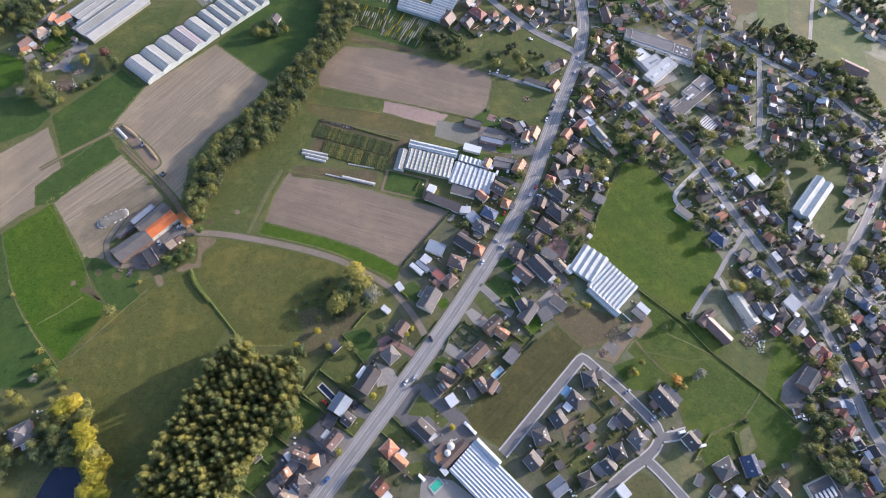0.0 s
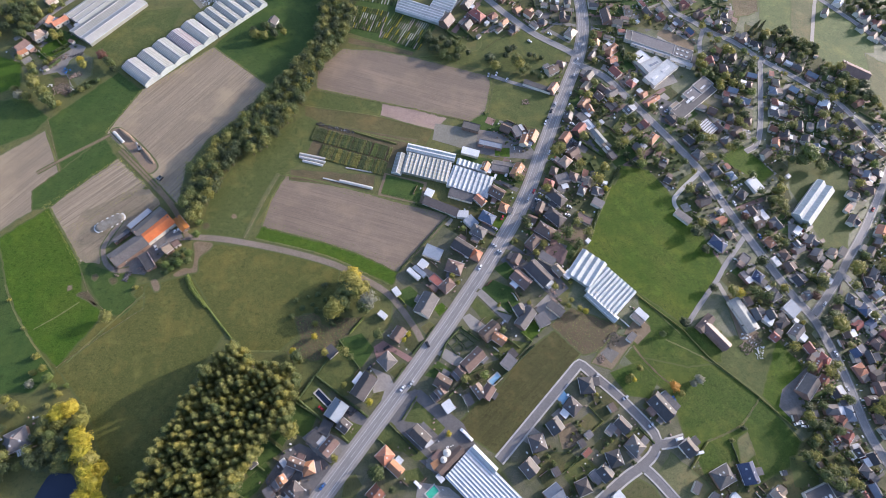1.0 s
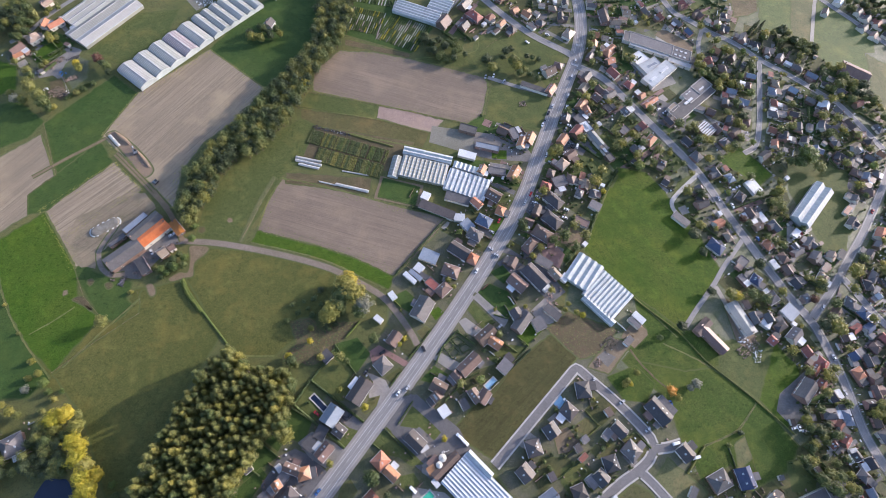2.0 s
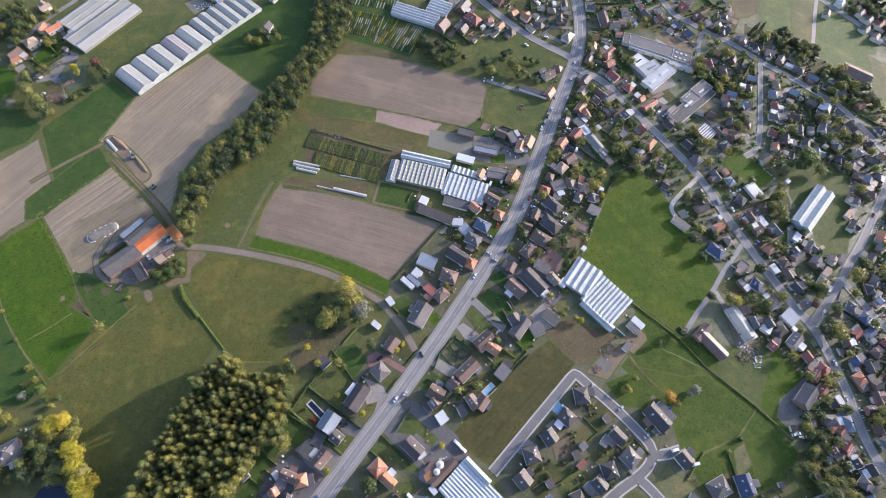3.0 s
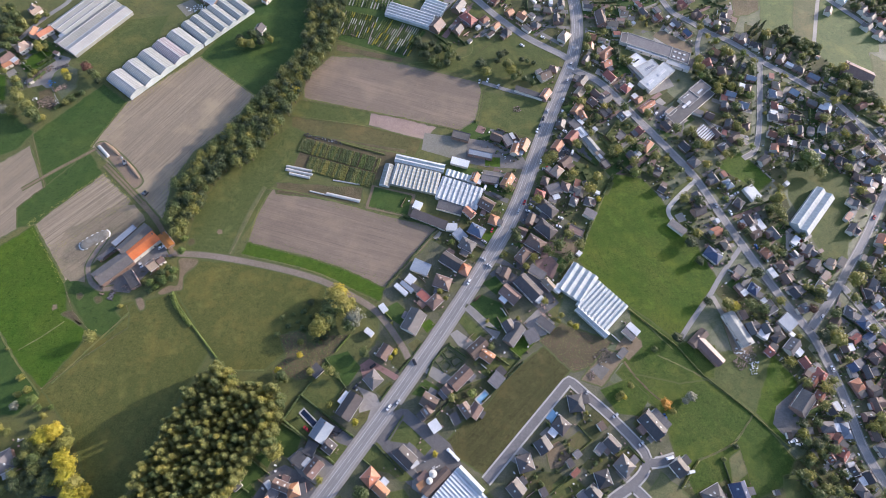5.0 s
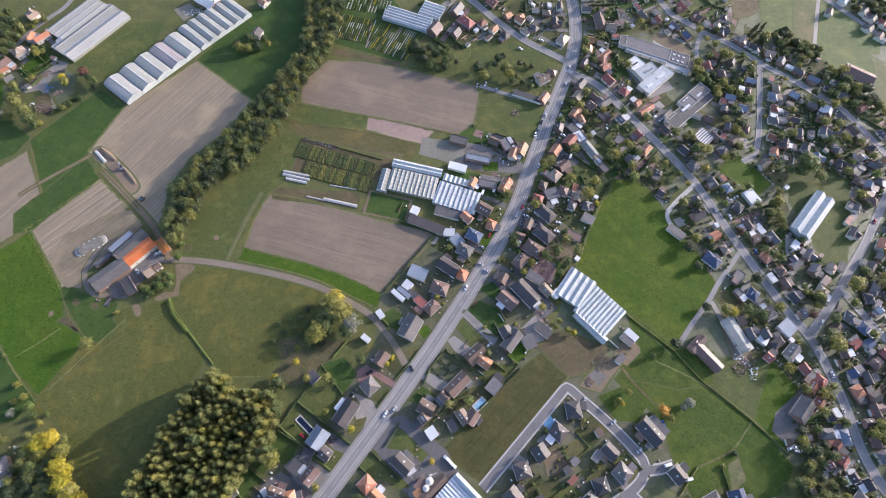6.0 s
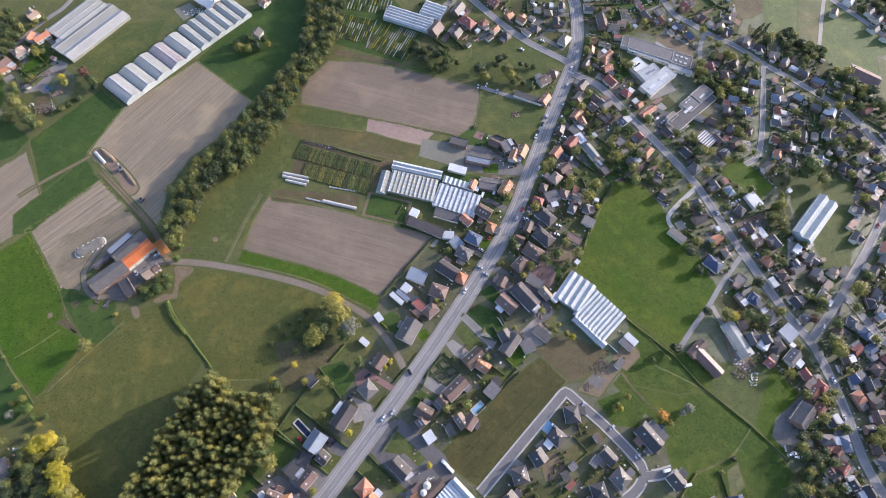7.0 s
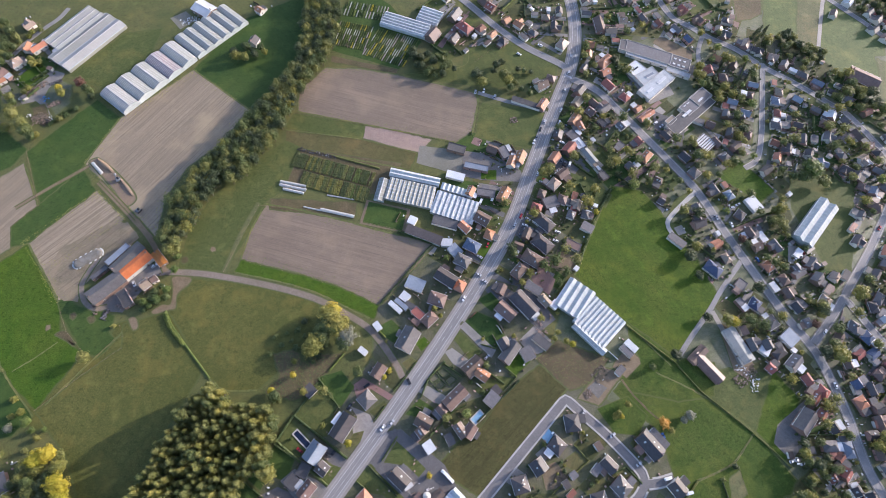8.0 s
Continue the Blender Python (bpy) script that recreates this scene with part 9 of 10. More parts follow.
hedge(49.1, 70.1, 34.9, 55.5, 1.3, 1.0, "hedge")
hedge(-50.0, 67.1, -15.3, 42.4, 1.6, 1.3, "hedge")
hedge(-58.8, 52.1, -50.0, 67.1, 1.5, 1.2, "hedge")
hedge(-58.8, 52.1, -25.8, 27.7, 1.5, 1.3, "hedge")
# a dark garden fence, built as a hedge strip
hedge(-2.3, 38.6, 15.9, 21.9, 1.2, 1.0, "dark")
pool(24.9, 0.6, 42, 6.7, 4.2, "pool_water")
pool(64.8, 66.7, 42, 7.8, 4, "pool_blue")
pool(-43.5, 53.4, -42, 11.7, 3, "water")
# gardens round the houses
far_hedges = ([], [], [])
for ob in [o for o in scene.objects if o.name.split(".")[0] == "house"]:
    p, turn = ob.matrix_basis.translation, math.degrees(ob.matrix_basis.to_euler().z)
    d = min(((p.x - q.x) ** 2 + (p.y - q.y) ** 2, i, j) for i, (line, half) in enumerate(ROADS) for j, q in enumerate(line))
    q = ROADS[d[1]][0][d[2]]
    laid_out = (p.y < 175 and p.x < 118 and p.y < 175 - 0.2 * p.x) or (60 < p.x < 160 and p.y < 75)
    if d[0] < 60 ** 2 and not laid_out:
        away = math.degrees(math.atan2(p.y - q.y, p.x - q.x))
        turn = min((turn + 90 * k for k in range(4)), key=lambda t: abs((t - away + 180) % 360 - 180))
        dep = 26 + 8 * rnd.random()
        c, s = math.cos(radians(turn)), math.sin(radians(turn))
        near = math.sqrt(d[0]) - 7
        if near > 2:
            mid = (dep - near) / 2
            garden(p.x + c * mid, p.y + s * mid, turn, dep + near, 15 + 4 * rnd.random(), 3, 0.5, None if p.x < 75 and p.y < 170 else far_hedges)
tagged(new("garden_shrubs", leafy("garden_shrubs", 3, far_hedges[0], 8, 0.5, "green", 0.95)), "low shrubs along many garden edges", "shrubs", "", "stuff")
tagged(new("garden_hedges", mesh_from("garden_hedges", far_hedges[1], far_hedges[2], ["leaf_hedge"])), "clipped green hedges between many gardens", "hedge", "", "stuff")
# garden furniture, bins and boxes about the houses, too small to tell apart
rk = random.Random(12)
oddments = [Build(), Build(), Build()]
for ob in [o for o in scene.objects if o.name.split(".")[0] in ("house", "garage")]:
    p = ob.matrix_basis.translation
    c, s = math.cos(ob.matrix_basis.to_euler().z), math.sin(ob.matrix_basis.to_euler().z)
    for k in range(9):
        a, d = rk.uniform(0, 6.283), rk.uniform(5, 14)
        x, y = p.x + d * math.cos(a), p.y + d * math.sin(a)
        if clear_of(x, y, 0.6) and not any(inside(x, y, o) for o in OPEN):
            l, m, h = rk.uniform(0.2, 0.8), rk.uniform(0.2, 0.55), rk.uniform(0.4, 1.3)
            if rk.random() < 0.12:
                l, m, h = rk.uniform(1, 4), 0.07, rk.uniform(1, 1.8)
            b = rk.choice((oddments[0], oddments[0], oddments[0], oddments[1], oddments[2], oddments[2]))
            i = len(b.v)
            b.box(-l, l, -m, m, 0, h)
            b.v[i:] = [(x + q[0] * c - q[1] * s, y + q[0] * s + q[1] * c, q[2]) for q in b.v[i:]]
for b, m in zip(oddments, ("rubbish", "white_stuff", "timber")):
    tagged(new("garden_clutter", b.mesh("garden_clutter", m)), "bins, tables and boxes in many gardens", "clutter", "", "stuff")
# woods and trees
wood([(-99.1, 84.8), (-87.2, 73.5), (-66.9, 72), (-58, 68.7), (-59.9, 48.7), (-59.5, 32.9), (-71.5, 34.4), (-77, 19.3), (-84.9, 2.1), (-87.2, -18.2), (-139.9, -17.5), (-138.3, 3.9), (-131.3, 23.9), (-122, 51.6), (-110.6, 74.9)], 4.1, 20, "poplar", ("moss", "green", "moss", "olive", "moss"), 0.95, 28, 0.27, "poplar plantation", "in a dense plantation", seed=3, own=38)
wood([(-152.7, 179.9), (-153.6, 194.7), (-151.8, 210.1), (-146.6, 223.4), (-140.6, 240.2), (-129.8, 253.2), (-116.7, 275.5), (-102.9, 298.9), (-94.3, 317.1), (-81.7, 336.3), (-76.6, 360.8), (-77.8, 394.1), (-81.3, 440), (-57.5, 440), (-47.8, 397.1), (-50.2, 356.8), (-63.0, 333.6), (-72.5, 311.8), (-79.4, 287.1), (-87.6, 266.7), (-98.8, 246.5), (-106.5, 232.3), (-124.0, 224.8), (-131.9, 202.8), (-137.4, 177.6), (-144.7, 170.7)], 4.4, 12, "tall", ("green", "moss", "dark", "green", "moss", "dark", "olive"), 1.22, 40, 0.4, "tree belt between fields", "in a dense belt", seed=5, own=False)
wood([(263.7, 49.9), (281.3, 55.7), (291.8, 34.8), (288.9, 21.3), (303.8, 5.3), (297.7, -10.3), (286.4, -1.2), (282.3, 8.2), (260.9, 11), (259.4, 24.1)], 7, 10, "tall", ("moss", "green", "dark", "olive", "green"), 1.15, 10, 0.4, "wood behind a meadow", "in a dark wood", True, seed=8, own=False)
wood([(244.3, 355.6), (269.7, 361.4), (292.2, 343), (292.5, 323.1), (277.8, 305.9), (262, 327), (244.8, 332)], 8, 9, "round", ("olive", "green", "olive", "dark"), 1.0, 10, 0.4, "", "among gardens", True, seed=9, own=False)
wood([(344, 402), (355, 405), (372, 388), (384, 384), (383, 374), (374, 369), (362, 385), (346, 394)], 5.5, 8, "round", ("dark", "green", "dark", "moss"), 1.0, 10, 0.4, "", "along a meadow edge", True, seed=10, own=False)
wood([(386, 345), (404, 349), (418, 338), (422, 318), (408, 320), (396, 328), (384, 333)], 6, 10, "round", ("dark", "green", "moss"), 1.1, 10, 0.4, "", "in a clump beside a barn", True, seed=14, own=False)
wood([(425, 452), (446, 475), (520, 430), (500, 370), (466, 399), (448, 424), (432, 441)], 8.5, 8, "round", ("dark", "green", "moss"), 1.0, 10, 0.45, "", "among gardens", True, seed=15, own=False)
wood([(-362, 362.9), (-328.9, 366.1), (-310, 361.2), (-294.7, 340), (-306.2, 329.7), (-318.4, 334.8), (-346.3, 320.3)], 8, 9, "round", ("dark", "green", "olive"), 1.0, 10, 0.4, "", "in a wooded garden", True, seed=11, own=False)
wood([(-140.2, 370.6), (-121, 369), (-105.2, 357), (-105.9, 343.7), (-124.2, 342.1), (-137.6, 354)], 7, 9, "round", ("dark", "green", "olive"), 1.0, 10, 0.4, "", "in a clump on a meadow", True, seed=12, own=False)
wood([(10.7, 361), (50.7, 364.8), (55.2, 341.6), (35.4, 333.4), (13.4, 344.5)], 7.5, 9, "round", ("dark", "green"), 1.0, 10, 0.4, "", "in a clump behind houses", True, seed=13, own=False)
tree(323.2, 397.4, 13, "poplar", "dark")
tree(326.8, 399.9, 14, "poplar", "dark")
tree(330.1, 397.2, 12, "poplar", "dark")
tree(319.6, 392.8, 11, "poplar", "dark")
tree(324.6, 392.5, 12, "poplar", "dark")
tree(334.5, 403.3, 12, "poplar", "dark")
tree(-85.0, 305.5, 12, "round", "olive", 1.1)
tree(-78.9, 300.4, 11, "round", "gold", 0.95)
tree(-83.0, 315.3, 11, "round", "olive", 1.2)
tree(-72.0, 333.8, 10, "round", "olive", 1.35)
tree(-32.6, 129.1, 15, "round", "olive", 1.35)
tree(-26.6, 123.2, 15, "round", "olive", 1.35)
tree(-34.8, 122.4, 14, "round", "green", 1.35)
tree(-31.2, 132.8, 12, "round", "gold", 1.35)
tree(-40.5, 111.3, 13, "round", "olive", 1.35)
tree(-43.3, 107.8, 11, "round", "olive", 1.35)
tree(-36.5, 114.8, 12, "round", "green", 1.35)
tree(-19.8, 116.1, 12, "round", "silver", 1.35)
tree(-22.2, 111.4, 11, "round", "green", 1.35)
tree(-24.8, 122.6, 9, "round", "green", 1.35)
tree(-31.2, 61.0, 6, "round", "olive")
tree(-14.8, 50.9, 6, "round", "gold")
tree(-60.2, 33.9, 10, "round", "olive", 1.35)
tree(-67.9, 53.5, 9, "round", "olive", 1.35)
tree(-62.5, 78.0, 8, "round", "green", 1.35)
tree(-11.9, 93.9, 7, "round", "green", 1.35)
tree(-8.2, 10.7, 10, "round", "green", 1.35)
tree(1.4, 1.8, 6, "round", "dark")
tree(-114.7, 8.1, 9, "round", "green", 1.35)
tree(333.0, 254.1, 17, "round", "meadow", 1.3)
tree(327.0, 249.0, 12, "round", "green", 1.3)
tree(342.0, 245.0, 11, "round", "moss", 1.3)
tree(157.3, 213.8, 6, "round", "gold")
tree(130.7, 189.2, 5, "round", "green")
tree(229.0, 186.9, 8, "round", "olive", 1.35)
tree(222.4, 178.9, 9, "round", "dark", 1.35)
tree(226.6, 164.6, 7, "round", "dark", 1.35)
tree(154.9, 69.6, 6, "round", "olive")
tree(161.7, 75.3, 6, "round", "olive")
tree(156.8, 67.9, 5, "round", "gold")
tree(183.4, 63.9, 7, "round", "amber", 1.35)
tree(187.1, 59.4, 6, "round", "olive")
tree(201.2, 68.7, 7, "round", "silver", 1.35)
tree(197.0, 65.8, 6, "round", "silver")
tree(153.0, 67.8, 5, "bush", "olive")
tree(239.8, 131.8, 9, "round", "olive", 1.35)
tree(244.3, 130.9, 8, "round", "gold", 1.35)
tree(226.1, 133.9, 7, "round", "dark", 1.35)
tree(199.0, 107.4, 8, "round", "dark", 1.35)
tree(181.7, 99.1, 6, "round", "green")
tree(341.8, 153.5, 12, "round", "olive", 1.35)
tree(312.7, 108.7, 12, "round", "olive", 1.35)
tree(304.3, 111.0, 9, "round", "dark", 1.35)
tree(312.3, 115.4, 9, "round", "green", 1.35)
tree(303.1, 130.5, 7, "round", "copper", 1.35)
tree(265.4, 194.2, 7, "round", "copper", 1.35)
tree(297.6, 218.9, 8, "round", "olive", 1.35)
tree(297.7, 211.0, 8, "round", "green", 1.35)
tree(291.0, 211.0, 7, "round", "green", 1.35)
tree(118.0, 117.6, 5, "round", "olive")
tree(120.5, 121.8, 5, "round", "olive")
tree(125.6, 115.6, 6, "round", "olive")
tree(129.4, 113.7, 6, "round", "gold")
tree(34.6, 33.1, 4, "bush", "gold")
tree(181.8, 239.3, 6, "round", "dark")
tree(178.7, 247.8, 5, "bush", "dark")
tree(90.0, 118.8, 5, "round", "olive")
tree(4.8, 90.8, 5, "round", "gold")
tree(7.7, 94.8, 4, "bush", "gold")
tree(36.8, 136.5, 6, "round", "olive")
tree(40.8, 131.8, 5, "round", "olive")
tree(-33.3, 18.6, 5, "bush", "olive")
tree(70.0, 339.6, 10, "round", "dark", 1.35)
tree(74.7, 330.9, 9, "round", "olive", 1.35)
tree(165.2, 367.9, 6, "round", "olive")
tree(190.3, 362.1, 8, "round", "dark", 1.35)
tree(169.5, 358.5, 5, "round", "green")
tree(225.8, 38.5, 3.6, "bush", "dark", 1.2, "", "beside a fence")
tree(216.2, 31.0, 3.0, "bush", "moss", 1.2, "", "beside a fence")
# trees of the farm garden
for x, y, h, leaf in ((-142.3, 146.4, 6, "meadow"), (-146.6, 148.9, 5, "green"), (-141.8, 141, 6, "green"), (-146.9, 139.4, 7, "meadow"), (-150.8, 140.6, 6, "green"), (-155, 137.7, 6, "meadow"), (-158.9, 138.9, 4, "moss"), (-155, 132.4, 4, "hedge"),
                      (-149.3, 144.7, 6, "green"), (-151.5, 135.2, 5, "meadow"), (-140.2, 160.8, 6, "meadow"), (-140.8, 171, 4, "meadow"), (-141.7, 176.2, 6, "moss")):
    tree(x, y, h, "round" if h > 4 else "bush", leaf, 1.25, "", "in a farm garden")
hedge(-141.2, 131.0, -135.7, 121.1, 1.6, 2.0, "meadow")
hedge(-135.7, 121.1, -125.0, 109.9, 1.4, 1.6, "meadow")
heap(-179.5, 129.5, 77, 7, 4, "dark_clutter", 18)
# gardens round the yard and the clump beside the road
for x, y, h, leaf in (
    (-283.0, 281.1, 12, "moss"),
    (-288.0, 287.1, 10, "moss"),
    (-273.6, 272.8, 13, "moss"),
    (-268.9, 267.1, 12, "green"),
    (-264.7, 263.3, 9, "green"),
    (-285.1, 269.5, 9, "moss"),
    (-290.9, 270.2, 9, "silver"),
    (-291.2, 298.4, 9, "moss"),
    (-287.5, 293.6, 8, "green"),
    (-281.1, 308.4, 6, "olive"),
    (-283.4, 304.9, 6, "moss"),
    (-262.3, 265.7, 6, "olive"),
    (-254.6, 304.3, 9, "olive"),
    (-258.3, 309.5, 7, "gold"),
    (-242.5, 314.1, 10, "copper"),
    (-234.1, 306.8, 9, "green"),
    (-238.3, 310.2, 8, "dark"),
    (-232.0, 302.5, 7, "dark"),
    (-244.5, 318.5, 7, "green"),
    (-250.9, 281.8, 5, "moss"),
    (-247.0, 285.3, 5, "hedge"),
    (-241.5, 291.6, 4, "hedge"),
    (-284.3, 331.9, 8, "olive"),
    (-287.9, 336.9, 7, "olive"),
    (-282.1, 336.0, 5, "moss"),
    (-322.8, 367.4, 10, "moss"),
    (-318.9, 373.5, 9, "green"),
    (-312.1, 364.5, 10, "green"),
    (-305.1, 358.0, 9, "moss"),
    (-317.4, 356.4, 10, "dark"),
    (-310.4, 350.1, 9, "dark"),
    (-316.8, 345.8, 9, "dark"),
    (-305.0, 348.6, 8, "green"),
    (-311.2, 340.7, 8, "moss"),
    (-316.3, 353.9, 8, "olive"),
    (-302.4, 354.8, 6, "moss"),
    (-314.3, 333.7, 7, "green"),
    (-296.0, 365.5, 6, "olive"),
    (-291.5, 370.3, 5, "moss"),
    (-298.0, 362.1, 5, "olive"),
    (-322.9, 359.8, 10, "green"),
    (-304.4, 308.0, 6, "moss"),
    (-295.5, 275.6, 8, "moss"),
    (87.5, 350.8, 9, "dark"),
    (91.6, 353.5, 8, "dark"),
    (93.0, 338.9, 12, "moss"),
    (95.7, 333.3, 11, "olive"),
    (98.4, 327.0, 9, "green"),
    (102.7, 331.5, 8, "moss"),
    (105.9, 347.8, 6, "dark"),
    (110.8, 346.9, 6, "hedge"),
    (116.8, 346.5, 5, "dark"),
    (113.9, 322.8, 7, "green"),
    (84.9, 344.5, 7, "dark"),
    (107.7, 328.3, 5, "hedge"),
    (132.7, 332.9, 4, "moss"),
):
    tree(x, y, h, "round" if h > 5 else "bush", leaf, 1.1, "", "beside a yard")
# golden row beside the pond, with the dark wood behind it
for x, y, h, leaf, wide in ((-192.3, 41.2, 13, "gold", 1.15), (-186.5, 44.3, 13, "gold", 1.0), (-190.6, 36.8, 10, "olive", 1.0), (-181.5, 44.0, 8, "moss", 1.1), (-178.9, 37.2, 11, "olive", 1.1), (-184.0, 32.4, 9, "green", 1.1),
                            (-177.6, 29.3, 14, "gold", 1.0), (-173.2, 26.4, 14, "gold", 0.95), (-172.6, 20.4, 15, "gold", 1.0), (-168.0, 16.4, 14, "olive", 0.95), (-167.4, 11.6, 15, "gold", 1.0), (-161.4, 12.4, 12, "gold", 1.0), (-162.8, 5.0, 15, "gold", 1.05), (-165.6, -2.0, 15, "gold", 1.0), (-158.6, -4.0, 14, "gold", 1.0), (-161.0, -11.0, 14, "gold", 1.0),
                            (-152.5, 7.0, 6, "meadow", 1.0), (-149.5, 1.5, 5, "green", 1.1)):
    tree(x, y, h, "round", leaf, wide, "row of golden trees" if leaf == "gold" else "", "beside a pond")
wood([(-241, 38), (-222, 36), (-219, 20), (-206, 18), (-202, 30), (-199, 40), (-189, 33), (-182, 24), (-179, 11), (-188, 10), (-203, 12), (-214, 12), (-216, -4), (-240, -2)], 5.2, 10, "tall", ("dark", "dark", "moss", "green"), 1.35, 10, 0.4, "wood by a pond", "in a dark wood", seed=6, own=False)
for x, y, h, leaf in ((-211.2, 67.5, 6, "olive"), (-206.2, 61.9, 7, "meadow"), (-216.9, 65.0, 4, "olive"), (-216.3, 58.4, 5, "silver"), (-203.1, 57.0, 4, "meadow"), (-198.7, 53.2, 4, "olive"), (-219.9, 45.5, 7, "olive"), (-215.0, 43.4, 6, "moss"), (-226.0, 49.0, 6, "olive"),
                      (-218.5, 75.1, 4, "olive"), (-182.6, 100.4, 10, "moss"), (-232.0, 92.5, 2.5, "moss"), (-246.0, 110.5, 2.5, "olive"), (-204.0, 28.0, 5, "meadow"), (-171.5, 121.5, 3, "olive"), (-203, 46, 4, "moss"), (-196, 58, 3, "meadow")):
    tree(x, y, h, "bush" if h < 6 else "round", leaf, 1.15, "", "on a meadow edge")
# scrub between the wood and the gardens
SCRUB = [(-67.4, 105.0), (-55.0, 108.1), (-46.8, 100.0), (-32.7, 106.1), (-23.4, 106.4), (-31.5, 92.9), (-39.4, 81.7), (-51.2, 76.1), (-60.3, 77.6), (-65.1, 74.0), (-69.5, 81.0), (-61.9, 90.2)]
for x, y, h, leaf in ((-53.0, 100.0, 4.6, "olive"), (-52.7, 91.5, 5.0, "gold"), (-64.9, 81.4, 5.4, "gold"), (-45.1, 81.2, 5.4, "olive"), (-59.6, 75.5, 4.4, "moss")):
    tree(x, y, h, "round", leaf, 1.2, "", "in rough scrub")
for x, y in ((-66.9, 116.3), (-59.8, 118.5), (-48.5, 116.9), (-49.5, 126.8), (-53.3, 120.7), (-69.0, 104.7), (-43.2, 101.7), (-37.9, 103.8), (-33.1, 111.6), (-41.1, 99.9), (-53.1, 109.0), (-62.5, 110.6), (-47.0, 107.5), (-56.5, 113.5)):
    tree(x, y, 2.6 + (x * 0.37) % 1.4, "bush", ("green", "dark", "hedge")[int(-x) % 3], 1.25, "", "in rough scrub")
tufts(SCRUB, 900, 0.45, "moss", "dry weeds and low bramble in scrub", 0, 3)
tufts(SCRUB, 700, 0.55, "hedge", "dark low bramble in scrub", 0, 4)
# shrubs and small trees among the gardens
VILLAGE = [(161.4, 415.6), (242.9, 432.3), (337.9, 396.2), (384.1, 378.8), (428.4, 314.1), (400.6, 191.5), (320.6, -4.7), (256.6, -5.4), (272.3, 56.4), (272.3, 111.4), (242.2, 145.1), (237.6, 192.4), (197.4, 237.3), (166.3, 235.3), (137.2, 168.1), (113.8, 106.2), (107.8, 106), (64.9, 74), (34.9, 52), (20.2, 73.2), (59.4, 137.9), (97.9, 220.6), (134, 309)]
WEST = [(-76.7, -5.8), (-57, 54.5), (-25.6, 102.6), (-2.5, 135.8), (35.4, 182.4), (66.7, 224), (81.3, 246.4), (99.5, 242.1), (68.7, 165.1), (20, 88.1), (-20.5, 31.4), (-43.5, -6)]
ESTATE = [(65.9, 14.2), (108.8, 56.6), (125.3, 67.8), (158.1, 33), (151.6, 16.4), (116.4, -6.3), (88.8, -6.4)]
rs = random.Random(21)
garden_trees = Thicket()
for zone, number in ((VILLAGE, 760), (WEST, 48), (ESTATE, 40)):
    xs, ys = [p[0] for p in zone], [p[1] for p in zone]
    made = 0
    for k in range(number * 8):
        x, y = rs.uniform(min(xs), max(xs)), rs.uniform(min(ys), max(ys))
        big = rs.random() < 0.4 and zone is not ESTATE
        laid_out = y < 175 - 0.2 * max(x, 0) and x < 118 and zone is not ESTATE
        if made < number and inside(x, y, zone) and not (laid_out and rs.random() < 0.75) and clear_of(x, y, 1.5 if big else 0.3) and not any(inside(x, y, o) for o in OPEN):
            made += 1
            look_of = rs.choice(("dark", "green", "olive", "moss", "olive", "green", "moss", "green", "moss", "olive", "meadow", "moss") if big else ("green", "dark", "hedge", "olive"))
            if big or (zone is VILLAGE and made > 130):
                garden_trees.add(x, y, rs.uniform(5.5, 11) if big else rs.uniform(1.8, 3.2), "far" if big else "bush", look_of, 1.1)
            else:
                tree(x, y, rs.uniform(1.8, 3.4), "bush", look_of, 1.0, "", "in a garden")
garden_trees.done("garden_trees", "trees and shrubs of many gardens in the village")
# field hedges and fences
fence([(-81, 280.9), (-19.4, 272.4), (21.9, 262.1)])
fence([(-75.9, 296), (-20.2, 286.9), (52.1, 273.3)])
fence([(74, 313.7), (66.9, 279.6)])
fence([(69.1, 355.9), (88.1, 375)])
fence([(15.9, 211.9), (12.8, 195.8), (-15.8, 201.8), (-12.4, 218.6)])
fence([(-267, 252.3), (-244.9, 208), (-258.4, 190.9)])
fence([(-108.4, 160.9), (-92, 212.9), (-66.9, 211.2)])
fence([(242.4, 57.3), (227.6, 42.0), (216.4, 36.1), (200.2, 30.2)])
fence([(228.5, 36.3), (230.2, 23.0), (231.3, 5.4)])
fence([(-205.2, 68.9), (-183.3, 90.3), (-163.7, 107.4)])
fence([(-207.6, 130.0), (-200.6, 117.8), (-188.8, 106.8), (-182.8, 101.4)])
fence([(-168.0, 122.0), (-164.6, 115.2), (-169.2, 112.4), (-177.2, 102.7)])
# nursery beds: plots of short strips between narrow paths
rb = random.Random(4)
o, u, v = Vector((-69.8, 260.6)), Vector((61.5, -16.4)), Vector((-6.6, -27.4))
for col in range(6):
    for row in range(2):
        kinds = rb.choice((("moss", "olive", "hedge"), ("hedge", "green", "moss"), ("moss", "meadow", "hedge"), ("olive", "moss", "green"), ("hedge", "meadow", "moss", "green")))
        for k in range(5):
            p = o + u * ((col + 0.06 + (k + 0.5) * 0.9 / 5) / 6) + v * ((row + 0.5) / 2)
            if row == 1 and col < 1:
                continue
            if rb.random() > 0.06:
                bed(p.x, p.y, math.degrees(math.atan2(v.y, v.x)), v.length * 0.455, u.length / 6 * 0.215, 0.6 + 0.4 * rb.random(), rb.choice(kinds), "nursery beds")
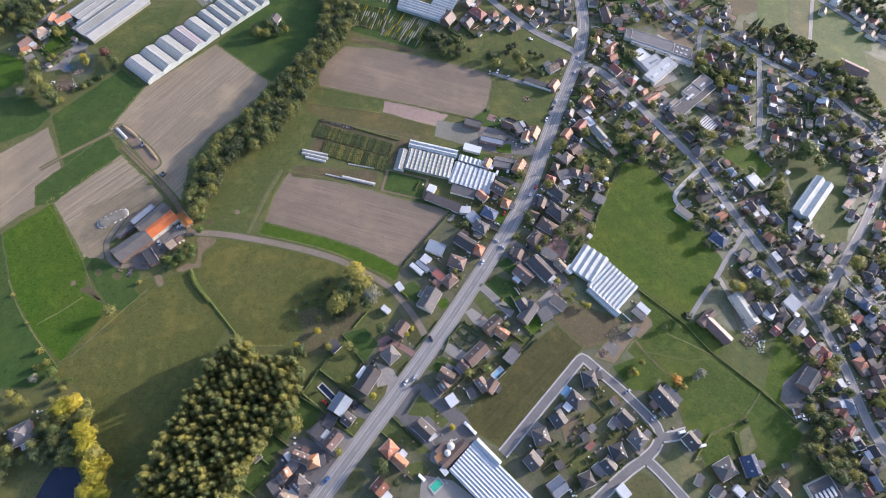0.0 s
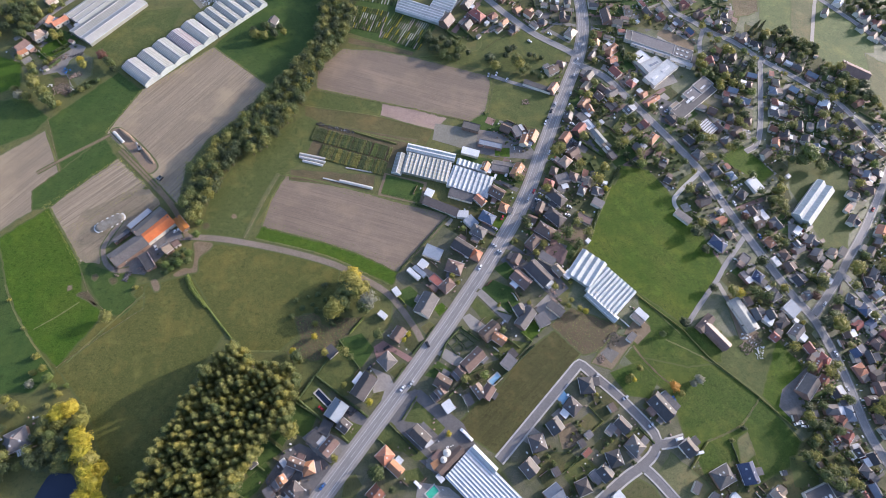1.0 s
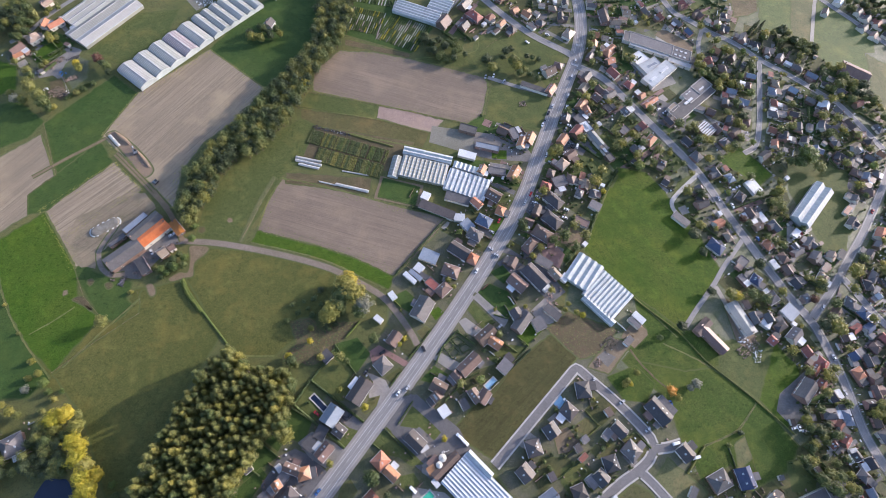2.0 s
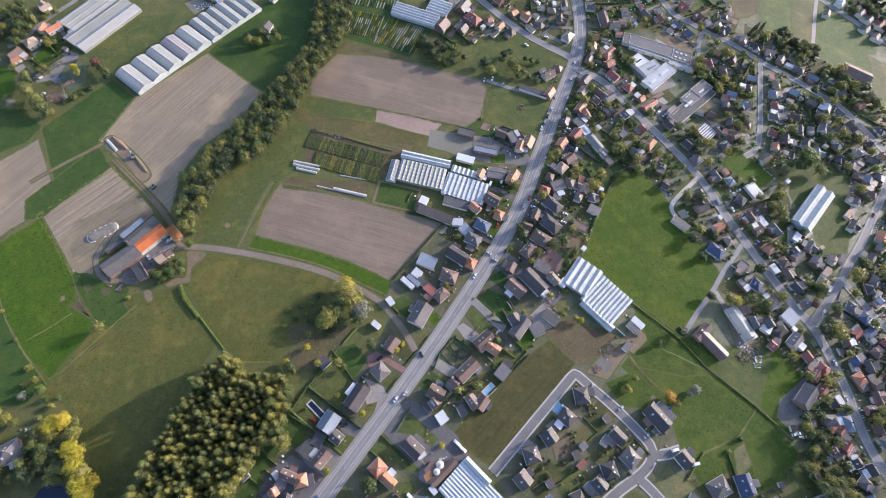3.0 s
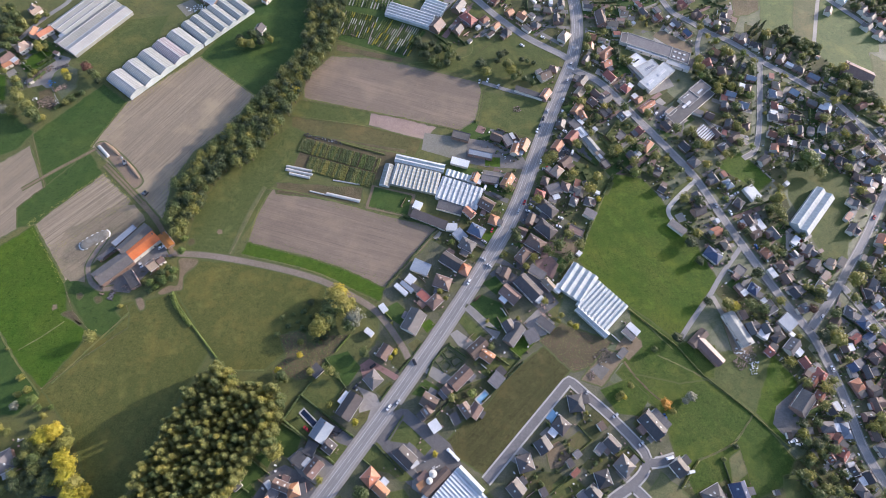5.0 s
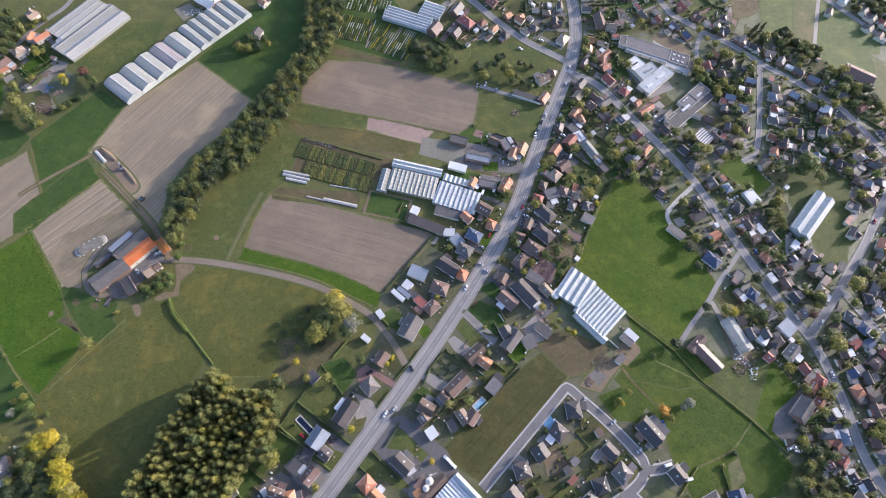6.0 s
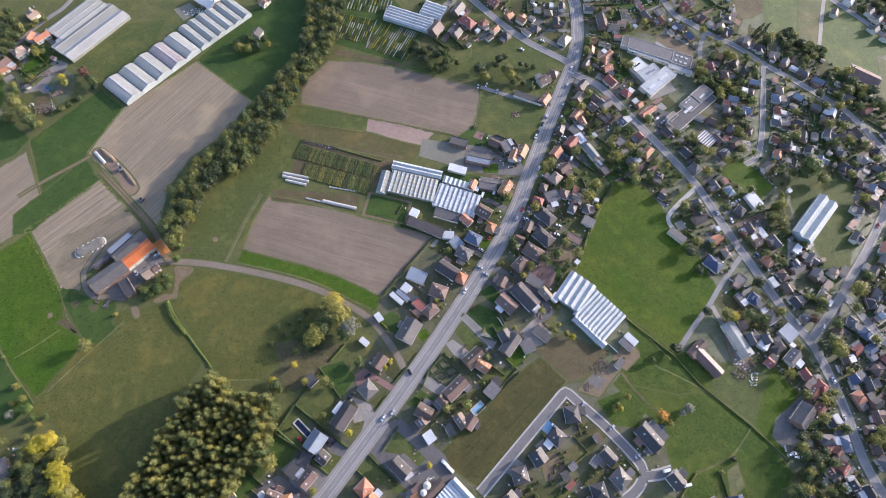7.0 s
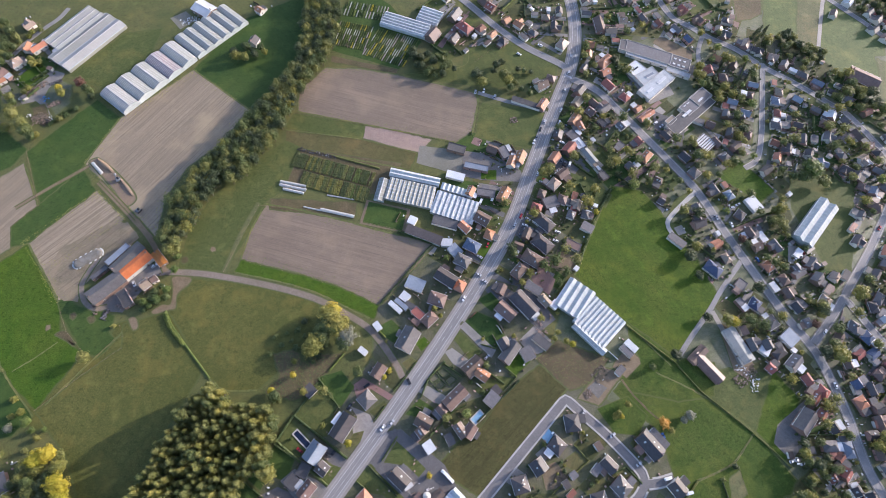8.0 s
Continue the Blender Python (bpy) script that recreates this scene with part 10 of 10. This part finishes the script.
# a second nursery: rows of thin beds, some bare and some under pale sheeting
for corner, ex, ey, nx, ny in (((-47.7, 397.4), (-17.9, 391.5), (-54.3, 369.4), 16, 4), ((-13.9, 391.5), (22.2, 379), (-27.1, 359.5), 20, 4), ((-43.5, 421.0), (-5.1, 416.1), (-46.8, 403.4), 14, 2)):
    o, u, v = Vector(corner), Vector(ex) - Vector(corner), Vector(ey) - Vector(corner)
    L, W = u.length / nx, v.length / ny
    a = math.degrees(math.atan2(v.y, v.x))
    for i in range(nx):
        for j in range(ny):
            p = o + u * ((i + 0.5) / nx) + v * ((j + 0.5) / ny)
            green = noise.noise((i * 0.22 + ex[0], j * 0.7, 1.7))
            if rb.random() < 0.42 - green * 0.6:
                b = Build()
                b.box(-W * 0.45, W * 0.45, -L * 0.17, L * 0.17, 0, 0.22)
                b.box(-W * 0.43, W * 0.43, -L * 0.11, L * 0.11, 0.22, 0.3)
                sheet = new("bed_cover", b.mesh("bed_cover", rb.choice(("pale_film", "film_cover", "pink_film", "old_concrete"))))
                sheet.matrix_basis = pose(p.x, p.y, 0.1, 0, 0, a)
                tagged(sheet, "pale plastic sheeting over a nursery bed", "bed cover", "nursery beds")
            else:
                bed(p.x, p.y, a, W * 0.9, L * 0.55, 0.6, rb.choice(("meadow", "gold", "hedge", "green") if green > 0 else ("hedge", "moss", "dark", "green", "gold")), "nursery beds")
# field margins, machines and mounds
margin([(-200.4, 72), (-186.9, 90.2), (-166.1, 117.4)], 1.2)
margin([(-226.2, 92), (-215.3, 100.5), (-204, 111)], 1.0)
margin([(-165.4, 117.8), (-172.7, 108.6)], 1.5)
margin([(-86.8, 214.2), (-66.9, 211.2), (-32.8, 203.4), (1.4, 194.3), (33.2, 188)], 1.6)
margin([(-98.2, 170.7), (-93.8, 195.6), (-86.8, 214.2)], 1.2)
margin([(-72.9, 298), (-20.2, 288.1), (52.1, 273.9)], 1.4)
margin([(-81, 280.3), (-21.3, 273.4), (21.9, 262.7)], 1.2)
margin([(-207.3, 286.6), (-223.5, 244.3)], 1.4)
margin([(-161.5, 335.7), (-111.5, 298.1)], 1.4)
margin([(69.4, 322.8), (71, 312.8), (66, 283.1)], 1.6)
margin([(-243.6, 179.2), (-211, 137.3)], 1.6)
margin([(-266, 242.9), (-245.7, 208)], 1.6)
margin([(-101.4, 160.7), (-68.7, 154.3), (-44.5, 147.3), (-20.2, 136.1), (-4.2, 128.6)], 1.4)
margin([(124.2, 85.2), (64.5, 21.5)], 1.0)
margin([(172.9, 238.4), (136.8, 164.3)], 1.5)
margin([(185, 96.2), (214.4, 81.3), (243.1, 59.4), (264.2, 30.7)], 1.4)
margin([(242.4, 57.3), (227.6, 42.0), (216.4, 36.1), (200.2, 30.2)], 1.6)
margin([(161.1, 91.4), (167.5, 81.3), (179.0, 68.7), (186.0, 64.5)], 1.4, "weed_soil", "worn brown path along a meadow edge")
margin([(-110, 92.1), (-95.7, 82.4), (-74.4, 81.9)], 1.4)
margin([(8.9, 339.2), (68.5, 324)], 1.4)
margin([(64.6, 372.1), (58.8, 351.6), (8.9, 339.8)], 1.0)
margin([(196.1, 100.6), (170.1, 128.9)], 1.2)
margin([(-65.8, 263.1), (-32, 256.4), (10.8, 248.6)], 1.6)
margin([(-252.8, 121.2), (-240.4, 102.4), (-224.7, 84.4), (-205.7, 65.5)], 1.2)
for outline, number, leaf, seed in (
        ([(-86.8, 214.2), (-66.9, 211.2), (-32.8, 203.4), (1.4, 194.3), (33.2, 188), (35.4, 183.3), (12.9, 153.8), (0.1, 139.8), (-29.1, 152.2), (-53.6, 160.2), (-98.2, 170.7), (-94.6, 195.6)], 900, "moss", 11),
        ([(-56, 343.4), (-23, 343.6), (36.1, 331.7), (68.5, 324), (71, 312.8), (65.1, 284.2), (52.1, 273.9), (-20.2, 288.1), (-72.9, 298), (-74.6, 318.7)], 700, "moss", 12),
        ([(-161.5, 335.7), (-111.5, 298.1), (-129.1, 263.5), (-160, 217), (-158.5, 185.2), (-179.3, 205.2), (-223.5, 244.3), (-207.3, 286.6)], 700, "olive", 13),
        ([(-247.4, 179.6), (-208.4, 221.2), (-184.1, 199.7), (-208.1, 177.2), (-224.1, 159.1), (-211.8, 137.0)], 600, "olive", 14)):
    tufts(ccw(outline), number * 2, 0.34, leaf, "weeds along a field edge", 5.5, seed)
tufts([(104.7, 104.4), (120.6, 116.8), (136.0, 111.3), (154.3, 105.1), (149.6, 99.1), (138.1, 87.7), (125.4, 84.0), (118.3, 90.2)], 600, 0.36, "copper", "dry brown weeds on a rough plot", 0, 18)
tufts([(104.7, 104.4), (120.6, 116.8), (136.0, 111.3), (154.3, 105.1), (149.6, 99.1), (138.1, 87.7), (125.4, 84.0), (118.3, 90.2)], 900, 0.36, "moss", "green weeds on a rough plot", 0, 19)
mound(-208.2, 242.8, -38, 17.8, 4, 1.6, "brown_soil", "long mound of dug orange-brown earth")
mound(-188.8, 225.1, -48, 20.2, 3, 1.0, "brown_soil", "low mound of dug brown earth")
digger(-195.5, 230.6, 120)
digger(-175.5, 206.0, 60, "car_grey", False)
heap(-174.4, 388.9, 30, 16, 9, "white_stuff", 18, 0.8, "stacked pale crates and pallets on a yard", "pallet_stack")
# cars
car(75.0, 185.7, 247, "red", False, 0.15)
car(20.7, 88.5, -64, "black", False, 0.15)
car(10.9, 63.1, 55, "silver", False, 0.15)
car(-38.9, 3.6, 233, "blue", False, 0.15)
car(5.4, 60.1, 235, "white", False, 0.15)
car(57.3, 145.0, 244, "white", False, 0.15)
car(131.0, 280.7, 249, "silver", False, 0.15)
car(139.8, 308.9, 68, "silver", False, 0.15)
car(145.1, 329.8, 69, "silver", False, 0.15)
car(115.9, 247.0, 70, "white", False, 0.15)
car(150.3, 348.9, 69, "silver", False, 0.15)
car(125.2, 296.6, 69, "silver", False, 0.15)
car(121.1, 288.9, 69, "black", False, 0.15)
car(117.5, 280.9, 249, "grey", False, 0.15)
car(115.2, 276.6, 249, "white", False, 0.15)
car(105.8, 207.6, 327, "silver", False, 0.12)
car(103.1, 202.4, 167, "white", False, 0.12)
car(104.2, 199.0, 157, "silver", False, 0.12)
car(100.6, 209.9, 67, "red", False, 0.12)
car(107.4, 200.2, 337, "grey", False, 0.12)
car(137.5, 296.3, 68, "white", False, 0.15)
car(142.1, 293.6, 158, "grey", False, 0.12)
car(134.0, 286.9, 169, "white", False, 0.12)
car(137.9, 277.1, 149, "white", False, 0.12)
car(134.1, 273.3, 249, "grey", False, 0.12)
car(108.3, 367.1, 329, "white", False, 0.15)
car(91.2, 386.7, 138, "grey", False, 0.15)
car(97.6, 380.2, 138, "silver", False, 0.15)
car(127.5, 378.1, 149, "white", False, 0.15)
car(69.3, 324.1, 262, "silver", False, 0.12)
car(76.4, 325.9, 252, "white", False, 0.12)
car(85.0, 320.2, 62, "silver", False, 0.12)
car(16.2, 4.8, -41, "white", True, 0.12)
car(70.9, 221.2, 67, "white", True, 0.12)
car(80.0, 224.3, 250, "white", True, 0.12)
car(44.0, 34.4, 139, "white", True, 0.12)
car(47.4, 31.1, -41, "white", True, 0.12)
car(275.3, 179.2, -66, "blue", False, 0.12)
car(280.2, 168.8, -64, "white", False, 0.12)
car(312.2, 186.1, 129, "red", False, 0.12)
car(309.0, 183.5, 149, "white", False, 0.12)
car(304.9, 180.8, 36, "white", False, 0.12)
car(315.4, 188.8, 139, "silver", False, 0.12)
car(259.9, 219.1, -67, "blue", False, 0.12)
car(265.4, 222.1, 23, "silver", False, 0.12)
car(270.9, 225.1, 203, "silver", False, 0.12)
car(181.8, 31.6, 14, "white", True, 0.12)
car(164.6, 39.9, 218, "silver", False, 0.12)
car(113.1, 56.6, 137, "white", False, 0.12)
car(132.9, 69.7, 58, "silver", False, 0.12)
car(106.1, -3.3, -62, "white", False, 0.12)
car(-44.0, 47.0, 143, "red", False, 0.12)
car(-23.3, 46.2, 53, "black", False, 0.12)
car(-26.6, 44.5, 153, "black", False, 0.12)
car(-16.2, 72.5, 55, "black", False, 0.12)
car(-6.0, 85.5, 37, "black", False, 0.12)
car(67.8, 162.7, 334, "silver", False, 0.12)
car(72.0, 157.7, 144, "silver", False, 0.12)
car(82.5, 151.7, 344, "red", False, 0.12)
car(52.0, 170.9, 334, "white", False, 0.12)
car(69.0, 176.4, 144, "silver", False, 0.12)
car(59.8, 223.1, 147, "grey", False, 0.12)
car(150.3, 56.6, 213, "silver", False, 0.12)
car(193.2, 23.4, 194, "white", True, 0.12)
car(270.6, 40.1, 186, "silver", False, 0.12)
car(264.0, 41.7, 16, "white", False, 0.12)
car(307.0, 64.6, 96, "silver", False, 0.15)
car(307.0, 88.7, 101, "white", False, 0.15)
car(261.8, 207.7, -67, "white", False, 0.15)
car(251.3, 213.3, -67, "silver", False, 0.15)
car(310.9, 125.5, 45, "white", False, 0.15)
car(379.6, 207.9, -127, "red", False, 0.15)
car(267.2, 41.8, -84, "white", False, 0.12)
car(236.1, 288.6, 226, "grey", False, 0.12)
car(231.6, 291.3, 206, "blue", False, 0.12)
car(227.1, 294.0, 26, "white", False, 0.12)
car(222.6, 296.7, 216, "silver", False, 0.12)
car(218.0, 299.5, 36, "white", False, 0.12)
car(71.9, 104.8, 44, "silver", False, 0.12)
car(137.1, 151.6, 67, "white", True, 0.12)
car(166.5, 113.8, 50, "white", True, 0.12)
car(303.5, 20.1, -69, "red", False, 0.15)
car(182.9, 56.1, 104, "blue", False, 0.12)
car(-155.3, 164.2, 402, "white", False, 0.12)
car(-165.7, 150.8, 302, "silver", False, 0.12)
car(95.6, 202.1, 67, "silver", False, 0.12)
car(102.5, 201.5, 347, "grey", False, 0.12)
car(103.6, 198.2, 147, "grey", False, 0.12)
car(127.3, 197.7, 157, "white", False, 0.12)
car(125.3, 190.5, 157, "white", False, 0.12)
car(133.2, 250.1, 169, "white", False, 0.12)
car(135.5, 259.4, 249, "grey", False, 0.12)
car(137.7, 258.4, 159, "grey", False, 0.12)
car(142.2, 257.0, 69, "white", True, 0.12)
car(121.1, 241.6, 340, "red", False, 0.12)
car(118.7, 239.9, 340, "white", False, 0.12)
car(137.9, 255.2, 339, "black", False, 0.12)
car(100.3, 194.7, 167, "grey", False, 0.12)
# pools and clutter
heap(28.6, 21.3, 174, 9, 5, "rubbish", 10)
heap(34.8, 25.2, 70, 5, 4, "white_stuff", 2)
heap(246.3, 94.1, 33, 18, 8, "rubbish", 40)
heap(251.0, 88.3, 76, 10, 6, "white_stuff", 10)
heap(-282.7, 304.8, 30, 12, 5, "rubbish", 24)
heap(-284.4, 300.7, 0, 7, 4, "white_stuff", 5)
heap(-276.6, 312.7, 40, 14, 5, "rubbish", 30)
heap(-268.5, 301.2, 40, 6, 6, "tarpaulin", 4)
heap(-260.8, 296.6, 30, 10, 5, "rubbish", 20)
heap(-266.1, 281.9, 20, 12, 9, "rubbish", 40)
heap(-262.0, 279.0, 60, 6, 4, "dark_clutter", 10)
heap(-265.8, 285.2, 0, 8, 6, "rubbish", 14)
heap(-275.6, 284.6, 0, 4, 3, "white_stuff", 2)
heap(-258.4, 282.4, 120, 7, 2, "white_stuff", 3)
heap(-265.2, 317.6, 30, 10, 3, "dark_clutter", 14)
heap(99.6, 297.4, 20, 6, 5, "rubbish", 10, 0.9)
heap(-169.6, 135.1, 24, 9, 5, "rubbish", 20)
heap(-159.7, 152.2, 81, 7, 4, "rubbish", 12)
heap(-187.5, 134.6, 112, 12, 3, "rubbish", 20)
heap(66.1, 208.5, 63, 8, 5, "rubbish", 14)
heap(-39.3, 369.9, 106, 6, 3, "rubbish", 6)
heap(245.3, 98.1, 154, 12, 5, "white_stuff", 8)
heap(-54.5, 259.6, -14, 31, 3.2, "dark_clutter", 40, 1.0, "long dark row of crates, pots and boards beside a nursery")
heap(-50.0, 258.6, -14, 14, 2.0, "white_stuff", 3, 0.8, "white bags and boxes beside a nursery")
hedge(-40.0, 256.8, -6.0, 247.5, 0.9, 1.3, "moss")
heap(109.5, 124.7, 125, 10, 6, "rubbish", 14)
heap(147.0, 95.0, 40, 12, 7, "rubbish", 46, 0.7)
heap(138.0, 82.0, 40, 6, 5, "rubbish", 12, 0.8)
shed(160.0, 96.6, 46, 7.0, 4.2, "grey", 2.6, name="workshop")
heap(146.1, 89.6, 88, 6, 6, "white_stuff", 1)
heap(261.7, 225.0, 102, 12, 6, "rubbish", 20)
heap(260.5, 0.9, 110, 8, 6, "rubbish", 4)
heap(113.4, 29.1, 53, 14, 8, "rubbish", 20)
